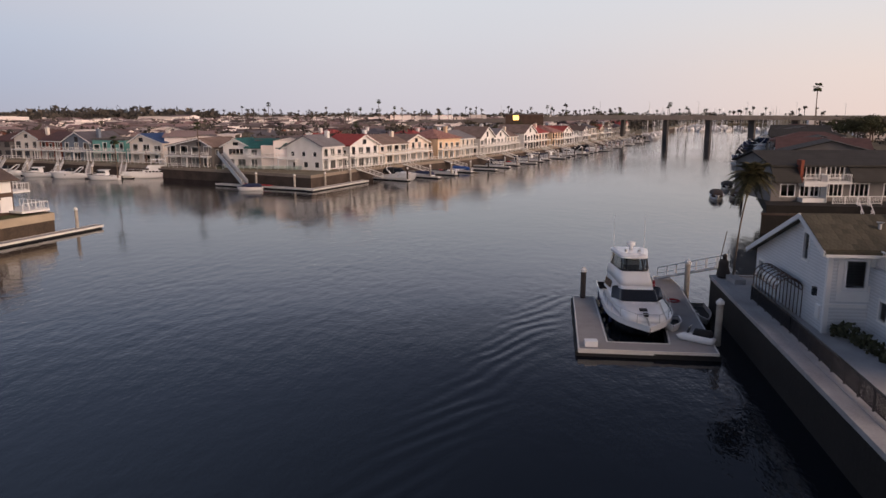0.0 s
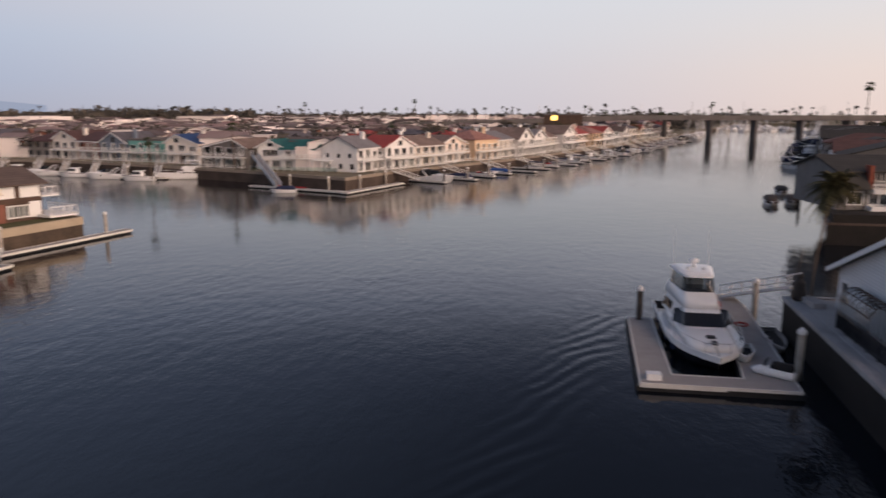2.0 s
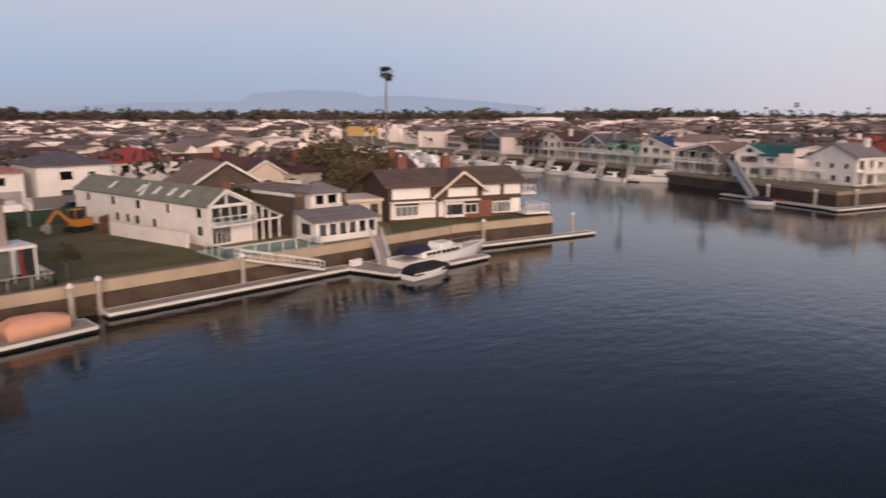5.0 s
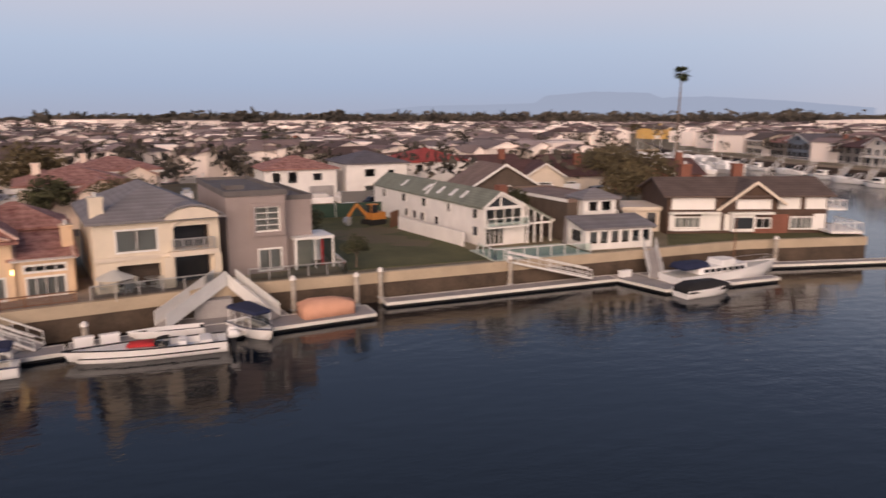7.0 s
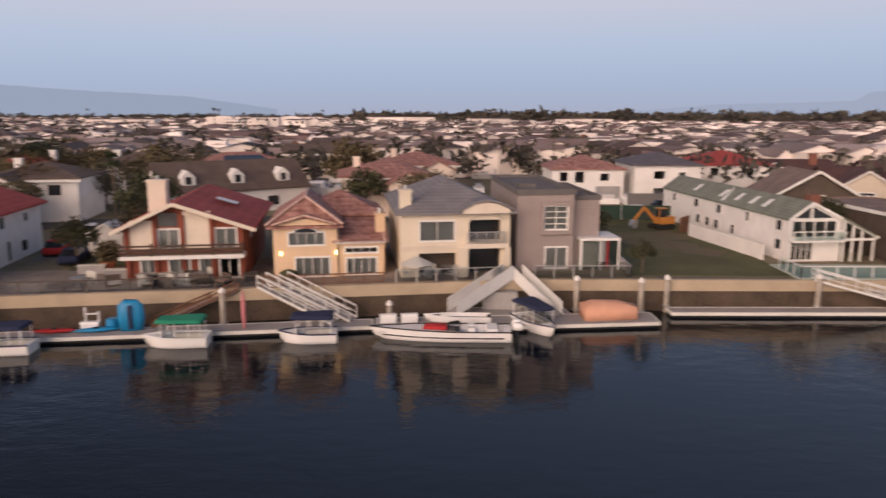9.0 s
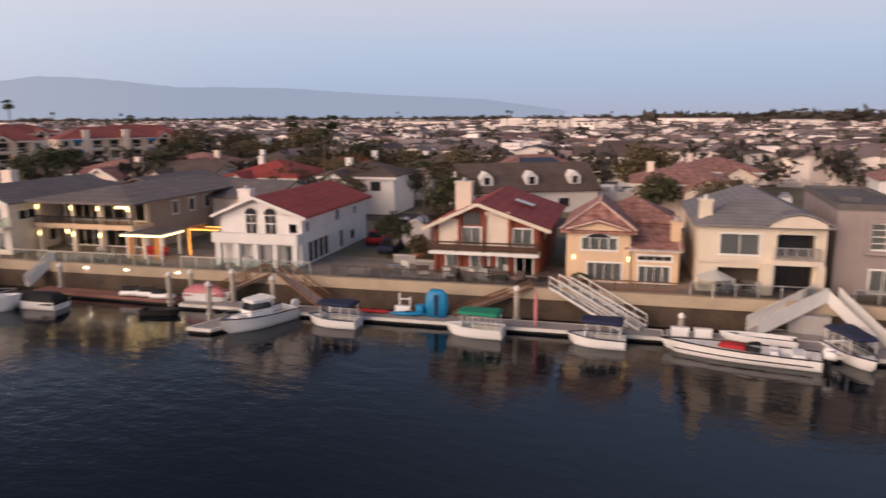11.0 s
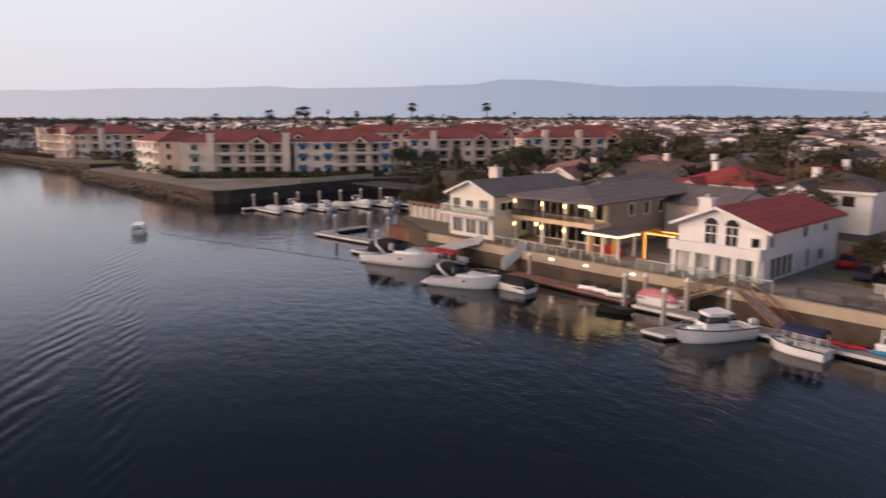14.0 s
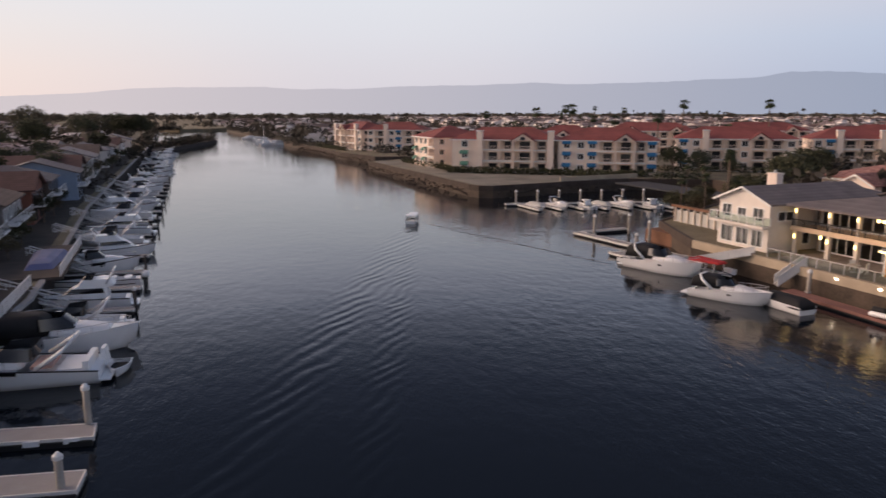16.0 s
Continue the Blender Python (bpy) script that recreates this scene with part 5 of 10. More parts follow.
for u in (-33.2, -30.4, -27.4, -24.8, -22.9, -29.0, -26.2):
    x, y = along(u, 1.0 + rs.uniform(0, 2.2))
    lo_ = thing("lounge_seat", "low cushioned garden seat on the terrace", "seat", pose(x, y, 2.56, 0, 0, rs.uniform(0, 360)), "terrace furniture")
    part("base", MB().box(-0.55, 0.55, -0.4, 0.4, 0, 0.22), M["shingle"], lo_)
    part("cushion", MB().box(-0.52, 0.52, -0.38, 0.38, 0.22, 0.4), M["curtain"] if u < -26 else M["pinkish"], lo_)
    part("backrest", MB().box(-0.55, 0.55, 0.3, 0.45, 0.22, 0.85), M["shingle"], lo_)

# ---- boats: bow to +x, waterline at z = 0, stern at x = 0 ----


def hull(parent, L, B, D, material, flare=1.0, sharp=2.6, stripe=None, deck=None, well=None, name="hull", stern=0.0):
    """A lofted hull with chine, sheer and transom, and a deck set below the sheer; well: (from, to) share left open as a cockpit."""
    n, mb, dk = 18, MB(), MB()
    rows = []
    for i in range(n + 1):
        s = i / n
        b = B / 2 * (0.92 + 0.16 * s - 0.10 * s * s) * (1 - max(0, (s - 0.38) / 0.62) ** sharp)
        b = max(b, 0.015)
        top = D * (1 + 0.30 * s * s * flare - stern * (1 - s) ** 2)
        kz = -0.25 + 0.25 * max(0, (s - 0.75) / 0.25) ** 2 + (0.35 * D if s > 0.97 else 0)
        x = L * s + 0.12 * L * 0.5 * s ** 4
        xk = L * s
        rows.append([(xk, 0, kz), (xk, b * 0.80, kz + 0.2), (xk + (x - xk) * 0.3, b * (0.97 - 0.10 * s), D * 0.30), (x, b, top)])
    k = len(rows[0])
    for side in (1, -1):
        o = len(mb.v)
        for r in rows:
            mb.v += [(x, y * side, z) for x, y, z in r]
        for i in range(n):
            for j in range(k - 1):
                q = (o + i * k + j, o + (i + 1) * k + j, o + (i + 1) * k + j + 1, o + i * k + j + 1)
                mb.f.append(q if side < 0 else q[::-1])
    r = rows[0]
    mb.quad(*[(x, -y, z) for x, y, z in r], *[(x, y, z) for x, y, z in r[:0:-1]])
    h = part(name, mb, material, parent, smooth=True)
    for i in range(n):
        s = (i + 0.5) / n
        zdrop = 0.55 * D if well and well[0] < s < well[1] else 0.06
        a, c = rows[i][-1], rows[i + 1][-1]
        e = 0.9 if zdrop > 0.1 else 0.97
        dk.quad((a[0], -a[1] * e, a[2] - zdrop), (c[0], -c[1] * e, c[2] - zdrop), (c[0], c[1] * e, c[2] - zdrop), (a[0], a[1] * e, a[2] - zdrop))
    part("deck", dk, deck or M["gel"], h)
    rub = MB()
    for side in (1, -1):
        rub.tube([(x[-1][0], side * (x[-1][1] + 0.01), x[-1][2]) for x in rows], [0.05] * (n + 1), 5)
    part("rub_rail", rub, stripe or material, h)
    return h, rows


def loft(sections, close=True):
    """Joins rings of equal length, given as lists of points."""
    mb, n = MB(), len(sections[0])
    for s in sections:
        mb.v += s
    for i in range(len(sections) - 1):
        for j in range(n):
            mb.f.append((i * n + j, i * n + (j + 1) % n, (i + 1) * n + (j + 1) % n, (i + 1) * n + j))
    if close:
        mb.f.append(tuple(range(n))[::-1])
        mb.f.append(tuple((len(sections) - 1) * n + j for j in range(n)))
    return mb


def ring(x0, x1, b, z, r=0.25, lean=0.0):
    """A rounded plan outline at height z between x0 and x1, half as wide as b at the front end."""
    pts = []
    for cx, cy, a0 in ((x1 - r, b * 0.72 - r, 0), (x0 + r, b - r, 90), (x0 + r, -b + r, 180), (x1 - r, -b * 0.72 + r, 270)):
        for k in range(4):
            a = radians(a0 + 30 * k)
            pts.append((cx + r * math.cos(a) + lean, cy + r * math.sin(a), z))
    return pts


def rails(parent, rows, s0, s1, h=0.6):
    sel = [r[-1] for i, r in enumerate(rows) if s0 <= i / (len(rows) - 1) <= s1]
    mb = MB()
    path = [(x, y * 0.93, z + h) for x, y, z in sel] + [(x, -y * 0.93, z + h) for x, y, z in sel[::-1]]
    mb.tube(path, [0.025] * len(path), 5)
    for x, y, z in sel[::2]:
        for s in (1, -1):
            mb.tube([(x, s * y * 0.93, z), (x, s * y * 0.93, z + h)], [0.02, 0.02], 4)
    part("bow_rail", mb, M["metal"], parent)


def outboard(parent, x, y, z):
    o = part("outboard_engine", loft([ring(x - 0.75, x - 0.1, 0.24, z + 0.35, 0.1), ring(x - 0.8, x - 0.05, 0.26, z + 0.6, 0.12), ring(x - 0.7, x - 0.15, 0.2, z + 0.85, 0.1)]), M["gel"], parent, smooth=True)
    part("leg", MB().box(x - 0.5, x - 0.25, y - 0.08, y + 0.08, z - 0.5, z + 0.4), M["geldark"], o)
    o.location.y = y
    return o


def launch(label, canopy, x, y, a, L=5.4, cover=False):
    """An electric harbour launch with a flat fringed canopy."""
    t = thing("canopy_launch", label, "boat", pose(x, y, 0, 0, 0, a) @ pose(-L / 2, 0, 0), "moored boats")
    h_, rows = hull(t, L, 2.0, 0.72, M["gel"], 0.6, 2.4, M["navy"] if canopy != M["green"] else M["gel"], well=(0.12, 0.72))
    if cover:
        part("cover", loft([ring(0.15, L * 0.86, 0.95, 0.75, 0.3), ring(0.3, L * 0.8, 0.75, 1.15, 0.3), ring(0.8, L * 0.6, 0.3, 1.35, 0.2)]), canopy, t, smooth=True)
        return t
    part("canopy", loft([ring(0.25, L * 0.82, 1.0, 1.78, 0.2), ring(0.2, L * 0.83, 1.03, 1.88, 0.22), ring(0.35, L * 0.8, 0.9, 2.02, 0.25)]), canopy, t)
    ps = MB()
    for px in (0.4, L * 0.28, L * 0.5, L * 0.72):
        for s in (0.86, -0.86):
            ps.bar((px, s, 0.65), (px, s, 1.8), 0.05)
    part("posts", ps, M["gel"], t)
    part("windscreen", MB().quad((L * 0.73, -0.75, 0.8), (L * 0.73, 0.75, 0.8), (L * 0.70, 0.7, 1.75), (L * 0.70, -0.7, 1.75)), M["glass"], t)
    part("seats", MB().box(0.3, L * 0.6, -0.85, -0.45, 0.35, 0.68).box(0.3, L * 0.6, 0.45, 0.85, 0.35, 0.68), M["curtain"], t)
    return t


def cruiser(label, x, y, a, L=8.0, B=2.8, canvas=None, arch=True, dark=False, z=0.0):
    """An express cruiser: raked windscreen, radar arch and a canvas over the cockpit."""
    t = thing("express_cruiser", label, "boat", pose(x, y, z, 0, 0, a) @ pose(-L / 2, 0, 0), "moored boats")
    D = L * (0.15 if L < 10 else 0.125)
    h_, rows = hull(t, L, B, D, M["gel"], 1.0, 2.8, M["geldark"] if dark else M["gel"], well=(0.05, 0.45), stern=0.3)
    if dark:
        for sd in (1, -1):
            part("side_window", MB().bar((L * 0.44, sd * B * 0.497, D * 0.86), (L * 0.62, sd * B * 0.455, D * 0.95), 0.03, 0.24), M["smoke"], h_)
    b = B / 2
    part("cabin", loft([ring(L * 0.42, L * 0.90, b * 0.80, D * 1.02, 0.3), ring(L * 0.44, L * 0.82, b * 0.70, D * 1.30, 0.3), ring(L * 0.46, L * 0.66, b * 0.55, D * 1.48, 0.25)]), M["gel"], t, smooth=True)
    part("windscreen", loft([ring(L * 0.36, L * 0.63, b * 0.82, D * 1.35, 0.3), ring(L * 0.36, L * 0.53, b * 0.72, D * 1.95, 0.25)], False), M["smoke"], t, smooth=True)
    if arch:
        part("radar_arch", MB().tube([(L * 0.34, b * 0.92, D), (L * 0.20, b * 0.88, D * 1.75), (L * 0.15, b * 0.6, D * 2.1), (L * 0.15, -b * 0.6, D * 2.1), (L * 0.20, -b * 0.88, D * 1.75), (L * 0.34, -b * 0.92, D)], [0.17, 0.14, 0.12, 0.12, 0.14, 0.17], 8), M["gel"], t, smooth=True)
    if canvas:
        part("cockpit_canvas", loft([ring(L * 0.03, L * 0.45, b * 0.88, D * 1.05, 0.25), ring(L * 0.06, L * 0.42, b * 0.8, D * 1.85, 0.25), ring(L * 0.12, L * 0.36, b * 0.6, D * 2.1, 0.2)]), canvas, t, smooth=True)
    part("swim_platform", MB().box(-0.7, 0.02, -b * 0.85, b * 0.85, 0.22, 0.34), M["gel"], t)
    part("portholes", MB().bar((L * 0.55, b * 0.93, D * 0.72), (L * 0.70, b * 0.78, D * 0.8), 0.03, 0.16).bar((L * 0.55, -b * 0.93, D * 0.72), (L * 0.70, -b * 0.78, D * 0.8), 0.03, 0.16), M["smoke"], h_)
    rails(t, rows, 0.5, 0.98, 0.5)
    return t


def speedboat(label, x, y, a, L=9.6):
    t = thing("speedboat", label, "boat", pose(x, y, 0, 0, 0, a) @ pose(-L / 2, 0, 0), "moored boats")
    h_, rows = hull(t, L, 2.3, 0.8, M["gel"], 0.5, 2.0, M["geldark"], well=(0.06, 0.40))
    part("stripe", MB().tube([(r[2][0], r[2][1] + 0.015, r[2][2] + 0.1) for r in rows[1:-1]], [0.05] * (len(rows) - 2), 5), M["geldark"], h_)
    part("windscreen", loft([ring(L * 0.38, L * 0.52, 0.9, 0.82, 0.3), ring(L * 0.38, L * 0.46, 0.75, 1.15, 0.2)], False), M["smoke"], t, smooth=True)
    part("red_cover", loft([ring(L * 0.46, L * 0.66, 0.7, 0.85, 0.25), ring(L * 0.48, L * 0.64, 0.5, 1.05, 0.2)]), M["red"], t, "red canvas over the bow seats", smooth=True)
    part("seats", MB().box(L * 0.1, L * 0.18, -0.8, 0.8, 0.4, 0.95).box(L * 0.27, L * 0.32, -0.7, -0.1, 0.4, 1.0).box(L * 0.27, L * 0.32, 0.1, 0.7, 0.4, 1.0), M["gel"], t)
    for yy in (-0.45, 0.45):
        outboard(t, -0.05, yy, 0.5)
    return t


def pilothouse(label, x, y, a, L=7.0):
    t = thing("pilothouse_boat", label, "boat", pose(x, y, 0, 0, 0, a) @ pose(-L / 2, 0, 0), "moored boats")
    h_, rows = hull(t, L, 2.6, 0.95, M["gel"], 0.9, 2.6, M["geldark"], well=(0.05, 0.35))
    part("house", loft([ring(L * 0.38, L * 0.72, 0.95, 0.95, 0.2), ring(L * 0.38, L * 0.70, 0.93, 1.5, 0.2), ring(L * 0.40, L * 0.64, 0.86, 2.15, 0.2)]), M["gel"], t, smooth=False)
    part("window_band", loft([ring(L * 0.39, L * 0.70, 0.95, 1.5, 0.2), ring(L * 0.41, L * 0.655, 0.9, 2.0, 0.2)], False), M["smoke"], t)
    part("roof", loft([ring(L * 0.33, L * 0.68, 1.0, 2.15, 0.2), ring(L * 0.34, L * 0.67, 0.97, 2.27, 0.2)]), M["gel"], t)
    part("bow_locker", MB().box(L * 0.72, L * 0.86, -0.4, 0.4, 0.95, 1.2), M["gel"], t)
    rails(t, rows, 0.55, 0.98, 0.4)
    outboard(t, -0.02, 0, 0.5)
    return t


def trawler(label, x, y, a, L=13.0):
    """A classic double-ended white cruiser with low cabin and blue canvas."""
    t = thing("classic_cruiser", label, "boat", pose(x, y, 0, 0, 0, a) @ pose(-L / 2, 0, 0), "moored boats")
    h_, rows = hull(t, L, 3.2, 1.15, M["gel"], 1.1, 2.0, M["gel"], deck=M["curtain"])
    part("cabin", loft([ring(L * 0.20, L * 0.72, 1.15, 1.15, 0.3), ring(L * 0.21, L * 0.70, 1.08, 1.75, 0.3)]), M["gel"], t)
    part("wheelhouse", loft([ring(L * 0.42, L * 0.60, 1.05, 1.75, 0.2), ring(L * 0.43, L * 0.585, 0.98, 2.25, 0.2)]), M["gel"], t)
    ws = MB()
    for k in range(7):
        for s in (1.13, -1.13):
            ws.box(L * 0.25 + k * 0.75, L * 0.25 + k * 0.75 + 0.5, s - 0.04, s + 0.04, 1.3, 1.6)
    part("windows", ws, M["smoke"], t)
    part("blue_canvas", loft([ring(L * 0.06, L * 0.34, 1.2, 1.7, 0.3), ring(L * 0.08, L * 0.32, 1.0, 2.15, 0.3), ring(L * 0.12, L * 0.28, 0.5, 2.3, 0.2)]), M["navy"], t, smooth=True)
    part("mast", MB().tube([(L * 0.62, 0, 1.7), (L * 0.62, 0, 6.2)], [0.07, 0.04], 6), M["wood"], t)
    rails(t, rows, 0.5, 0.98, 0.6)
    return t


def flybridge_boat(label, x, y, a, L=9.5):
    """A cabin cruiser with a dark window band, an open flybridge and a canvas top on a frame."""
    B, D = L * 0.33, L * 0.13
    t = thing("flybridge_cruiser", label, "boat", pose(x, y, 0, 0, 0, a) @ pose(-L / 2, 0, 0), "moored boats")
    h_, rows = hull(t, L, B, D, M["gel"], 1.2, 2.7, M["geldark"], well=(0.04, 0.25), stern=0.15)
    b = B / 2
    part("cabin", loft([ring(L * 0.22, L * 0.76, b * 0.82, D * 0.98, 0.25), ring(L * 0.23, L * 0.70, b * 0.78, D + 0.5, 0.25), ring(L * 0.24, L * 0.60, b * 0.72, D + 1.05, 0.25)]), M["gel"], t)
    part("window_band", loft([ring(L * 0.25, L * 0.70, b * 0.80, D + 0.5, 0.2), ring(L * 0.26, L * 0.615, b * 0.745, D + 0.95, 0.2)], False), M["smoke"], t)
    part("flybridge", loft([ring(L * 0.16, L * 0.58, b * 0.78, D + 1.05, 0.3), ring(L * 0.15, L * 0.55, b * 0.78, D + 1.2, 0.3), ring(L * 0.20, L * 0.50, b * 0.68, D + 1.75, 0.3)]), M["gel"], t)
    part("bridge_screen", loft([ring(L * 0.38, L * 0.50, b * 0.66, D + 1.75, 0.2), ring(L * 0.36, L * 0.46, b * 0.6, D + 2.1, 0.2)], False), M["smoke"], t)
    part("radar_arch", MB().tube([(L * 0.24, b * 0.72, D + 1.3), (L * 0.17, b * 0.7, D + 2.3), (L * 0.15, b * 0.5, D + 2.55), (L * 0.15, -b * 0.5, D + 2.55), (L * 0.17, -b * 0.7, D + 2.3), (L * 0.24, -b * 0.72, D + 1.3)], [0.1] * 6, 6), M["gel"], t, smooth=True)
    part("swim_platform", MB().box(-0.7, 0.02, -b * 0.85, b * 0.85, 0.2, 0.32), M["gel"], t)
    rails(t, rows, 0.45, 0.98, 0.55)
    return t


def dinghy(label, material, x, y, a, z=0.0, L=3.2):
    t = thing("dinghy", label, "boat", pose(x, y, z, 0, 0, a) @ pose(-L / 2, 0, 0), "small craft")
    hull(t, L, 1.4, 0.45, material, 0.5, 2.2, material, deck=M["black"], well=(0.08, 0.8))
    return t


def covered_boat(label, material, x, y, a, z=0.0, L=5.5, B=2.1, low=0.5):
    t = thing("covered_boat", label, "boat", pose(x, y, z, 0, 0, a) @ pose(-L / 2, 0, 0), "moored boats")
    hull(t, L, B, 0.7, M["gel"], 0.6, 2.4, M["gel"])
    part("cover", loft([ring(-0.06, L * (0.99 if low > 0.3 else 1.05), B * (0.5 if low > 0.3 else 0.6), low, 0.3), ring(0.0 if low > 0.3 else -0.08, L * (0.94 if low > 0.3 else 1.06), B * (0.46 if low > 0.3 else 0.58), 0.95, 0.35), ring(0.6, L * 0.7, B * 0.25, 1.35, 0.3)]), material, t, smooth=True)
    return t


def jet_ski(x, y, a, z=0.5, seat=None):
    t = thing("jet_ski", "jet ski with dark seat on the dock", "jet ski", pose(x, y, z, 0, 0, a), "small craft")
    part("hull", loft([ring(-1.1, 1.1, 0.4, 0.05, 0.2), ring(-1.15, 1.3, 0.48, 0.3, 0.25), ring(-1.0, 0.9, 0.3, 0.48, 0.2)]), M["gel"], t, smooth=True)
    part("seat", loft([ring(-1.0, 0.3, 0.3, 0.44, 0.15), ring(-0.9, 0.15, 0.2, 0.85, 0.1)]), seat or M["black"], t, smooth=True)
    part("handlebar", MB().bar((0.45, -0.35, 0.95), (0.45, 0.35, 0.95), 0.05).bar((0.6, 0, 0.5), (0.45, 0, 0.95), 0.12), M["geldark"], t)


# ---- docks, piles and gangways ----
def dock(label, poly, z=0.45, top=None, edge=None, joints=True):
    """A floating dock: deck boards in bays, a pale fascia round the edge and dark floats below."""
    cx, cy = sum(p[0] for p in poly) / len(poly), sum(p[1] for p in poly) / len(poly)
    t = thing("floating_dock", label, "dock", Matrix.Translation((cx, cy, 0)), "floating docks")
    p = [(x - cx, y - cy) for x, y in poly]
    part("deck", MB().prism(p, z - 0.12, z), top or M["dock"], t)
    part("float", MB().prism(inset(p + p[:1], 0.18)[:-1], -0.4, z - 0.14), M["rubber"], t)
    fs = MB()
    for (x, y), (x2, y2) in zip(p, p[1:] + p[:1]):
        fs.bar((x, y, z - 0.1), (x2, y2, z - 0.1), 0.09, 0.26)
    part("fascia", fs, edge or M["dockedge"], t)
    return t


def strip(a, b, w):
    """The plan of a dock of width w to the left of the line a-b."""
    a, b = Vector(a), Vector(b)
    d = (b - a).normalized()
    n = Vector((-d.y, d.x)) * w
    return [tuple(a), tuple(b), tuple(b + n), tuple(a + n)]


def pile(x, y, top=3.0, dark=False, cap=True, r=0.21):
    t = thing("mooring_pile", ("dark timber" if dark else "pale concrete") + " mooring pile with white cap", "pile", Matrix.Translation((x, y, 0)), "mooring piles")
    part("shaft", MB().tube([(0, 0, -2.0), (0, 0, top)], [r * 1.05, r], 10), M["darkpile"] if dark else M["pile"], t, smooth=True)
    if cap:
        part("cap", MB().tube([(0, 0, top - 0.12), (0, 0, top + 0.06), (0, 0, top + 0.26)], [r + 0.05, r + 0.05, 0.05], 10), M["cap"], t)
    if y > 20 and x < 100:
        part("hoop", MB().tube([(0, 0, 0.5), (0, 0, 0.62)], [r + 0.1, r + 0.1], 10), M["metal"], t)


def gangway(label, a, b, w=1.1, h=1.0, material=None, solid=False):
    """A ramp from a on the wall down to b on the dock, with trussed rails."""
    a, b = Vector(a), Vector(b)
    t = thing("gangway", label, "gangway", Matrix.Translation(a), "gangways")
    d = b - a
    s = Vector((d.x, d.y, 0)).normalized().cross(Vector((0, 0, 1))) * (w / 2)
    material = material or M["alum"]
    part("walkway", MB().bar((0, 0, 0), d, w, 0.12), M["dock"], t)
    for k in (-1, 1):
        r = MB()
        e = s * k
        up = Vector((0, 0, h))
        r.bar(e + up, e + d + up, 0.08, 0.09).bar(e + Vector((0, 0, 0.08)), e + d + Vector((0, 0, 0.08)), 0.07, 0.16).bar(e + up * 0.5, e + d + up * 0.5, 0.05)
        n = max(2, round(d.length / 1.1))
        for i in range(n + 1):
            r.bar(e + d * (i / n), e + d * (i / n) + up, 0.06)
        part("side_rail", r, material, t)
        if solid:
            part("side_panel", MB().quad(e + Vector((0, 0, 0.1)), e + d + Vector((0, 0, 0.1)), e + d + up * 0.95, e + up * 0.95), material, t)


# north bank docks
dock("long pale floating dock along the wall", strip((-36.2, 46.2), (-6.2, 50.9), 1.9))
dock("wide floating dock platform with pale edge", [(-6.0, 50.9), (3.2, 51.0), (15.5, 52.5), (15.4, 55.2), (-6.2, 53.0)])
dock("wide floating dock platform with pale edge", [(1.0, 53.8), (9.0, 54.6), (8.6, 57.0), (1.0, 56.2)])
dock("long narrow floating dock below the empty plot", strip((17.2, 55.2), (40.4, 55.7), 1.6))
dock("angled floating dock with pale edge", [(40.3, 55.6), (41.7, 50.4), (44.0, 50.4), (43.3, 57.2), (40.3, 57.2)])
dock("finger dock beside the classic cruiser", strip((44.2, 50.4), (55.0, 50.4), 1.2))
dock("long floating dock off the point", strip((43.5, 55.9), (58.0, 55.3), 1.2))
dock("long floating dock off the point", strip((58.2, 55.3), (76.5, 51.4), 1.3))
dock("finger pier beside the pilothouse boat", [(-40.3, 39.4), (-38.2, 39.7), (-36.4, 46.9), (-38.6, 47.2)])
dock("link dock below the villa", strip((-46.0, 44.6), (-38.8, 45.8), 1.8))
dock("faded red dock along the wall", strip((-62.5, 43.2), (-47.0, 45.2), 1.5), top=M["dockred"], edge=M["dockred"])
dock("white outer dock off the corner house", strip((-99.6, 36.4), (-79.3, 42.0), 1.3))
dock("white finger of the outer dock", strip((-100.2, 37.8), (-101.8, 45.3), -1.2), edge=M["dockedge"])
dock("short pale finger dock", [(-84.5, 35.0), (-80.2, 36.0), (-82.0, 40.8), (-84.0, 40.3)])
for x, y, tp in ((9.6, 55.6, 3.1), (14.7, 55.4, 3.0), (17.2, 57.0, 2.9), (29.6, 57.2, 3.0), (-17.5, 51.2, 3.0), (-5.2, 53.2, 1.6), (-38.5, 47.9, 2.7), (-41.2, 43.0, 3.0), (-42.0, 46.9, 3.2), (-46.2, 46.4, 2.9), (-47.0, 44.6, 3.0), (-61.0, 45.0, 2.6), (60.5, 56.4, 3.0), (73.5, 53.0, 2.9), (-97.0, 38.6, 3.1), (-99.0, 45.0, 2.8), (-91.0, 44.0, 3.0), (-83.0, 38.0, 2.8)):
    pile(x, y, tp)
gangway("brown sloping gangway down from the villa terrace", (-40.0, 49.7, 2.6), (-44.5, 46.6, 0.55), 1.2, 1.0, M["wood"])
gangway("brown sloping gangway down from the villa terrace", (-38.8, 49.9, 2.6), (-33.6, 48.4, 0.55), 1.2, 1.0, M["wood"])
gangway("thin timber gangway with brown rail", (-17.0, 53.6, 2.6), (-22.6, 50.3, 0.5), 0.9, 0.5, M["wood"])
gangway("white trussed gangway down to the dock", (-15.2, 53.9, 2.7), (-9.2, 51.6, 0.5), 1.2, 1.0)
gangway("white trussed gangway down to the dock", (-13.6, 54.3, 2.7), (-7.9, 52.3, 0.5), 1.2, 1.0)
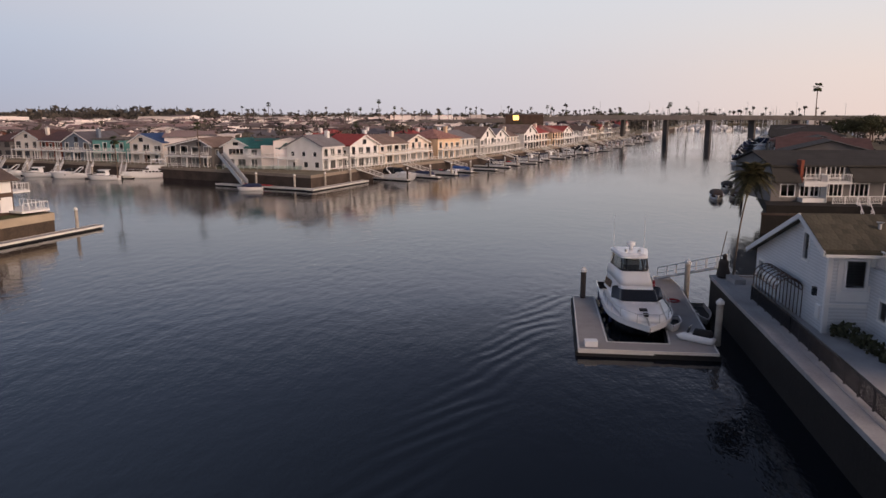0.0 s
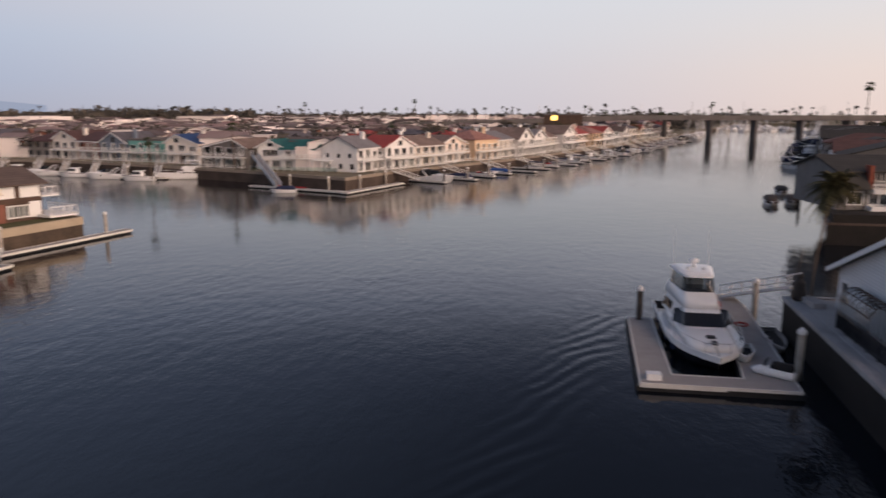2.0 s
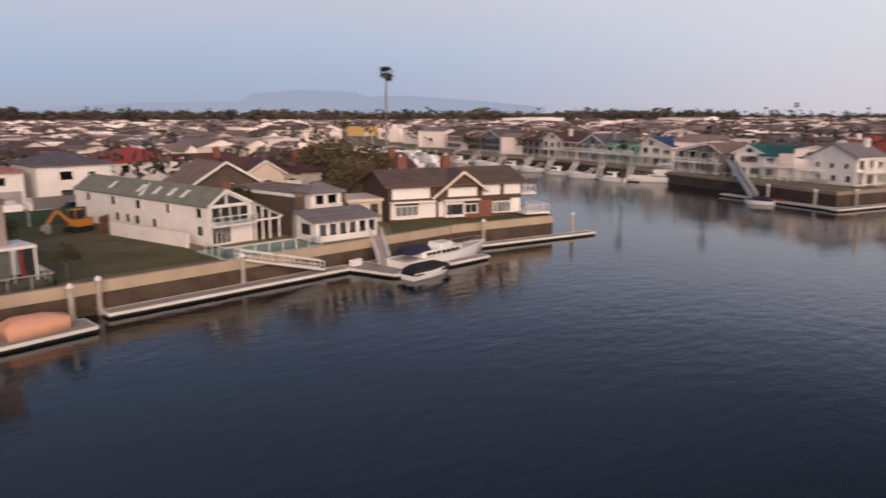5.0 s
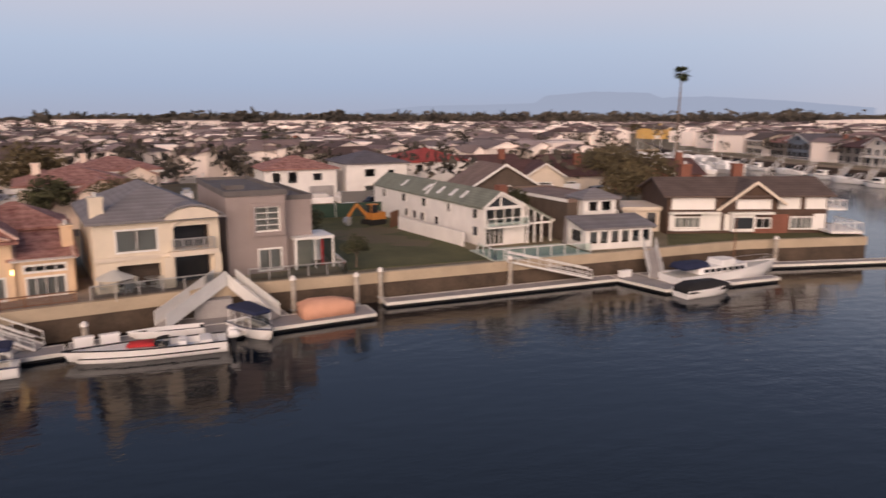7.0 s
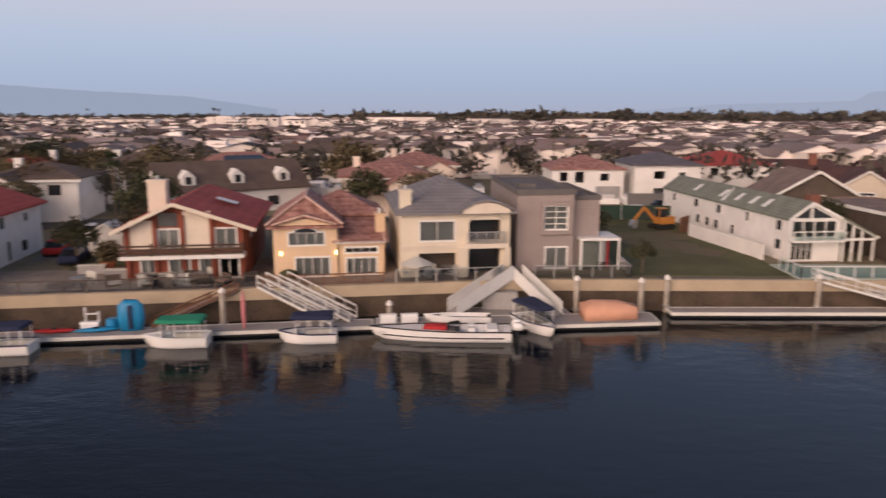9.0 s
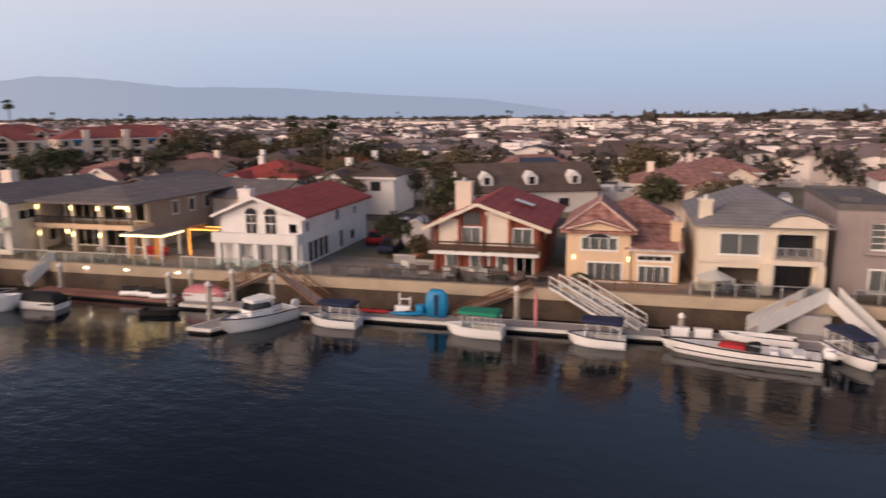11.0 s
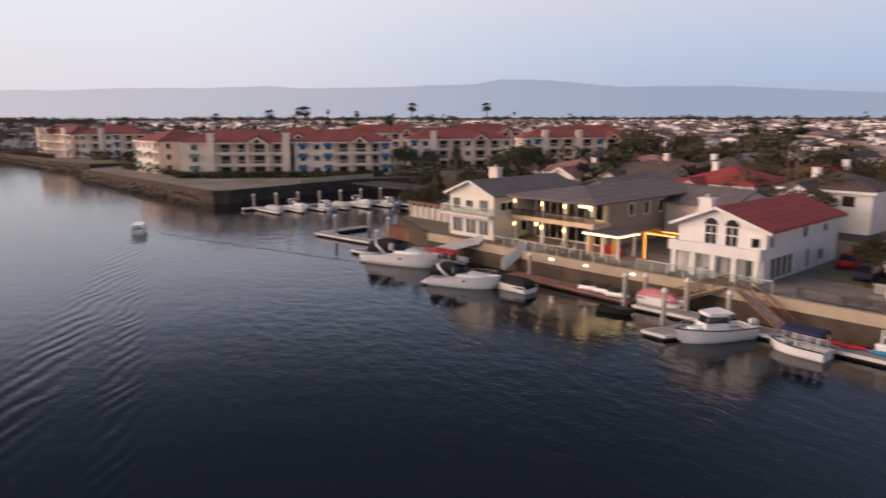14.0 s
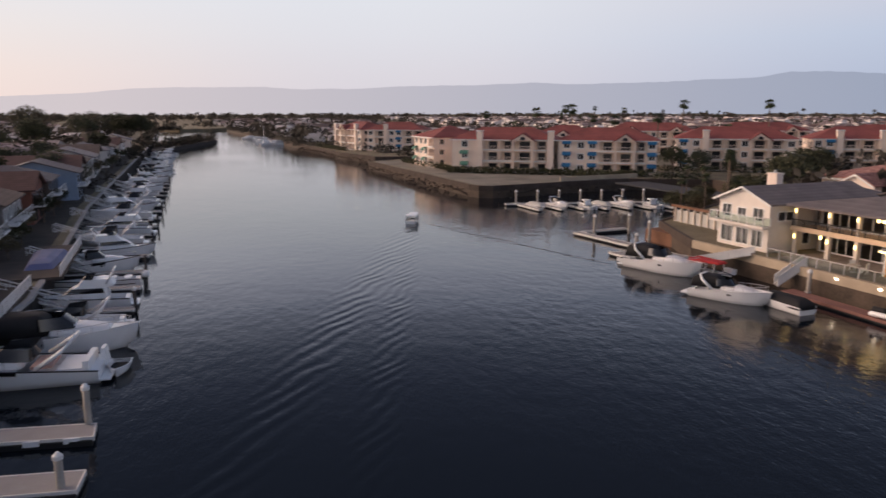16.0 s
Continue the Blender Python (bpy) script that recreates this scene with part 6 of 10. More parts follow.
gangway("white solid-sided gangway down to the dock", (4.2, 57.4, 2.7), (-0.3, 54.0, 0.6), 1.3, 1.1, M["alum"], True)
gangway("white solid-sided gangway down to the dock", (5.0, 57.6, 2.7), (7.8, 53.6, 0.6), 1.1, 1.0, M["alum"], True)
gangway("white trussed gangway lying against the wall", (29.4, 57.8, 2.6), (37.6, 56.4, 0.6), 1.0, 0.9)
gangway("pale trussed gangway to the point dock", (45.6, 58.2, 2.7), (43.4, 54.0, 0.6), 1.2, 1.0)
gangway("broad pale gangway to the white cruiser", (-69.8, 44.9, 2.6), (-75.0, 40.5, 0.6), 1.6, 0.7, M["alum"], True)
gangway("steep white gangway down to the dock", (-63.5, 46.4, 2.6), (-64.3, 43.9, 0.5), 1.0, 1.0, M["alum"], True)
dl = thing("dock_stair_landing", "grey dock stair landing against the wall", "landing", Matrix.Translation((3.0, 56.4, 0.45)))
part("box", MB().box(-0.9, 1.9, -0.6, 0.6, 0, 1.4), M["greywall"], dl)

# boats of the north bank
launch("white electric launch with navy canopy", M["navy"], -30.8, 45.6, 188, 4.0)
launch("white electric launch with green canopy", M["green"], -19.5, 47.5, 187, 4.2)
launch("white electric launch with navy canopy and side curtains", M["navy"], -10.5, 48.7, 186, 3.9)
launch("small white launch with navy cover", M["navy"], 6.0, 52.0, 295, 4.6)
speedboat("long white speedboat with black stripe and red bow cover", -0.9, 49.5, 180)
dinghy("long pale inflatable boat with grey floor on the dock", M["gel"], 0.2, 52.4, 180, 0.45, 4.8)
covered_boat("boat under an orange tarpaulin on the dock", M["orange"], 11.8, 53.9, 4, 0.40, 4.0, 2.0, 0.05)
trawler("white classic motor cruiser with blue canvas", 50.2, 53.0, 4)
covered_boat("white tender with black cover", M["black"], 45.0, 49.3, 4, 0, 5.6, 2.2)
pilothouse("white pilothouse fishing boat with dark bottom", -36.5, 43.4, 255, 6.4)
cruiser("white express cruiser with black cockpit canvas", -61.9, 36.9, 34, 7.2, 2.6, M["black"], True)
cruiser("white sport cruiser with black cockpit canvas and radar arch", -74.8, 37.0, 27, 9.0, 3.1, M["black"], True)
launch("white launch with red canopy", M["red"], -70.6, 40.4, 20, 5.0)
covered_boat("moored boat under a dark cover", M["black"], -58.5, 40.2, 190, 0, 5.8, 2.2)
covered_boat("red and white covered inflatable boat on the dock", M["pinkp"], -44.6, 46.6, 10, 0.45, 4.0, 1.6)
dinghy("dark inflatable dinghy tied to the dock", M["rubber"], -46.2, 42.6, 20)
dinghy("small open boat at the outer dock", M["gel"], -79.0, 36.2, 28, 0, 5.0)
jet_ski(-52.0, 45.1, 15)
jet_ski(-50.2, 45.4, 10)
jet_ski(-48.6, 45.3, 15)


# kayaks, play float and dock boxes
def kayak(label, material, x, y, z, a, upright=False):
    mm = pose(x, y, z, 0, 0, a) @ (pose(0, 0, 1.3, 0, 90, 0) if upright else Matrix.Identity(4))
    mb = loft([[(s * 1.6, 0.33 * (1 - abs(s) ** 2.2) * math.cos(q) + 0.005 * math.cos(q), 0.16 * (1 - abs(s) ** 3) * math.sin(q) + 0.005 * math.sin(q)) for q in [k * math.pi / 4 for k in range(8)]] for s in (-1, -0.85, -0.6, -0.3, 0, 0.3, 0.6, 0.85, 1)])
    k = thing("kayak", label, "kayak", mm, "small craft")
    part("shell", mb, material, k, smooth=True)
    part("seat_well", MB().tube([(0, 0, 0.1), (0, 0, 0.17)], [0.2, 0.24], 8), M["black"], k)


bf = thing("blue_slide_float", "bright blue plastic jet ski float standing on edge", "float", pose(-23.7, 49.6, 0.45, 0, 0, 10), "small craft")
part("shell", loft([ring(-0.8, 0.8, 0.35, 0, 0.3), ring(-0.95, 0.95, 0.4, 0.9, 0.35), ring(-0.85, 0.85, 0.35, 1.9, 0.3), ring(-0.5, 0.5, 0.2, 2.25, 0.15)]), M["bluep"], bf, smooth=True)
part("channel", MB().box(-0.12, 0.12, -0.46, -0.3, 0.2, 1.9), M["navy"], bf)
kayak("bright blue kayak lying on the dock", M["bluep"], -26.0, 48.9, 0.65, 15)
kayak("orange kayak lying on the dock", M["red"], -28.9, 48.6, 0.65, 8)
kayak("pink paddle board standing on the dock", M["pinkp"], -15.6, 50.1, 0.45, 20, True)
for x, y in ((-5.2, 52.0), (-3.6, 52.2), (-26.7, 49.5), (41.5, 56.3), (-70.0, 42.5)):
    bx = thing("dock_box", "white fibreglass dock storage box", "box", pose(x, y, 0.45, 0, 0, 10), "dock boxes")
    part("body", MB().box(-0.6, 0.6, -0.3, 0.3, 0, 0.5), M["gel"], bx)
    part("lid", MB().sweep([(-0.33, 0.5), (0.33, 0.5), (0.28, 0.62), (-0.28, 0.66)], -0.64, 0.64), M["gel"], bx, m=Matrix.Rotation(math.pi / 2, 4, "Z"))
dr = thing("barrel_rack", "blue plastic barrel beside a grey rack on the dock", "rack", pose(-26.2, 49.6, 0.45, 0, 0, 10))
part("frame", MB().bar((-0.8, 0, 0), (-0.8, 0, 1.7), 0.12).bar((0.1, 0, 0), (0.1, 0, 1.4), 0.12).bar((-0.8, 0, 1.2), (0.1, 0, 1.2), 0.1), M["alum"], dr)
part("barrel", MB().tube([(1.0, 0, 0), (1.0, 0, 0.4), (1.0, 0, 0.8)], [0.4, 0.45, 0.4], 12), M["bluep"], dr)

# small motor launch under way on the canal
ml = launch("small white motor launch on the open canal", M["gel"], -117.5, 15.6, 163, 5.4)
ml.scale = (1.0, 1.0, 0.68)

# ---- south bank: yacht, its dock, and the grey house ----
dock("broad U-shaped floating dock round the yacht", [(33.1, -15.2), (50.0, -16.4), (54.5, -16.2), (54.0, -14.8), (36.2, -12.8), (34.7, -12.6), (34.7, -8.7), (46.2, -8.9), (46.2, -7.3), (33.1, -6.8)][::-1])
pile(45.8, -8.0, 2.7, True)
pile(36.2, -15.9, 2.9)
pile(48.8, -16.6, 2.9)
y_ = thing("motor_yacht", "white sedan-bridge motor yacht with black lower hull and dark windscreen", "yacht", pose(48.9, -11.55, 0, 0, 0, 180) @ Matrix.Diagonal((1, 1, 0.94, 1)), "moored boats")
hl, rows = hull(y_, 12.3, 4.75, 1.15, M["geldark"], 0.3, 4.3, M["gel"], well=(0.02, 0.2))
top_ = [[(r[-1][0] + 0.02, sd * r[-1][1] * 1.015, r[-1][2] + dz) for r in rows for dz in (-0.38, 0.06)] for sd in (1, -1)]
tb = MB()
for sd, line in zip((1, -1), top_):
    for i in range(0, len(line) - 2, 2):
        q = (line[i], line[i + 2], line[i + 3], line[i + 1])
        tb.quad(*(q if sd < 0 else q[::-1]))
part("topsides", tb, M["gel"], hl, "white upper hull band", smooth=True)
part("foredeck", loft([ring(3.2, 11.9, 2.0, 1.2, 0.6), ring(3.4, 10.9, 1.75, 1.5, 0.6), ring(3.6, 9.4, 1.4, 1.64, 0.5)]), M["gel"], y_, smooth=True)
part("saloon", loft([ring(1.8, 8.6, 1.85, 1.45, 0.4), ring(1.8, 8.2, 1.8, 1.75, 0.4), ring(1.8, 7.2, 1.62, 2.5, 0.4), ring(1.6, 6.9, 1.6, 2.62, 0.4)]), M["gel"], y_, smooth=False)
part("windscreen", loft([ring(6.9, 8.3, 1.88, 1.74, 0.3), ring(6.2, 7.34, 1.72, 2.42, 0.3)], False), M["smoke"], y_, "black wraparound windscreen")
part("side_windows", loft([ring(2.4, 6.4, 1.87, 1.75, 0.2), ring(2.4, 6.0, 1.72, 2.3, 0.2)], False), M["smoke"], y_)
part("flybridge_coaming", loft([ring(1.5, 7.0, 1.66, 2.6, 0.45), ring(1.4, 6.2, 1.58, 3.0, 0.45), ring(1.6, 5.5, 1.42, 3.45, 0.4)]), M["gel"], y_, smooth=True)
part("black_band", loft([ring(2.1, 5.55, 1.45, 3.44, 0.4), ring(2.1, 5.5, 1.43, 3.58, 0.4)]), M["geldark"], y_)
rg0, rg1 = ring(2.2, 5.5, 1.42, 3.58, 0.4), ring(2.2, 5.0, 1.3, 4.45, 0.4)
part("flybridge_enclosure", loft([rg0, rg1], False), M["glass"], y_, "clear flybridge screens")
fb = MB()
for k in (0, 3, 6, 9, 13, 15):
    fb.bar(rg0[k % 16], rg1[k % 16], 0.09)
part("screen_frame", fb, M["geldark"], y_)
part("helm_seat", MB().box(3.2, 3.8, -0.6, 0.6, 3.2, 3.95), M["curtain"], y_)
part("hard_top", loft([ring(1.6, 5.35, 1.42, 4.42, 0.5), ring(1.6, 5.3, 1.42, 4.58, 0.5), ring(1.9, 4.9, 1.1, 4.7, 0.4)]), M["gel"], y_, smooth=False)
part("radar_dome", MB().tube([(3.0, 0, 4.7), (3.0, 0, 4.95), (3.0, 0, 5.1), (3.0, 0, 5.3), (3.0, 0, 5.38)], [0.16, 0.14, 0.33, 0.33, 0.15], 12), M["gel"], y_, smooth=True)
part("lamps", MB().tube([(3.9, 0.5, 4.7), (3.9, 0.5, 4.9)], [0.12, 0.1], 8).tube([(3.9, -0.5, 4.7), (3.9, -0.5, 4.9)], [0.12, 0.1], 8), M["metal"], y_)
for sd in (1, -1):
    part("antenna", MB().tube([(2.0, sd * 1.15, 4.0), (1.7, sd * 1.2, 7.4)], [0.02, 0.01], 5), M["gel"], y_)
rails(y_, rows, 0.35, 0.97, 0.65)
part("windlass", MB().box(11.0, 11.4, -0.15, 0.15, 1.5, 1.68).box(9.8, 10.3, -0.25, 0.25, 1.56, 1.66), M["rubber"], y_)
part("anchor", MB().bar((11.6, 0, 1.45), (12.6, 0, 1.25), 0.09), M["metal"], y_)
part("life_ring", MB().tube([(3.0, 1.75 + 0.02, 1.7 + 0.0)] + [(3.0 + 0.35 * math.cos(a), 1.9, 1.75 + 0.35 * math.sin(a)) for a in [k * math.pi / 6 for k in range(13)]], [0.05] * 14, 6), M["red"], y_)
for k in range(4):
    fd = part("fender", MB().tube([(3 + 2 * k, -2.25 + 0.1 * max(0, k - 1), 0.3), (3 + 2 * k, -2.25 + 0.1 * max(0, k - 1), 1.0)], [0.13, 0.13], 8), M["navy"], y_)
dinghy("pale tender lying on the dock beside the yacht", M["gel"], 38.6, -13.4, 175, 0.45, 2.6)
kayak("grey paddle board tied alongside the dock", M["gel"], 42.6, -15.9, 0.3, 175)
jet_ski(35.4, -14.4, 60, 0.45, M["black"])
dinghy("grey covered dinghy in the slip", M["greywall"], 43.0, -16.4, 178, 0.0, 4.6)
hs = thing("hose_coil", "coiled garden hose on the dock", "hose", Matrix.Translation((45.4, -14.9, 0.47)))
part("coil", MB().tube([((0.35 + 0.02 * k / 6) * math.cos(k * 0.5), (0.35 + 0.02 * k / 6) * math.sin(k * 0.5), 0.02 + 0.002 * k) for k in range(40)], [0.03] * 40, 5), M["red"], hs)
bx = thing("dock_box", "white fibreglass dock storage box", "box", pose(33.9, -7.6, 0.45, 0, 0, 2), "dock boxes")
part("body", MB().box(-0.3, 0.3, -0.4, 0.4, 0, 0.35), M["gel"], bx)
gangway("white gangway with slatted rails from the wall to the dock", (48.5, -19.2, 2.6), (53.0, -15.4, 0.6), 1.2, 1.0, M["trim"])

# grey house with saltbox roof
h = thing("grey_saltbox_house", "grey sided house with mossy tile saltbox roof and white window trim", "house", pose(43.4, -20.2, 2.55, 0, 0, 180), "near bank houses")
W_, D_ = 12.2, 12.0
prof = [(0, 0), (W_, 0), (W_, 5.1), (8.9, 6.4), (0, 2.8)]
mb = MB()
holes = [(8.35, 3.55, 0.95, 1.75), (0.6, 0.4, 1.1, 1.6), (0.6, 2.25, 1.2, 0.5)]
mb.wall((0, 0, 0), (1, 0, 0), W_, 2.8, [holes[1]])
for u0, u1 in ((0, 8.35), (8.35, 9.3), (9.3, W_)):
    def top_at(u):
        return 2.8 + u * 3.6 / 8.9 if u <= 8.9 else 6.4 - (u - 8.9) * 1.3 / 3.3
    if u0 == 8.35:
        mb.quad((u0, 0, 2.8), (u1, 0, 2.8), (u1, 0, 3.55), (u0, 0, 3.55))
        mb.quad((u0, 0, 5.3), (u1, 0, 5.3), (u1, 0, top_at(u1)), (8.9, 0, 6.4), (u0, 0, top_at(u0)))
        for (a, b), (c, d) in zip([(u0, 3.55), (u1, 3.55), (u1, 5.3), (u0, 5.3)], [(u1, 3.55), (u1, 5.3), (u0, 5.3), (u0, 3.55)]):
            mb.quad((a, 0, b), (c, 0, d), (c, 0.2, d), (a, 0.2, b))
    else:
        mb.quad((u0, 0, 2.8), (u1, 0, 2.8), (u1, 0, top_at(u1)), (u0, 0, top_at(u0)))
mb.wall((W_, 0, 0), (0, 1, 0), D_, 5.1, [(0.9, 2.6, 1.2, 1.7)])
mb.quad((0, D_, 0), (0, 0, 0), (0, 0, 2.8), (0, D_, 2.8)).quad((W_, D_, 0), (0, D_, 0), (0, D_, 2.8), (8.9, D_, 6.4), (W_, D_, 5.1))
body = part("wall", mb, M["siding"], h)
window(body, "f", W_, D_, 8.35, 3.55, 0.95, 1.75, "n")
window(body, "f", W_, D_, 0.6, 0.4, 1.1, 1.6, "n")
window(body, "r", W_, D_, 0.9, 2.6, 1.2, 1.7, "n")
part("corner_board", MB().box(W_ - 0.22, W_ + 0.04, -0.04, 0.0, 0, 5.1).box(W_, W_ + 0.04, 0.0, 0.22, 0, 5.1), M["trim"], body)
part("window_surround", MB().box(W_ + 0.003, W_ + 0.05, 0.55, 2.45, 1.9, 2.5).box(W_ + 0.003, W_ + 0.05, 0.5, 0.8, 2.5, 4.6).box(W_ + 0.003, W_ + 0.05, 2.2, 2.5, 2.5, 4.6), M["trim"], body)
part("belt_course", MB().box(W_ - 0.02, W_ + 0.08, 0.0, 2.2, 1.55, 1.75), M["trim"], body)
rf = part("roof", MB().sweep([(-0.6, 2.4), (8.9, 6.24), (12.9, 4.68), (12.9, 4.86), (8.9, 6.44), (-0.6, 2.6)], -0.55, D_ + 0.4), M["r_moss"], h)
part("barge_board", MB().bar((-0.6, -0.6, 2.42), (8.9, -0.6, 6.28), 0.08, 0.3).bar((8.9, -0.6, 6.28), (12.95, -0.6, 4.7), 0.08, 0.3), M["trim"], rf)
part("gutter", MB().box(12.88, 13.0, -0.5, D_ + 0.4, 4.55, 4.7), M["trim"], rf)
part("water_heater", MB().box(7.6, 9.6, 5.0, 6.4, 6.2, 7.1).box(9.2, 9.8, 4.4, 4.9, 6.2, 6.6), M["alum"], h, "pale rooftop unit")
part("roof_vent", MB().tube([(10.6, 3.2, 5.6), (10.6, 3.2, 6.1), (10.6, 3.2, 6.2)], [0.1, 0.1, 0.22], 8), M["metal"], h)
part("wall_lamp", MB().box(10.7, 11.0, -0.2, 0.0, 1.9, 2.4), M["geldark"], h)
part("meter_box", MB().box(11.2, 11.7, -0.12, 0.0, 0.7, 1.5), M["trim"], h)
lw = block(h, 9.0, 6.0, 3.0, M["siding"], M["siding"], "flat", 0.9, 0.1, 0.5, [("f", 1.2, 1.2, 1.0, 1.2)], m=pose(W_ + 0.01, 2.3, 0), name="low_wing")
railing(h, [(W_ + 0.3, 2.4, 3.9), (W_ + 8.5, 2.4, 3.9)], 1.0, 1.2, M["trim"], 0.18)
up = block(h, 8.0, 7.0, 2.6, M["siding"], M["r_moss"], "flat", 0.2, 0.2, 0.5, [("f", 0.6, 0.7, 0.9, 1.3)], m=pose(W_ + 1.0, 4.3, 3.1), name="upper_wing")
# arched glass tunnel in front of the house
af, ag = MB(), MB()
for i in range(8):
    x = 4.6 + i * 0.62
    pts = [(x, -1.55, 0)] + [(x, -0.78 - 0.77 * math.cos(a), 1.7 + 0.75 * math.sin(a)) for a in [math.pi * k / 8 for k in range(9)]] + [(x, -0.02, 0)]
    af.tube(pts, [0.035] * len(pts), 5)
    if i < 7:
        for k in range(len(pts) - 2):
            (xa, ya, za), (xb, yb, zb) = pts[k], pts[k + 1]
            ag.quad((xa, ya, za), (xa + 0.62, ya, za), (xa + 0.62, yb, zb), (xa, yb, zb))
for k in range(0, 9, 2):
    a = math.pi * k / 8
    af.bar((4.6, -0.78 - 0.77 * math.cos(a), 1.7 + 0.75 * math.sin(a)), (8.94, -0.78 - 0.77 * math.cos(a), 1.7 + 0.75 * math.sin(a)), 0.05)
part("ribs", af, M["darkwood"], h, "dark ribs of a barrel-vaulted porch")
part("vault_glass", ag, M["glass"], h)
# tiles of the mossy roof, laid in courses on the slope that faces the water
tile = bpy.data.meshes.new("roof_tile")
tile.from_pydata([(-0.2, 0, 0), (0.2, 0, 0), (0.2, 0.62, 0.03), (-0.2, 0.62, 0.03), (-0.2, 0, 0.05), (0.2, 0, 0.05), (0.2, 0.62, 0.07), (-0.2, 0.62, 0.07)], [], [(3, 2, 1, 0), (4, 5, 6, 7), (0, 1, 5, 4), (1, 2, 6, 5), (2, 3, 7, 6), (3, 0, 4, 7)])
tile.materials.append(M["r_moss"])
slope = math.atan2(1.56, 4.0)
rt = random.Random(11)
for r in range(7):
    for k in range(30):
        u = 0.55 * r + 0.1
        tl = new("tile", tile)
        tl.parent = rf
        tl.matrix_basis = Matrix.Translation((12.9 - u * math.cos(slope), -0.4 + 0.41 * k, 4.86 + u * math.sin(slope))) @ Matrix.Rotation(slope, 4, "Y") @ pose(0, 0, 0.01 + rt.uniform(0, 0.012), 0, rt.uniform(-1, 1), 90)

# fence, planting and statue along the near walk
f = thing("iron_fence", "dark iron picket fence along the near sea wall", "fence", Matrix.Translation((38.5, -18.5, 2.56)), "near bank fences")
railing(f, [(0, 0, 0), (-7.5, 0.1, 0), (-20, 0.6, 0)], 1.0, 1.6, M["geldark"], 0.13)
st = solo("garden_statue", MB().tube([(0, 0, 0), (0, 0, 0.3), (0, 0.02, 0.7), (0, 0.05, 1.05), (0, 0.05, 1.35), (0, 0.02, 1.6), (0, 0, 1.72), (0, 0, 1.85), (0, 0, 2.05), (0, 0, 2.2)], [0.55, 0.6, 0.5, 0.42, 0.48, 0.36, 0.14, 0.2, 0.22, 0.08], 12), M["rock"], "dark stone garden figure at the end of the walk", "statue", pose(45.0, -18.4, 2.6) @ Matrix.Scale(0.82, 4), smooth=True)
pt = thing("planter", "long stone planter with low dark shrubs", "planter", pose(44.0, -18.9, 2.56, 0, 0, 5))
part("trough", MB().box(-1.2, 1.0, -0.4, 0.4, 0, 0.35), M["greywall"], pt)

# neighbouring terrace across the inlet
h = thing("balconied_house", "long dark-roofed house with white balconies and picket rails", "house", pose(86.5, -35.0, 3.6, 0, 0, -84), "near bank houses")
# dark taupe and olive also stand in for the shade on this bank
b = block(h, 28, 12, 4.6, M["taupe"], M["r_olive"], "gx", 1.5, 0.5, 0.5, [("f", 3.7, 3.0, 2.4, 1.6, "s"), ("f", 6.9, 3.0, 2.3, 1.5, "s"), ("f", 1.2, 0.6, 1.9, 1.6, "d"), ("f", 3.7, 0.6, 1.2, 1.5, "d"), ("f", 5.0, 0.6, 1.2, 1.5, "d"), ("f", 6.9, 0.6, 2.3, 1.8, "s"), ("f", 10.2, 0.6, 2.4, 1.7, "s"), ("f", 14.5, 0.6, 2.4, 1.7, "s"), ("f", 20.5, 0.6, 2.4, 1.8, "s")])
for x0, x1 in ((-0.4, 3.0), (9.6, 28.4)):
    part("front_roof", MB().sweep([(-1.8, 2.55), (0.2, 4.65), (0.2, 4.85), (-1.8, 2.75)], -x1, -x0).turn(), M["r_olive"], b)
part("red_flank", MB().box(3.0, 3.4, -1.2, 0, 2.5, 5.4), M["redwall"], b)
part("balconies", MB().box(3.45, 6.35, -1.6, 0, 2.35, 2.6).box(6.45, 9.5, -1.6, 0, 2.35, 2.6), M["trim"], h)
railing(h, [(3.5, -1.5, 2.6), (6.3, -1.5, 2.6)], 1.0, 1.2, M["trim"], 0.2)
railing(h, [(6.5, -1.5, 2.6), (9.4, -1.5, 2.6)], 1.0, 1.2, M["trim"], 0.2)
railing(h, [(6.4, -3.2, 0), (12.5, -3.2, 0)], 1.0, 1.4, M["trim"], 0.2)
part("partition", MB().box(6.36, 6.44, -1.6, 0, 0, 3.6), M["trim"], h)
solo("ground_terrace", MB().prism([(82.2, -33.2), (81.2, -75), (110, -75), (110, -45), (98, -37)], 2.4, 3.6), M["nearblack"], "raised dark terrace behind the inlet wall", "ground", kind="structure")
part("sun_porch", MB().box(3.45, 6.3, -1.5, -0.02, 0, 0.55).box(3.45, 6.3, -1.5, -0.02, 2.05, 2.33), M["trim"], h)
gangway("white stair down to the inlet", (83.6, -45.0, 3.7), (78.6, -44.4, 0.5), 1.2, 1.0, M["trim"])
rz = random.Random(15)
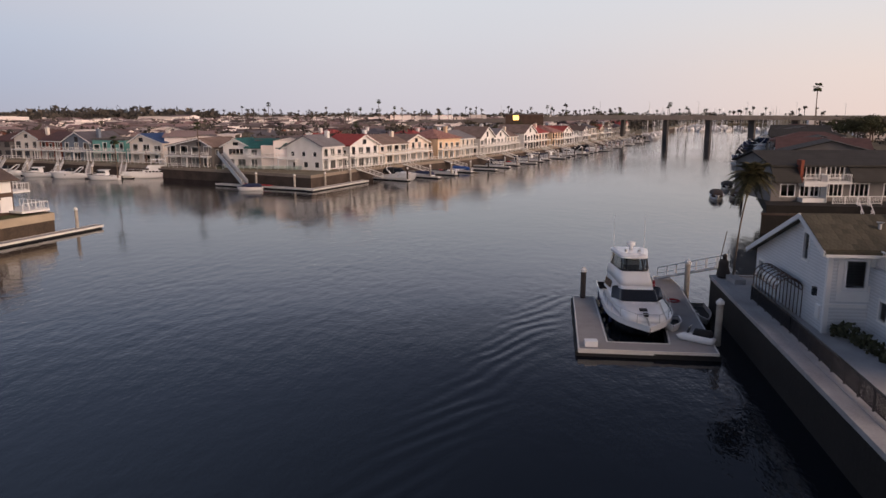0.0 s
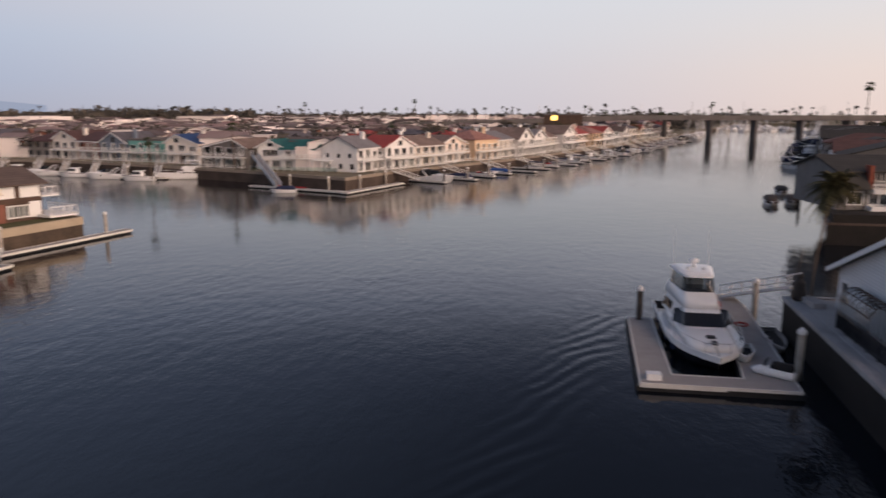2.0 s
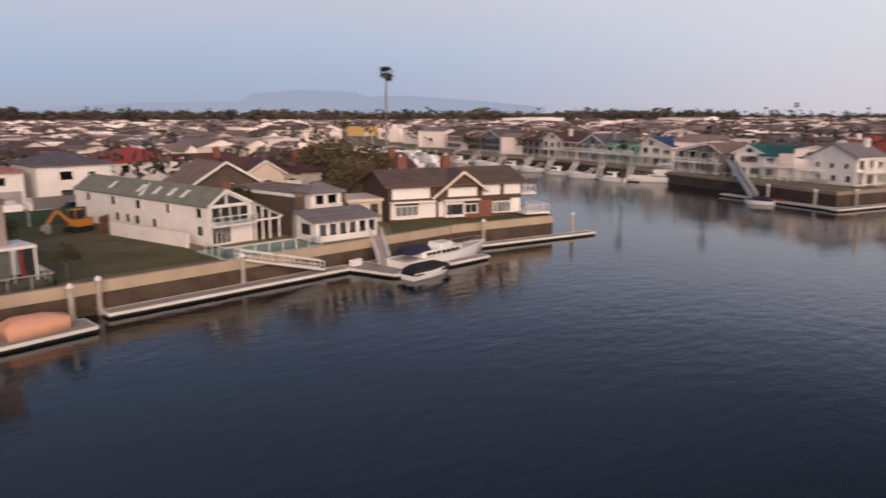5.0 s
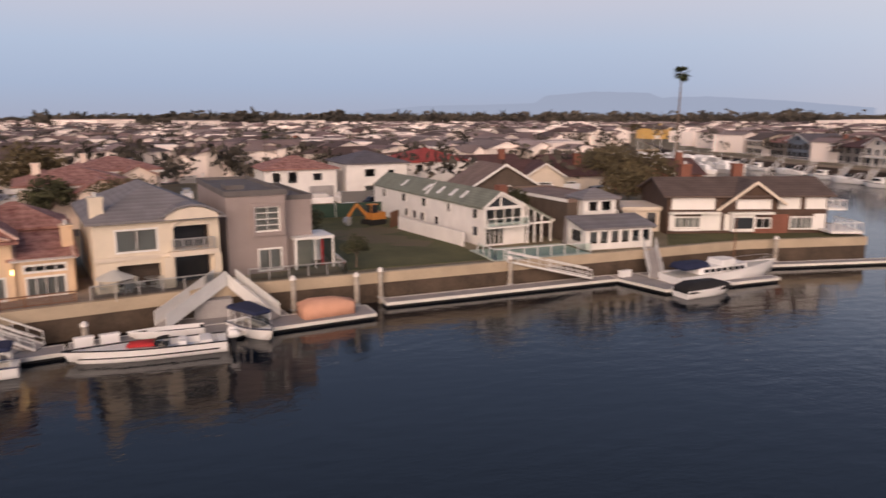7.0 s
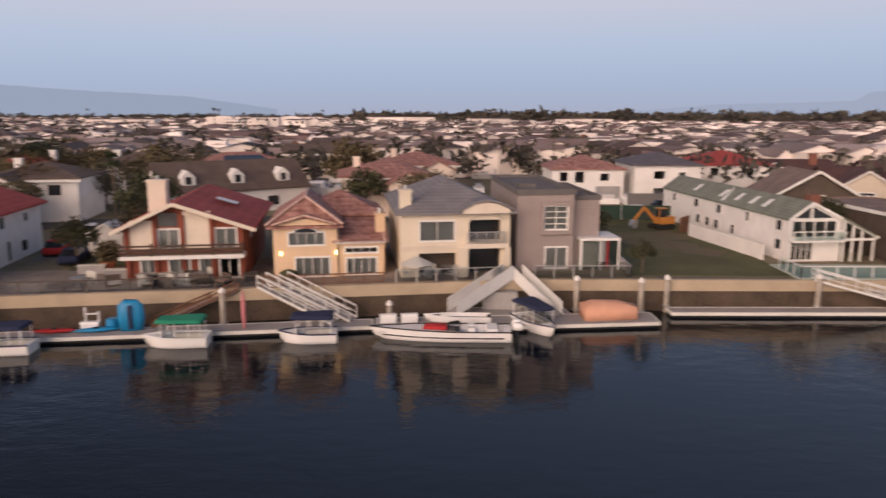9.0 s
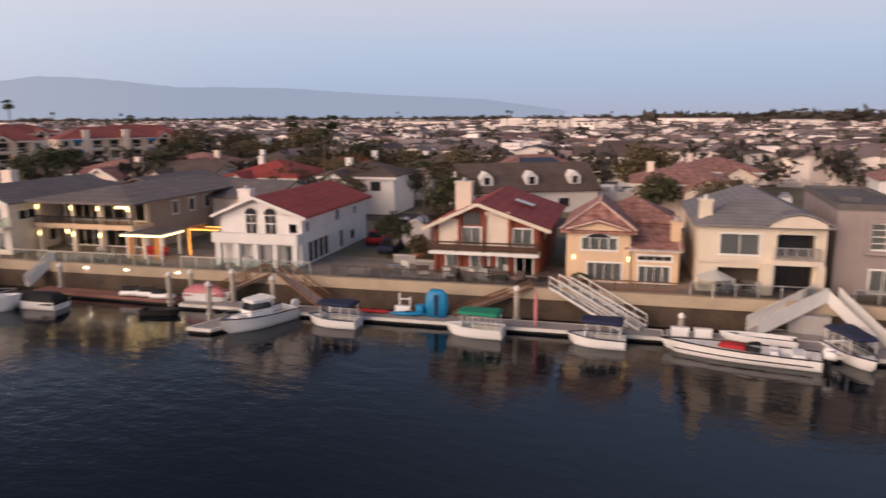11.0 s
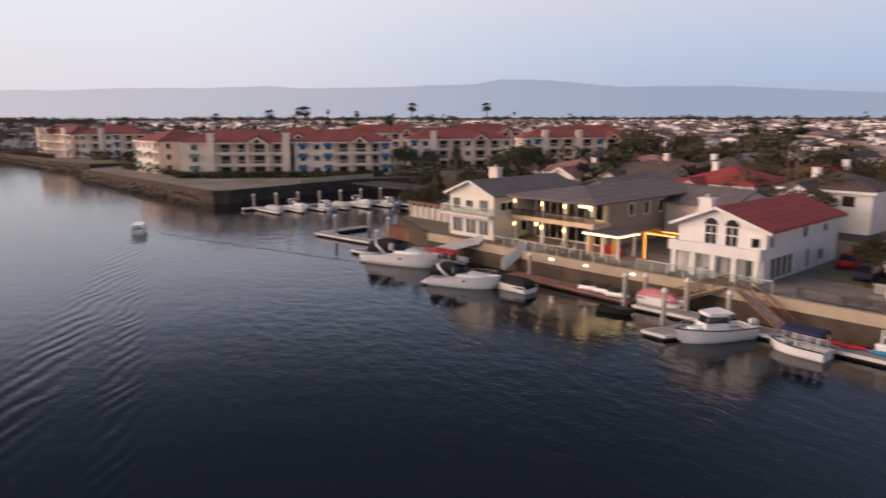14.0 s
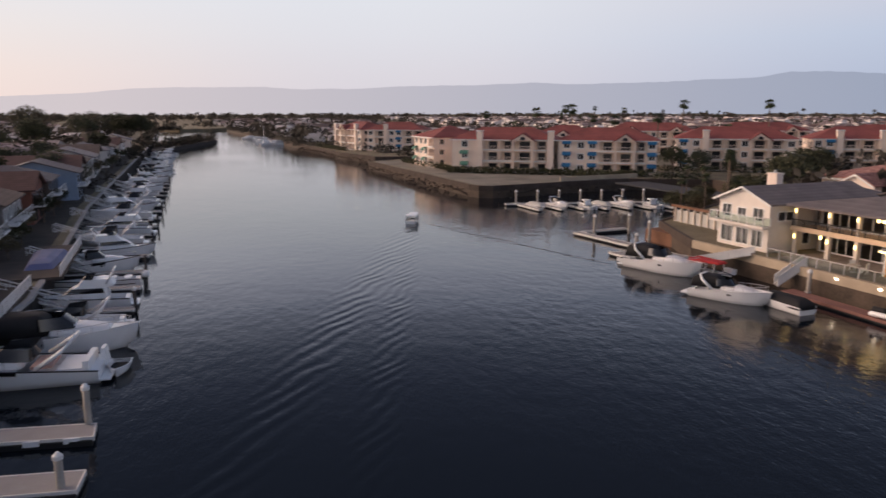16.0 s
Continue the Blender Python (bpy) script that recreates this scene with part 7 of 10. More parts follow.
for i in range(15):
    x = 114 + 17.5 * i
    y = np.interp(x, [110, 194, 284, 589], [-44, -69, -97, -200])
    # wall and roof colours chosen dark to imitate houses lying in shade
    wl_, rf_ = rz.choice(("shingle", "taupe", "siding", "taupe")), rz.choice(("r_olive", "r_maroon", "r_olive", "r_olive", "r_dark"))
    h = thing("waterside_house", "dim house on the near bank with low " + {"r_maroon": "maroon", "r_olive": "olive", "r_dark": "dark"}[rf_] + " roof", "house", pose(x + 14, y - 5, 2.5, 0, 0, 163), "near bank houses")
    block(h, 14.5, rz.uniform(16, 24), rz.choice((3.6, 4.8, 5.0)), M[wl_], M[rf_], rz.choice(("gx", "hip", "gy")), 2.2, 0.6, 0.5, [("f", 1.5 + 4 * k, 1.6, 2.0, 1.4) for k in range(3)] + [("r", 3 + 5 * k, 1.6, 1.6, 1.3) for k in range(3)], far=True)
    for k in range(2 if x > 190 else 0):
        yy = np.interp(x + 8 * k, [110, 194, 284, 589], [-44, -69, -97, -200]) + 5.5
        a = 73 + rz.choice((0, 180))
        q = rz.random()
        if q < 0.45:
            cruiser("white cabin cruiser on the near bank", x + 8 * k, yy, a, rz.uniform(8, 11), 3.2, rz.choice((M["black"], M["navy"])), True)
        elif q < 0.7:
            pilothouse("white fishing boat on the near bank", x + 8 * k, yy, a, 8.0)
        else:
            covered_boat("covered boat on the near bank", rz.choice((M["navy"], M["black"], M["curtain"])), x + 8 * k, yy, a, 0, 7.0, 2.5)
for x, y, a in ((138, -43.5, 165), (121, -37.2, 168), (122.5, -41, 165)):
    covered_boat("covered boat moored off the inlet", M["black"] if x > 130 else M["darkwall"], x, y, a, 0, 7.0, 2.5)
pile(116.5, -40.2, 2.6, True)

# row of boats and docks on the near bank to the west


def south_end(x):
    return -14.2 + (x + 37) * 0.128


dock("grey finger dock with white bumpers", [(-36.1, -14.2), (-36.6, -26), (-38.6, -26), (-38.1, -14.3)])
dock("grey finger dock with white bumpers", [(-42.0, -14.9), (-42.6, -27), (-44.4, -27), (-43.8, -15.2)])
pile(-36.6, -15.0, 2.0, r=0.19)
pile(-43.9, -15.6, 2.6, r=0.19)
for k in range(5):
    solo("bumper", MB().box(-42.02, -41.88, -16.4 - 2 * k, -15.6 - 2 * k, 0.2, 0.5), M["gel"], "white rubber dock bumper strip", "bumper", group="dock bumpers")
rb = random.Random(8)
sp = cruiser("large white sport cruiser with radar arch and black windows", -52.9, -22.4, 272, 11.0, 3.9, None, True, True)
part("cockpit_seat", MB().box(0.6, 2.6, -1.5, 1.5, 0.75, 1.15).box(0.6, 1.0, -1.5, 1.5, 1.15, 1.6), M["gel"], sp)
part("transom_gate", MB().sweep([(-0.2, 0.5), (0.5, 0.5), (0.25, 1.75), (0.0, 1.75)], -1.6, -0.6), M["gel"], sp)
part("cushion", MB().box(2.9, 4.2, -1.2, 1.2, 1.2, 1.4), M["pinkish"], sp)
cruiser("white sport cruiser with black cockpit canvas", -59.2, -21.2, 92, 9.8, 3.2, M["black"], False)
ib = dinghy("round pale inflatable dinghy on the stern", M["gel"], -53.4, -16.0, 0, 0.2, 2.4)
x = -63.5
kinds = 0
while x > -330:
    yb = south_end(x)
    sc = rb.random()
    if x > -200:
        dock("narrow grey finger dock between boats", [(x + 2.6, yb + 0.5), (x + 2.4, yb - 12), (x + 1.2, yb - 12), (x + 1.4, yb + 0.5)])
        if kinds % 2:
            pile(x + 2.0, yb + 0.6, 2.2, True, kinds % 4 == 1, 0.15)
    a = 97 if rb.random() < 0.35 else 277
    L = rb.uniform(7.6, 9.4)
    yb += rb.uniform(-1.6, 0.6)
    k = kinds % 5
    if k in (0, 3):
        cruiser("white cabin cruiser moored at its finger dock", x - 0.8, yb - L / 2 - 0.3, a, L, 3.0, M["black"] if sc < 0.15 else None, sc < 0.8, sc < 0.5)
    elif k in (1, 4):
        flybridge_boat("white flybridge cruiser moored at its finger dock", x - 0.7, yb - L / 2 - 0.2, a, L)
    elif sc < 0.5:
        speedboat("low white speedboat at its dock", x - 0.6, yb - 4.5, a, 8.5)
    else:
        pilothouse("white fishing boat with small pilothouse", x - 0.6, yb - 4.2, a, 8.0)
    kinds += 1
    if kinds % 2 == 0 and x > -180:
        gangway("white trussed gangway down to the dock", (x + 1.8, yb - 10.5, 2.6), (x + 1.8, yb - 4.5, 0.5), 1.0, 1.0)
    x -= rb.uniform(7.6, 9.4)
# darker roof colours stand in for the backlit dimness of this row
for i, (x, d, w, rf_, wl) in enumerate(((-66, 8, 13, "r_umber", "siding"), (-83, 8.5, 12, "r_dark", "shingle"), (-98, 8, 13, "r_umber", "taupe"), (-115, 7.5, 11, "r_maroon", "brick"), (-129, 7, 11, "r_dark", "shingle"), (-143, 5, 9, "r_dark", "bluewall"), (-157, 6, 13, "r_maroon", "taupe"), (-174, 7, 14, "r_umber", "offwhite"), (-191, 7, 14, "r_grey", "white"), (-208, 8, 13, "r_umber", "cream"), (-225, 7, 14, "r_grey", "white"), (-243, 7, 14, "r_umber", "siding"), (-262, 7, 14, "r_maroon", "cream"), (-282, 7, 14, "r_umber", "white"), (-303, 6, 14, "r_grey", "pink"))):
    yw = np.interp(-x, [66, 87, 129, 392], [-25.7, -29.3, -37, -72.4])
    h = thing("waterside_house", "dim two-storey waterside house with " + {"r_umber": "umber", "r_dark": "dark", "r_maroon": "maroon", "r_grey": "grey"}[rf_] + " roof and balcony", "house", pose(x + w / 2, yw - d + 3.2, 2.5, 0, 0, 190), "near bank houses")
    block(h, w, 13, 4.9, M[wl], M[rf_], ("gy", "hip", "gx")[i % 3], 2.0, 0.6, 0.5, [("f", 1.0 + 3.2 * k, 2.9, 2.0, 1.4, "d") for k in range(4)] + [("f", 1.5 + 4.2 * k, 0.3, 2.6, 1.9, "s") for k in range(3)] + [("l", 3, 2.9, 1.6, 1.3), ("l", 8, 2.9, 1.6, 1.3)], far=x < -110)
    if x > -150:
        part("balcony", MB().box(0.3, w - 0.3, -1.5, 0, 2.4, 2.6), M["trim"], h)
        railing(h, [(0.4, -1.4, 2.6), (w - 0.4, -1.4, 2.6)], 0.95, 1.4, M["trim"], 0.0, M["glass"] if i % 2 else None)
sheet("ground_garden_strip", [(-46, -25.6), (-46, -40), (-330, -84), (-330, -65.4), (-129, -38.4), (-87, -30.6), (-66, -27.0)], 2.56, mat("dark_planted_soil", (0.055, 0.048, 0.042), 0.95, 0.4, 0.4), "dark planted garden strip behind the near sea wall", "ground")
bd = thing("terrace_deck", "timber deck over the wall with blue tarpaulin and white rails", "deck", pose(-82, -29.0, 2.45, 0, 0, 9), "near bank decks")
part("platform", MB().box(-9, 9, -6, 2.5, 0, 0.3), M["shingle"], bd)
part("tarpaulin", loft([ring(-4, 5, 1.8, 0.3, 0.3), ring(-3.4, 4.4, 1.4, 0.8, 0.3), ring(-2.5, 3, 0.6, 1.05, 0.2)]), mat("blue_grey_tarpaulin", (0.16, 0.18, 0.33), 0.6, 0.25), bd)
railing(bd, [(-9, 2.4, 0.3), (9, 2.4, 0.3)], 1.0, 1.5, M["trim"], 0.22)
bd = thing("terrace_deck", "dark timber deck over the wall with white picket rail", "deck", pose(-63, -27.2, 2.45, 0, 0, 7), "near bank decks")
part("platform", MB().box(-7, 7, -6, 1.5, 0, 0.3), M["shingle"], bd)
railing(bd, [(-7, 1.4, 0.3), (7, 1.4, 0.3), (7, -5, 0.3)], 1.0, 1.5, M["trim"], 0.22)

# ---- east peninsula: houses along the canal and along the side channel ----
def canal_point(s, v):
    """s metres along the canal from the east corner and v metres inland."""
    line = [(118.6, 42.2), (148, 33.3), (187, 13.6), (283, -23.6), (375, -53), (520, -98)]
    for (x0, y0), (x1, y1) in zip(line, line[1:]):
        ln = math.hypot(x1 - x0, y1 - y0)
        if s <= ln or (x1, y1) == line[-1]:
            ux, uy = (x1 - x0) / ln, (y1 - y0) / ln
            return x0 + ux * s - uy * v, y0 + uy * s + ux * v, math.degrees(math.atan2(uy, ux))
        s -= ln


def row_house(label, x, y, rot, w, d, h, wall, roof, kind, rise, storeys=2, balcony=True, chim=True, peak=0.5, seed=0, far=False):
    q = random.Random(seed)
    t = thing("row_house", label, "house", pose(x, y, 2.5, 0, 0, rot), "peninsula houses")
    wins = []
    n = max(2, int(w / 2.6))
    for k in range(n):
        u = (k + 0.5) * w / n
        ww = q.choice((1.3, 1.7, 2.0))
        wins.append(("f", u - ww / 2, 2.9, ww, q.choice((1.4, 1.7, 1.9)), q.choice("nd")))
        ww = q.choice((1.8, 2.1, 2.2))
        wins.append(("f", u - ww / 2, 0.15, ww, 1.9, q.choice("ds"), q.random() < 0.4))
    for k in range(2 if far else 3):
        wins.append(("r", 1.5 + k * d / 3.2, 2.9, 1.0, 1.1))
        wins.append(("l", 1.0 + k * d / 3.2, 2.9, 1.0, 1.1))
        wins.append(("l", 1.4 + k * d / 3.2, 0.5, 1.2, 1.3))
    block(t, w, d, h, wall, roof, kind, rise, 0.5, peak, wins, far=far)
    if balcony:
        part("balcony", MB().box(0.1, w - 0.1, -1.4, 0, 2.3, 2.55), M["trim"], t)
        railing(t, [(0.2, -1.3, 2.55), (w - 0.2, -1.3, 2.55)], 0.9, 1.6 if not far else 3.0, M["trim"], 0.25 if not far else 0)
        ps = MB()
        for x_ in (0.2, w / 2, w - 0.4):
            ps.box(x_, x_ + 0.2, -1.35, -1.15, 0, 2.3)
        part("posts", ps, M["trim"], t)
    if kind == "gy":
        part("barge_board", MB().bar((-0.5, -0.52, h - 0.25), (w * peak, -0.52, h + rise - 0.02), 0.08, 0.26).bar((w * peak, -0.52, h + rise - 0.02), (w + 0.5, -0.52, h - 0.25), 0.08, 0.26), M["trim"], t)
        part("attic_window", MB().box(w * peak - 0.6, w * peak + 0.6, -0.04, 0.03, h + 0.1, h + rise * 0.55), M["darkwin"], t)
    elif kind == "gx":
        part("eaves_board", MB().box(-0.5, w + 0.5, -0.56, -0.48, h - 0.42, h - 0.18), M["trim"], t)
    fr_ = MB().bar((0.0, -4.2, 1.0), (w, -4.2, 1.0), 0.08, 0.1).bar((0.0, -4.2, 0.55), (w, -4.2, 0.55), 0.05)
    for k in range(int(w / 1.2) + 1):
        fr_.bar((k * 1.2, -4.2, 0.02), (k * 1.2, -4.2, 1.0), 0.07)
    part("terrace_rail", fr_, M["trim"], t)
    if chim:
        chimney(t, w * 0.85, d * 0.35, h * 0.7, h + rise + 0.9, wall)
    return t


ROW = [(22.5, 9, "white", "r_grey", "gx", 2.2, "white house with grey roof and white balconies", 9.2), (31, 11, "white", "r_red", "gy", 2.2, "white gabled house with red tile roof", 8.2), (42.5, 12, "cream", "r_brown", "gx", 2.0, "cream house, brown roof, wide balcony", 10),
       (55, 12, "pink", "r_brown", "gy", 2.0, "pink house with brown gable and balcony", 10.5), (67.5, 12, "tan", "r_terra", "hip", 2.2, "tan house with terracotta roof", 11), (80, 12, "cream", "r_grey", "gx", 2.0, "cream house with grey roof", 11),
       (93, 11, "white", "r_brown", "gy", 3.0, "white house with steep front gable", 10.5), (104.5, 12, "white", "r_grey", "gy", 2.4, "white gabled house with dark roof", 11), (117, 12, "cream", "r_brown", "gx", 2.2, "cream house with brown roof", 11), (130, 12, "white", "r_brown", "gy", 2.6, "white house with brown front gable", 11),
       (144, 13, "pink", "r_red", "gx", 2.4, "large pink house with red tile roof", 12), (158, 13, "tan", "r_terra", "hip", 2.4, "tan villa with terracotta roof", 12), (172, 13, "white", "r_red", "gy", 2.2, "white two-storey house with red roof", 12), (190, 16, "siding", "r_flat", "flat", 0.3, "long grey flat-roofed house at the water", 10)]
for i, (s, w, wl, rf_, kd, rise, lb, d) in enumerate(ROW):
    x, y, a = canal_point(s, (5.0, 3.6, 4.4, 6.2, 4.0)[i % 5])
    row_house(lb, x, y, a, w - 0.6, d, (5.2, 4.9, 5.6, 5.1, 4.7)[(i * 3) % 5], M[wl], M[rf_], kd, rise, seed=i, far=i > 8, chim=i % 2 == 0)
for i in range(9):
    wl, rf_, kd = (("white", "r_umber", "gy"), ("pink", "r_maroon", "gx"), ("offwhite", "r_dark", "hip"), ("cream", "r_red", "gy"), ("siding", "r_umber", "gx"))[i % 5]
    x, y, a = canal_point(208 + 13 * i, 5.0 + (i * 3) % 4)
    row_house("pale two-storey canal house near the bridge", x, y, a, 11.5, 11, 4.6 + 0.4 * (i % 3), M[wl], M[rf_], kd, 2.0, seed=70 + i, far=True, chim=i % 2 == 0)
# teal-roofed corner house with outside stair
h = thing("teal_roofed_house", "white corner house with long teal tile roof and outside stair", "house", pose(145.7, 58.9, 2.5, 0, 0, -93), "peninsula houses")
b = block(h, 13.4, 8.5, 4.7, M["white"], M["r_teal"], "gx", 1.7, 0.6, 0.5, [("f", 0.8 + 2.6 * k, 2.95, 1.5, 1.3, "d") for k in range(5)] + [("f", 0.7 + 2.7 * k, 0.3, 1.6, 1.8, "d", k % 2 == 0) for k in range(5)] + [("r", 3.2, 3.0, 1.8, 1.4, "d"), ("r", 0.8, 0.3, 2.4, 1.8, "s", True), ("r", 5.2, 0.3, 2.4, 1.8, "s")])
part("dormer", MB().sweep([(8.2, 4.5), (10.6, 4.5), (9.4, 5.5)], -0.7, 2.5), M["white"], b)
part("dormer_roof", MB().sweep([(7.8, 4.3), (9.4, 5.6), (11.0, 4.3), (11.0, 4.48), (9.4, 5.8), (7.8, 4.48)], -0.85, 2.6), M["r_teal"], b)
part("balcony", MB().box(0.2, 13.2, -1.3, 0, 2.45, 2.65), M["trim"], b)
railing(b, [(0.3, -1.2, 2.65), (13.1, -1.2, 2.65)], 0.9, 1.4, M["trim"], 0.22)
part("pergola", MB().box(8.0, 12.5, -2.8, -1.3, 2.2, 2.4).box(8.1, 8.3, -2.7, -2.5, 0, 2.2).box(10.2, 10.4, -2.7, -2.5, 0, 2.2).box(12.2, 12.4, -2.7, -2.5, 0, 2.2), M["trim"], h)
b2 = block(h, 6.2, 9, 4.9, M["white"], M["r_teal"], "gy", 1.6, 0.6, 0.5, [("f", 1.3, 2.9, 3.6, 1.5, "s"), ("f", 0.7, 0.4, 2.0, 1.7, "d"), ("f", 3.4, 0.4, 2.0, 1.7, "d", True)], m=pose(-6.3, 0.8, 0))
part("attic_window", MB().box(2.5, 3.7, -0.04, 0.03, 5.1, 5.8), M["darkwin"], b2)
part("barge_board", MB().bar((-0.6, -0.62, 4.7), (3.1, -0.62, 6.5), 0.08, 0.26).bar((3.1, -0.62, 6.5), (6.8, -0.62, 4.7), 0.08, 0.26), M["trim"], b2)
chimney(h, 12.6, 5.5, 4.5, 7.9, M["white"], 1.2, 1.0)
gangway("white outside stair with solid sides down to the dock", (145.0, 65.0, 5.4), (128.6, 53.0, 0.5), 1.3, 1.0, M["trim"], True)
railing(h, [(-6, -3.6, 0), (13.4, -3.6, 0), (13.4, 0, 0)], 1.0, 1.6, M["trim"], 0, M["glassgreen"])
CH = [((150.4, 80.3), (147.5, 67.7), "taupe", "r_brown", "gy", 1.8, 0.72, "taupe house with low brown roof and white gabled bay"), ((161.1, 95.8), (158.9, 85.5), "offwhite", "r_blue", "gy", 2.0, 0.35, "pale house with blue tile roof and big windows"), ((165.3, 108.5), (162.9, 97.6), "teal", "r_flat", "flat", 0.4, 0.5, "teal-faced flat-roofed house with large windows"),
      ((168.0, 118.8), (165.3, 108.5), "blue", "r_dark", "gy", 2.6, 0.5, "blue-grey gabled house with dark roof"), ((171.2, 127.4), (168.0, 118.8), "redwall", "r_maroon", "gx", 2.0, 0.5, "red house with dark roof"), ((174.0, 137.0), (171.2, 127.4), "offwhite", "r_maroon", "gy", 2.0, 0.5, "white house with arched window"),
      ((177, 148), (174, 137.6), "taupe", "r_maroon", "hip", 2.0, 0.5, "taupe house with maroon roof"), ((180, 159.5), (177, 148.6), "brick", "r_umber", "gx", 2.0, 0.5, "brick-red house with brown roof"), ((183, 171), (180, 160), "blue", "r_dark", "gy", 2.0, 0.5, "blue-grey two-storey house with dark roof"), ((186, 183), (183, 172), "taupe", "r_terra", "hip", 2.0, 0.5, "taupe house with terracotta roof"), ((190, 195), (186, 184), "cream", "r_umber", "gx", 2.0, 0.5, "cream house with brown roof")]
for i, ((x, y), (x1, y1), wl, rf_, kd, rise, pk, lb) in enumerate(CH):
    row_house(lb, x, y, math.degrees(math.atan2(y1 - y, x1 - x)), math.hypot(x1 - x, y1 - y) - 0.5, 12, 4.7 + 0.4 * (i % 3), M[wl], M[rf_], kd, rise, seed=40 + i, far=i > 4, chim=i % 2 == 1, peak=pk, balcony=i < 6)

# docks, boats and piles of the peninsula
dock("pale floating dock round the corner", strip((131.0, 60.3), (122.8, 38.4), 1.6))
dock("pale floating dock along the canal side", strip((121.8, 36.8), (142, 30.4), 1.6))
for s in (14, 24):
    x, y, a = canal_point(s, -1.0)
    pile(x, y, 2.8)
pile(125.2, 41.5, 2.9)
pile(128.4, 50.5, 2.9)
launch("small white launch with navy cover", M["navy"], 123.4, 49.8, 102, 4.6, True)
kayak("red kayak lying on the dock", M["red"], 127.8, 48.2, 0.6, 70)
kayak("red kayak lying on the dock", M["red"], 129.2, 53.0, 0.6, 70)
SB = ["cruiser", "launch", "covered", "pilothouse", "speed"]
for i in range(32):
    s = 33 + i * 9.0
    x, y, a = canal_point(s + 3.0, -6.6)
    a += 90 if i % 3 else -90
    x0, y0, _ = canal_point(s, -1.4)
    x1, y1, _ = canal_point(s, -11.0 - (i * 5) % 3)
    dock("floating finger dock with pale edge", strip((x0, y0), (x1, y1), 1.4))
    pile(*canal_point(s + 0.9, -10.4)[:2], 2.8, i % 4 == 0)
    if i % 2 == 0:
        x2, y2, _ = canal_point(s - 5.0, -0.2)
        x3, y3, _ = canal_point(s - 0.4, -4.6)
        gangway("white trussed gangway down to the dock", (x2, y2, 2.6), (x3, y3, 0.5), 1.1, 1.0)
    if i % 7 == 4:
        continue
    k = SB[(i * 2 + i // 3) % 5]
    if k == "cruiser":
        cruiser("white cabin cruiser at the peninsula dock", x, y, a, 8.5, 2.9, M["black"], True)
    elif k == "launch":
        launch("white launch with navy canopy", M["navy"], x, y, a)
    elif k == "covered":
        covered_boat("boat under a blue cover", M["navy"] if i % 3 else M["bluecover"], x, y, a, 0, 6.0, 2.3)
    elif k == "pilothouse":
        pilothouse("white pilothouse boat at the dock", x, y, a)
    else:
        speedboat("low white speedboat at the dock", x, y, a, 7.0)
fy = trawler("white motor cruiser with flybridge canvas", 147.8, 82.6, 117, 12.5)
part("flybridge", loft([ring(4.2, 8.0, 1.25, 2.2, 0.3), ring(4.0, 7.6, 1.25, 2.9, 0.3)]), M["gel"], fy)
part("flybridge_top", loft([ring(3.6, 7.0, 1.2, 4.1, 0.3), ring(3.7, 6.8, 1.1, 4.25, 0.3)]), M["gel"], fy)
part("posts", MB().bar((3.9, 1.0, 2.9), (3.8, 1.0, 4.1), 0.07).bar((3.9, -1.0, 2.9), (3.8, -1.0, 4.1), 0.07).bar((6.8, 1.0, 2.9), (6.6, 1.0, 4.1), 0.07).bar((6.8, -1.0, 2.9), (6.6, -1.0, 4.1), 0.07), M["gel"], fy)
dock("floating dock with pale edge in the side channel", strip((151.8, 78.0), (148.8, 69.8), 1.4))
for i, (x, y) in enumerate(((144.5, 91), (147, 101), (150, 111), (152.5, 121), (157, 132), (161, 146), (164, 160), (169, 174))):
    dock("floating dock with pale edge in the side channel", strip((x - 1.5, y + 6), (x - 0.5, y - 5), 1.5))
    gangway("white trussed gangway down to the dock", (x + 7, y + 1, 2.6), (x + 0.6, y - 2, 0.5), 1.1, 1.0)
    pile(x - 1.4, y + 4, 2.9)
    (cruiser if i % 2 else pilothouse)("white cabin boat in the side channel", x - 3.2, y, 98)

# ---- road bridge ----
br = thing("road_bridge", "long concrete road bridge on slender piers with lamp posts", "bridge")
U, N_ = Vector((-0.127, 0.992, 0)), Vector((0.992, 0.127, 0))
C0 = Vector((391.5, -100.6, 0))


def bp(s, t, z):
    p = C0 + U * s + N_ * t
    return (p.x, p.y, z)


dkp = MB()
for s0, s1, z0, z1 in ((-230, -50, 7.5, 12.7), (-50, 60, 12.7, 12.9), (60, 260, 12.9, 6.0)):
    a, b = [bp(s0, -6, z0), bp(s1, -6, z1), bp(s1, 6, z1), bp(s0, 6, z0)], 1.5
    lo = [(x, y, z - b) for x, y, z in a]
    dkp.quad(*a).quad(*lo[::-1])
    for i in range(4):
        dkp.quad(lo[i], lo[(i + 1) % 4], a[(i + 1) % 4], a[i])
part("deck", dkp, M["bridge"], br)
for t in (-5.8, 5.8):
    part("parapet", MB().bar(bp(-230, t, 8.0), bp(-50, t, 13.1), 0.3, 0.8).bar(bp(-50, t, 13.1), bp(60, t, 13.3), 0.3, 0.8).bar(bp(60, t, 13.3), bp(260, t, 6.4), 0.3, 1.0), M["bridge"], br)
pr = MB()
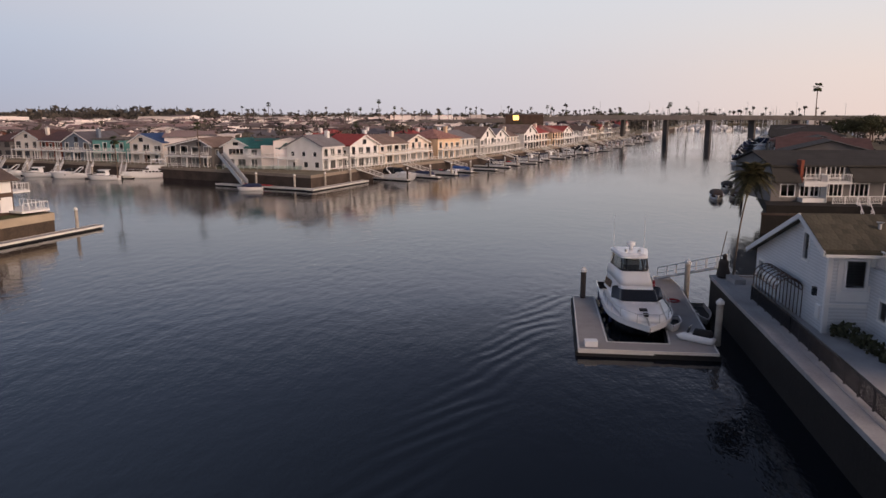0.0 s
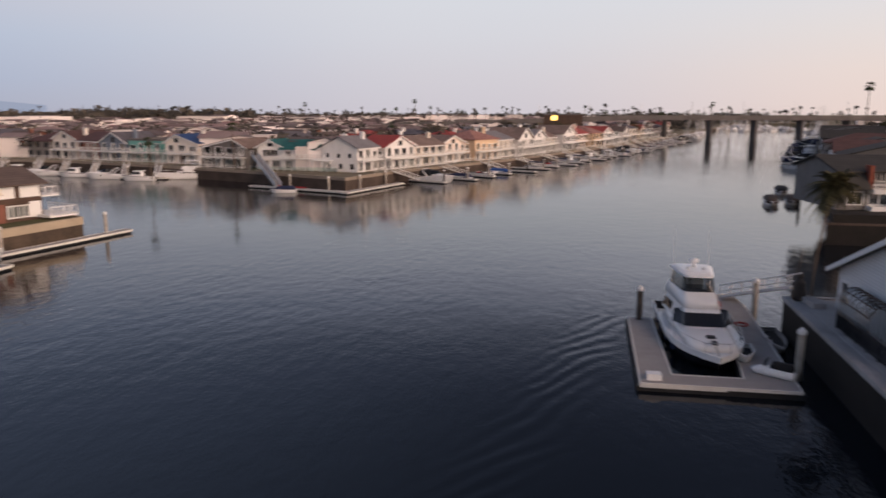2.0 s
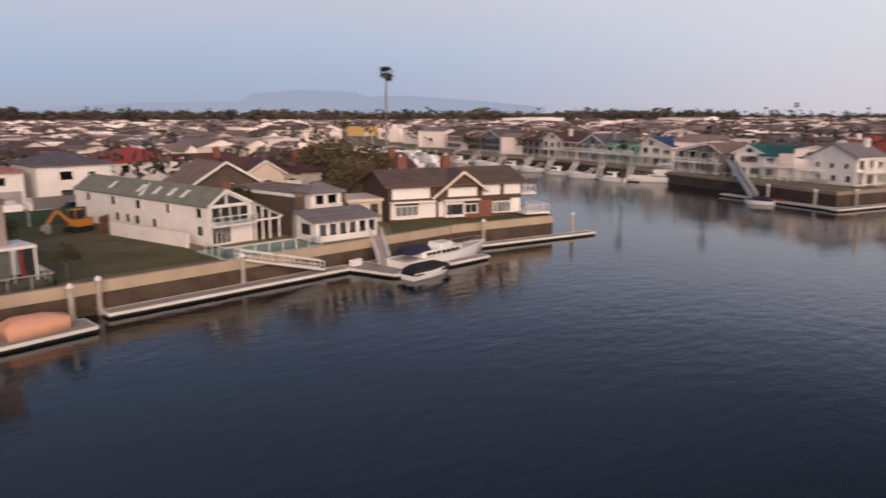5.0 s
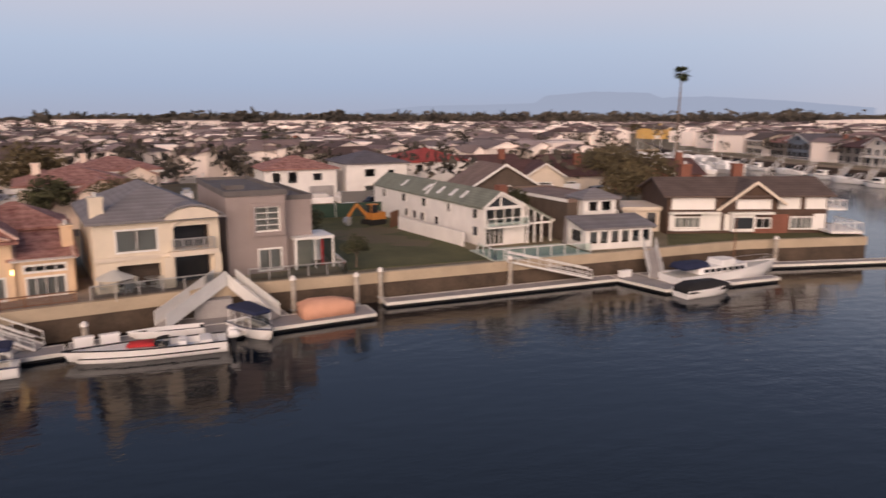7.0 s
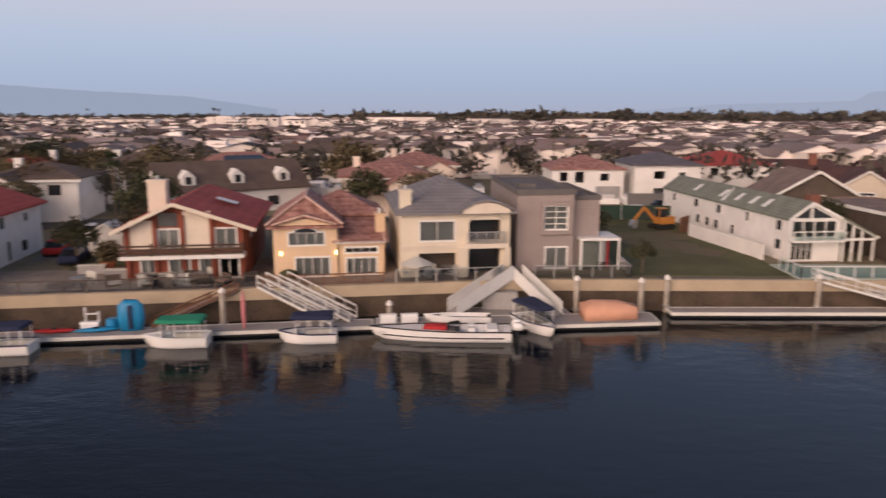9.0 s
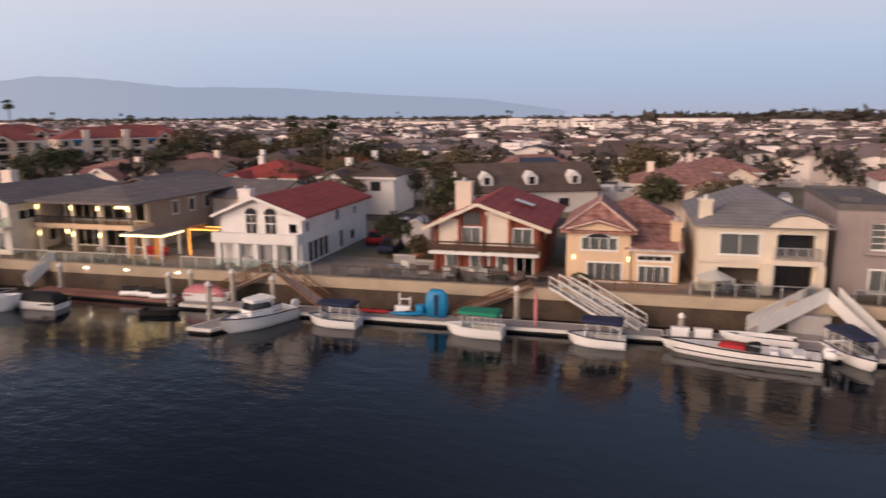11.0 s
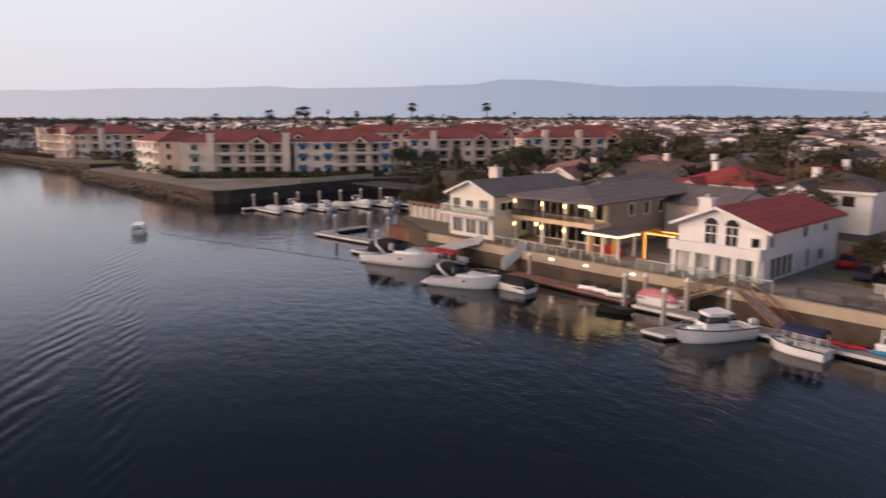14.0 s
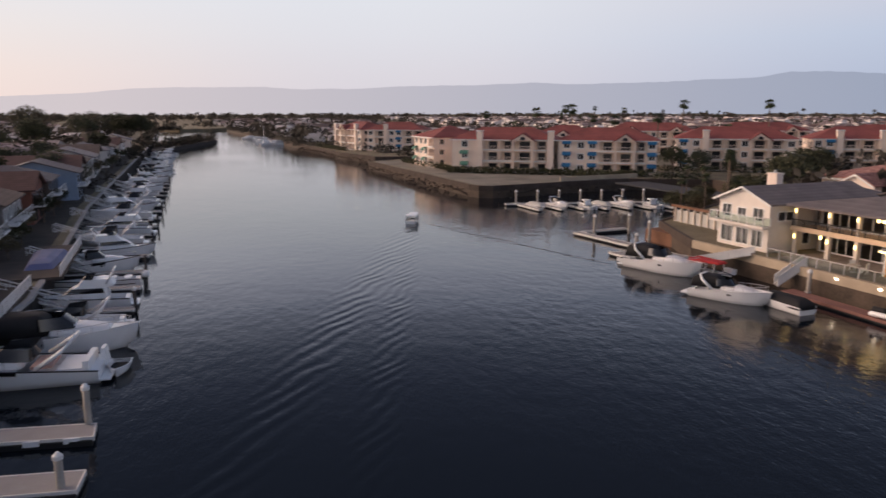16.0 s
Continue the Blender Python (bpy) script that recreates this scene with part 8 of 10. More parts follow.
for s in (-47, -23.5, 0, 23, 46):
    for t0, t1 in ((-3.6, 3.6),):
        pr.prism([bp(s - 0.5, t0, 0)[:2], bp(s - 0.5, t1, 0)[:2], bp(s + 0.5, t1, 0)[:2], bp(s + 0.5, t0, 0)[:2]], -2, 11.5)
part("piers", pr, M["bridge"], br)
lp = MB()
for k in range(17):
    s = -200 + 26 * k
    z = 12.8 - max(0, abs(s - 5) - 55) * 0.032
    lp.tube([bp(s, -5.6, z), bp(s, -5.6, z + 7.5)], [0.12, 0.08], 5).bar(bp(s, -5.6, z + 7.5), bp(s, -3.8, z + 7.7), 0.12)
part("stanchions", lp, M["metal"], br, "lamp post on the bridge")


# ---- crowded marina berths seen small and far off ----
fb = MB()
rf2 = random.Random(91)


def far_boat(x, y, a):
    """A small white hull with a cabin and, for some, a mast."""
    L, b_ = rf2.uniform(7, 11), rf2.uniform(1.2, 1.6)
    ca, sa = math.cos(radians(a)), math.sin(radians(a))

    def at(p, q, z):
        return (x + p * ca - q * sa, y + p * sa + q * ca, z)

    lo, up = [(-L / 2, -b_ * 0.8), (L * 0.2, -b_ * 0.8), (L * 0.45, 0), (L * 0.2, b_ * 0.8), (-L / 2, b_ * 0.8)], [(-L / 2, -b_), (L * 0.2, -b_), (L * 0.5, 0), (L * 0.2, b_), (-L / 2, b_)]
    for z0, z1, r0, r1 in ((0.02, 1.2, lo, up), (1.2, rf2.uniform(1.9, 2.8), [(-L * 0.3, -b_ * 0.7), (L * 0.15, -b_ * 0.7), (L * 0.25, 0), (L * 0.15, b_ * 0.7), (-L * 0.3, b_ * 0.7)], [(-L * 0.26, -b_ * 0.6), (L * 0.06, -b_ * 0.6), (L * 0.12, 0), (L * 0.06, b_ * 0.6), (-L * 0.26, b_ * 0.6)])):
        fb.quad(*[at(*p, z1) for p in r1])
        for i in range(5):
            j = (i + 1) % 5
            fb.quad(at(*r0[i], z0), at(*r0[j], z0), at(*r1[j], z1), at(*r1[i], z1))
    if rf2.random() < (0.8 if x > 380 else 0.25):
        fb.tube([at(0.3, 0, 1.2), at(0.3, 0, rf2.uniform(12, 21) if x > 560 else rf2.uniform(8, 13))], [0.09, 0.06], 4)


for k in range(46):
    far_boat(400 + 5.2 * k, -68 - 1.2 * k + rf2.uniform(-4, 3), -100 + rf2.uniform(-8, 8))
for k in range(40):
    far_boat(405 + 6 * k, -137 - 2.05 * k + rf2.uniform(0, 5), 80 + rf2.uniform(-8, 8))
for k in range(170):
    far_boat(600 + rf2.uniform(0, 280), -128 - rf2.uniform(0, 90), rf2.uniform(0, 360))
for r_ in range(6):
    for k in range(7):
        far_boat(118 + 7 * r_ + k * 5.4, 158 + 12 * r_ + rf2.uniform(-1, 1), 90 + rf2.choice((0, 180)))
for k in range(34):
    far_boat(-402 - 3.2 * k, -3 - 0.5 * k - rf2.uniform(0, 14), 100 + rf2.uniform(-20, 20))
solo("far_moored_boats", fb, mat("far_hulls", (0.72, 0.72, 0.72), 0.4, 0.1, island=0.5), "crowded small white boats in the far marinas", "boats", kind="stuff")

# ---- apartment peninsula to the west ----
def apartment(label, x, y, rot, bays, d=13.0, name="apartment_building", far=False):
    """Three storeys of bays: b loggia with balcony, g gabled loggia standing forward, w window, a window under an awning, e end wall with arched windows, p chimney pier."""
    t = thing(name, label, "building", pose(x, y, 2.6, 0, 0, rot), "apartment blocks")
    sh, n = 2.8, 3
    h, w = sh * n, sum(bw for _, bw in bays)
    wall, u = MB(), 0.0
    holes, todo = [], []
    for kind, bw in bays:
        for s in range(n):
            z = s * sh
            if kind in "bg":
                holes.append((u + 0.3, z + 0.22, bw - 0.6, 2.15))
            elif kind in "wae":
                ww = min(1.5, bw - 0.8)
                holes.append((u + bw / 2 - ww / 2, z + 0.75, ww, 1.45))
        todo.append((kind, u, bw))
        u += bw
    wall.wall((0, 0, 0), (1, 0, 0), w, h, holes, 1.5)
    wall.wall((w, 0, 0), (0, 1, 0), d, h, []).wall((w, d, 0), (-1, 0, 0), w, h, []).wall((0, d, 0), (0, -1, 0), d, h, [])
    b = part("wall", wall, M["apt"], t)
    part("roof", roof_mb("hip", w, d, h, 2.7, 0.6), M["r_apt"], b)
    part("eaves_board", MB().box(-0.62, w + 0.62, -0.68, -0.58, h - 0.38, h - 0.12), M["trim"], b)
    for s in range(n):
        for sd, x0 in ((-0.04, 0.0), (0.0, w)):
            for k in range(3):
                part("window", MB().box(x0 + sd, x0 + sd + 0.04, 1.8 + k * (d - 4) / 2.4, 3.0 + k * (d - 4) / 2.4, s * sh + 0.8, s * sh + 2.1), M["darkwin"], b)
    for kind, u, bw in todo:
        if kind == "p":
            pr_ = part("chimney", MB().box(u, u + bw, -0.75, 0.6, 0, h + 1.9), M["apt"], b)
            part("cap", MB().box(u - 0.12, u + bw + 0.12, -0.87, 0.72, h + 1.9, h + 2.15), M["trim"], pr_)
            continue
        fwd = 1.0 if kind == "g" else 0.35
        for s in range(n):
            z = s * sh
            if kind in "bg":
                part("loggia_back", MB().box(u + 0.25, u + bw - 0.25, 1.48, 1.6, z + 0.1, z + 2.5), M["aptshade"], b)
                part("glass_door", MB().box(u + bw * 0.28, u + bw * 0.78, 1.42, 1.47, z + 0.25, z + 2.15), M["darkwin"], b)
                bl = part("balcony", MB().box(u + 0.05, u + bw - 0.05, -fwd, 0.0, z - 0.08, z + 0.22), M["trim"], b)
                k_ = int(bw / 0.42)
                us = [q for k in range(k_ + 1) for q in (u + 0.1 + k * (bw - 0.26) / k_, u + 0.16 + k * (bw - 0.26) / k_)]
                rl = lattice(us, [z + 0.2, z + 0.3, z + 1.03, z + 1.12], -fwd + 0.03, -fwd + 0.08)
                part("railing", rl, M["apt"], bl)
            else:
                ww = min(1.5, bw - 0.8)
                x0 = u + bw / 2 - ww / 2
                wn = part("window", lattice([x0 - 0.1, x0 + 0.06, x0 + ww / 2 - 0.04, x0 + ww / 2 + 0.04, x0 + ww - 0.06, x0 + ww + 0.1], [z + 0.65, z + 0.83, z + 2.12, z + 2.3], -0.06, 0.1), M["trim"], b)
                part("pane", MB().box(x0 + 0.04, x0 + ww - 0.04, 0.06, 0.1, z + 0.8, z + 2.15), M["darkwin"], wn)
                if kind == "e" and s:
                    part("arch_head", MB().sweep([(x0 + ww / 2 + 0.75 * math.cos(a), z + 2.2 + 0.6 * math.sin(a)) for a in [math.pi * k / 8 for k in range(9)]], -0.05, 0.05), M["darkwin"], wn)
                if kind == "a" and s < 3 or kind == "e" and s < 2:
                    aw = []
                    for a in (0, 0.4, 0.8, 1.2, 1.5):
                        aw.append([(x0 - 0.35, -0.05 - 1.1 * math.sin(a), z + 1.75 + 0.95 * math.cos(a)), (x0 + ww + 0.35, -0.05 - 1.1 * math.sin(a), z + 1.75 + 0.95 * math.cos(a)), (x0 + ww + 0.35, -0.05 - 1.0 * math.sin(a), z + 1.70 + 0.9 * math.cos(a)), (x0 - 0.35, -0.05 - 1.0 * math.sin(a), z + 1.70 + 0.9 * math.cos(a))])
                    part("awning", loft(aw), M["awning"] if kind == "a" else M["awngreen"], wn, "curved canvas awning")
        if kind == "g":
            cl = MB().box(u, u + 0.4, -1.05, -0.65, 0, h).box(u + bw - 0.4, u + bw, -1.05, -0.65, 0, h)
            part("columns", cl, M["apt"], b)
            gb = part("gable", MB().sweep([(u - 0.1, h - 0.35), (u + bw + 0.1, h - 0.35), (u + bw / 2, h + 1.3)], -1.1, 3.5), M["apt"], b)
            part("arch_panel", MB().sweep([(u + bw / 2 + 0.7 * math.cos(a), h - 0.2 + 0.8 * math.sin(a)) for a in [math.pi * k / 8 for k in range(9)]], -1.14, -1.1), M["darkwin"], gb)
            part("gable_roof", MB().sweep([(u - 0.6, h - 0.55), (u + bw / 2, h + 1.42), (u + bw + 0.6, h - 0.55), (u + bw + 0.6, h - 0.35), (u + bw / 2, h + 1.62), (u - 0.6, h - 0.35)], -1.4, 3.6), M["r_apt"], gb)
        elif kind == "b" and not far:
            part("downpipe", MB().tube([(u + bw, -0.1, 0), (u + bw, -0.1, h - 0.2)], [0.07, 0.07], 5), M["aptshade"], b)
    return t


apartment("three-storey cream stucco apartment block with red tile roof and stacked balconies", -184.0, 37.3, 62, [("e", 6.6), ("p", 1.5), ("b", 4.4), ("b", 3.4), ("g", 5.2), ("b", 3.6), ("p", 1.5)])
apartment("three-storey apartment block with red roof and blue awnings", -171.2, 61.4, 62, [("a", 4.2), ("w", 2.6), ("a", 3.0), ("b", 4.0), ("g", 4.6), ("b", 2.8), ("a", 2.4)])
apartment("narrow end wing of the apartments with arched windows and red roof", -211, 32.0, 11, [("e", 4.0), ("w", 3.0), ("e", 4.0), ("b", 4.0)], 16)
apartment("three-storey apartment block with red roof and blue awnings", -174.6, 95.6, 62, [("a", 3.4), ("w", 3.0), ("p", 1.5), ("b", 4.0), ("b", 3.6), ("w", 2.4), ("g", 4.6), ("b", 3.6), ("w", 3.0)])
apartment("three-storey apartment block with red tile roof", -164.5, 128.4, 62, [("w", 2.6), ("a", 2.8), ("p", 1.5), ("b", 4.2), ("b", 4.2), ("p", 1.5), ("b", 4.2), ("a", 2.8), ("g", 4.6), ("w", 2.6)])
apartment("three-storey apartment block with red tile roof", -190, 158, 50, [("w", 3.0), ("b", 4.0), ("p", 1.5), ("b", 4.0), ("g", 4.6), ("b", 4.0), ("w", 3.0), ("b", 4.0)], far=True)
apartment("far three-storey apartment block with red roof", -311, 15.5, 20, [("p", 1.5), ("b", 4.0), ("p", 1.5), ("g", 4.6), ("b", 4.0), ("b", 4.0), ("p", 1.5), ("w", 3.0)], far=True)
apartment("far three-storey apartment block with red roof", -286, 26, 65, [("w", 3.0), ("b", 4.0), ("p", 1.5), ("w", 3.0), ("a", 3.0), ("b", 4.0), ("b", 4.0)], far=True)
apartment("far three-storey apartment block with red roof", -205, 66, 62, [("w", 3.0), ("b", 4.0), ("g", 4.6), ("b", 4.0), ("w", 3.0)], far=True)
apartment("far three-storey apartment block with red roof", -250, 110, 60, [("w", 3.0), ("b", 4.0), ("g", 4.6), ("b", 4.0), ("w", 3.0), ("b", 4.0), ("g", 4.6), ("b", 4.0)], far=True)
apartment("far three-storey apartment block with red roof", -238, 150, 75, [("w", 3.0), ("b", 4.0), ("g", 4.6), ("b", 4.0), ("w", 3.0), ("b", 4.0), ("g", 4.6), ("b", 4.0)], far=True)

# bank, hedge, wall and rock revetment of the apartment peninsula
rvt = MB()
rr = random.Random(3)
for (x0, y0), (x1, y1) in (((-148.5, 33.6), (-228, 20.0)), ((-252, 24.2), (-278, 15.1)), ((-278, 15.1), (-358, 1.1)), ((-145.8, 38), (-151.1, 56)), ((-151.7, 56), (-154.6, 72))):
    n = int(math.hypot(x1 - x0, y1 - y0) / 0.9)
    for i in range(n):
        for k in range(2):
            f = (i + rr.random()) / n
            nx, ny = (y1 - y0), -(x1 - x0)
            ln = math.hypot(nx, ny)
            o = 0.3 + 1.7 * rr.random()
            s_ = 1 if y1 < y0 else -1
            cx, cy, cz = x0 + (x1 - x0) * f - s_ * nx / ln * o, y0 + (y1 - y0) * f - s_ * ny / ln * o, 1.7 - o * 0.95 + rr.uniform(-0.1, 0.2)
            r = rr.uniform(0.22, 0.45)
            kk = len(rvt.v)
            rvt.v += [(cx + r * rr.uniform(0.7, 1.1) * a, cy + r * rr.uniform(0.7, 1.1) * b, cz + r * 0.7 * rr.uniform(0.7, 1.1) * c) for a, b, c in ((1, 0, 0), (0, 1, 0), (-1, 0, 0), (0, -1, 0), (0, 0, 1), (0, 0, -1))]
            rvt.f += [tuple(kk + j for j in q) for q in ((0, 1, 4), (1, 2, 4), (2, 3, 4), (3, 0, 4), (1, 0, 5), (2, 1, 5), (3, 2, 5), (0, 3, 5))]
solo("rock_revetment", rvt, M["darkwall"], "dark rock slope along the waterline", "rocks", kind="stuff")
sheet("pavement_west", [(-149.8, 34.6), (-147.4, 35.6), (-146.6, 37.6), (-152.2, 57), (-155.4, 70), (-162, 68), (-176, 42), (-226, 31), (-227, 22)], 2.58, M["bank"], "olive-grey gravel shore strip in front of the apartments", "pavement")
wl = solo("garden_wall", MB().prism([(-152.6, 55), (-157.4, 76), (-157.8, 76), (-153.0, 55)], 2.5, 3.5), M["concrete"], "low pale wall by the boat slips", "wall")

# boat slips of the inlet
dock("white main walkway of the boat slips", strip((-134.0, 36.4), (-131.0, 64), -1.6))
for k in range(7):
    y = 38 + 4.2 * k
    x = -133.6 + 0.11 * (y - 36)
    dock("white finger dock of the boat slips", [(x, y), (x + 9.5, y + 1.6), (x + 9.4, y + 2.4), (x - 0.1, y + 0.8)])
    if k < 6:
        sb_ = (cruiser if k % 3 == 1 else covered_boat if k % 3 == 0 else pilothouse)("white cabin boat in its slip", *((x + 5, y + 3.4, 10) if k % 3 == 1 else (M["curtain"], x + 5, y + 3.4, 10, 0, 7.0, 2.6) if k % 3 == 0 else (x + 5, y + 3.4, 190)))
        sb_.matrix_basis = sb_.matrix_basis @ Matrix.Scale(0.74, 4)
    pile(x + 0.2, y + 0.4, 2.8)

# ---- trees ----
def leaf_cloud(mb, rnd, c, r, n, size, flat=0.8):
    """n small leaf clumps, each a pair of crossed quads, through a ball."""
    for _ in range(n):
        d = Vector((rnd.gauss(0, 1), rnd.gauss(0, 1), rnd.gauss(0, 1))).normalized() * (r * rnd.uniform(0.45, 1.05))
        p = Vector(c) + Vector((d.x, d.y, d.z * flat))
        s = size * rnd.uniform(0.6, 1.4)
        a = Vector((rnd.gauss(0, 1), rnd.gauss(0, 1), rnd.gauss(0, 1))).normalized()
        b = a.orthogonal().normalized()
        mb.quad(p - a * s, p + b * s * 0.6, p + a * s, p - b * s * 0.6)


def broadleaf(name, label, seed, h, r, leaf, m, n=1500):
    rnd = random.Random(seed)
    t = thing(name, label, "tree", m, "trees")
    tr = MB().tube([(0, 0, 0), (0.05, 0, h * 0.2), (0.1, 0.05, h * 0.42)], [h * 0.035, h * 0.026, h * 0.02], 8)
    cr = MB()
    for k in range(6):
        a = k * 1.05 + rnd.uniform(-0.3, 0.3)
        e = Vector((math.cos(a) * r * 0.6, math.sin(a) * r * 0.6, h * rnd.uniform(0.55, 0.8)))
        tr.tube([(0.1, 0.05, h * 0.38), tuple(e * 0.5 + Vector((0, 0, h * 0.22))), tuple(e)], [h * 0.016, h * 0.01, h * 0.004], 5)
        leaf_cloud(cr, rnd, e, r * rnd.uniform(0.38, 0.55), n // 7, h * 0.03)
    leaf_cloud(cr, rnd, (0, 0, h * 0.8), r * 0.6, n // 4, h * 0.03)
    part("trunk", tr, M["trunk"], t)
    part("crown", cr, leaf, t)
    return t


def palm(label, h, m, seed, fine=False, lean=0.0, feather=False, size=1.0, stem=1.0):
    rnd = random.Random(seed)
    t = thing("palm_tree", label, "palm", m, "palms")
    pts = [(lean * (k / 6) ** 2, 0, h * k / 6) for k in range(7)]
    part("trunk", MB().tube(pts, [0.2 * size * stem, 0.15 * size * stem] + [(0.13 * size - 0.008 * k) * stem for k in range(5)], 8), M["trunk"], t, smooth=True)
    cr = MB()
    o = Vector(pts[-1])
    nf = 34 if not feather else 54
    for k in range(nf):
        a = k * 2.399 + rnd.uniform(-0.2, 0.2)
        el = rnd.uniform(-0.9, 1.2) if not feather else rnd.uniform(-0.8, 1.25)
        d = Vector((math.cos(a) * math.cos(el), math.sin(a) * math.cos(el), math.sin(el)))
        s = d.cross(Vector((0, 0, 1))).normalized()
        if feather:
            L = 2.3 * size * rnd.uniform(0.8, 1.1)
            rib = [o + d * (L * q) + Vector((0, 0, -0.9 * L * q * q * 0.6)) for q in (0, 0.2, 0.4, 0.6, 0.8, 1.0)]
            cr.tube(rib, [0.03, 0.025, 0.02, 0.015, 0.01, 0.005], 4, False)
            for i in range(1, 22):
                q = i / 22
                j = min(int(q * 5), 4)
                p = rib[j].lerp(rib[j + 1], q * 5 - j)
                w = 0.55 * size * math.sin(math.pi * min(q + 0.12, 1) ** 0.8) + 0.1
                for sd in (1, -1):
                    e = p + s * (sd * w) + Vector((0, 0, -0.35 * w)) + d * (0.25 * w)
                    g = d * 0.085 * size
                    cr.quad(p - g, e, p + g)
        else:
            L = 1.15 * size * rnd.uniform(0.85, 1.1)
            p = o + d * (L * 0.55)
            n = 8 if fine else 5
            for i in range(n):
                q = (i / (n - 1) - 0.5) * 2.0
                e = p + (d * math.cos(q) + s * math.sin(q)) * (L * 0.75) + Vector((0, 0, -0.18 * L))
                g = (s * math.cos(q) - d * math.sin(q)) * 0.11 * L
                cr.quad(p, (p + e) / 2 + g, e, (p + e) / 2 - g)
            cr.bar(o, p, 0.04)
    part("crown", cr, M["dryfrond"] if feather else M["frond"], t)
    if fine and not feather:
        sk = MB()
        for k in range(26):
            a = k * 2.399
            sk.quad(o + Vector((0, 0, 0.1)), o + Vector((math.cos(a) * 0.5, math.sin(a) * 0.5, -0.7 * size)), o + Vector((math.cos(a + 0.35) * 0.42, math.sin(a + 0.35) * 0.42, -1.2 * size)))
        part("dead_skirt", sk, M["trunk"], t)
    return t


palm("leaning feather palm at the end of the near walk", 8.0, pose(44.6, -19.0, 2.56, 0, 0, -80), 1, True, 0.9, True, 0.92, 0.55)
palm("very tall fan palm standing above the roofs", 27.0, pose(163, 199, 2.5), 3, True, 0.6, False, 2.2)
palm("very tall fan palm by the bridge", 27.0, pose(431, -169.5, 2.5), 4, True, 0.4, False, 2.2)
lp_ = thing("leaning_pole", "thin bare pole leaning beside the palm", "pole", Matrix.Translation((44.9, -18.3, 2.56)))
part("shaft", MB().tube([(0.6, 0.3, 0), (0.0, -0.1, 3.6)], [0.04, 0.03], 6), M["trunk"], lp_)
pv = [palm("tall fan palm with small round crown", hh, pose(x, y, 2.5), 5 + i, False, 0.4, False, 1.7) for i, (hh, x, y) in enumerate(((19, 560, 205), (16, -420, 200), (12, 520, 60), (22, 590, 120)))]
bv = [broadleaf("broadleaf_tree", "dense dark green street tree", 20, 7.5, 3.4, M["leaf"], pose(-33.5, 76, 2.5)),
      broadleaf("broadleaf_tree", "rounded olive-brown garden tree", 21, 9.0, 4.6, M["olive"], pose(66, 95, 2.5)),
      broadleaf("broadleaf_tree", "small dark green garden tree", 22, 5.0, 2.2, M["leaf"], pose(-62, 84, 2.5), 1100),
      broadleaf("broadleaf_tree", "broad olive-green garden tree", 23, 6.5, 3.8, M["olive"], pose(-58, 95, 2.5), 1300)]
rq = random.Random(77)


def plant(kind, x, y, s=1.0):
    o = copy_thing((bv + pv)[kind], pose(x, y, 2.5, 0, 0, rq.uniform(0, 360)))
    o.scale = (s, s, s)
    return o


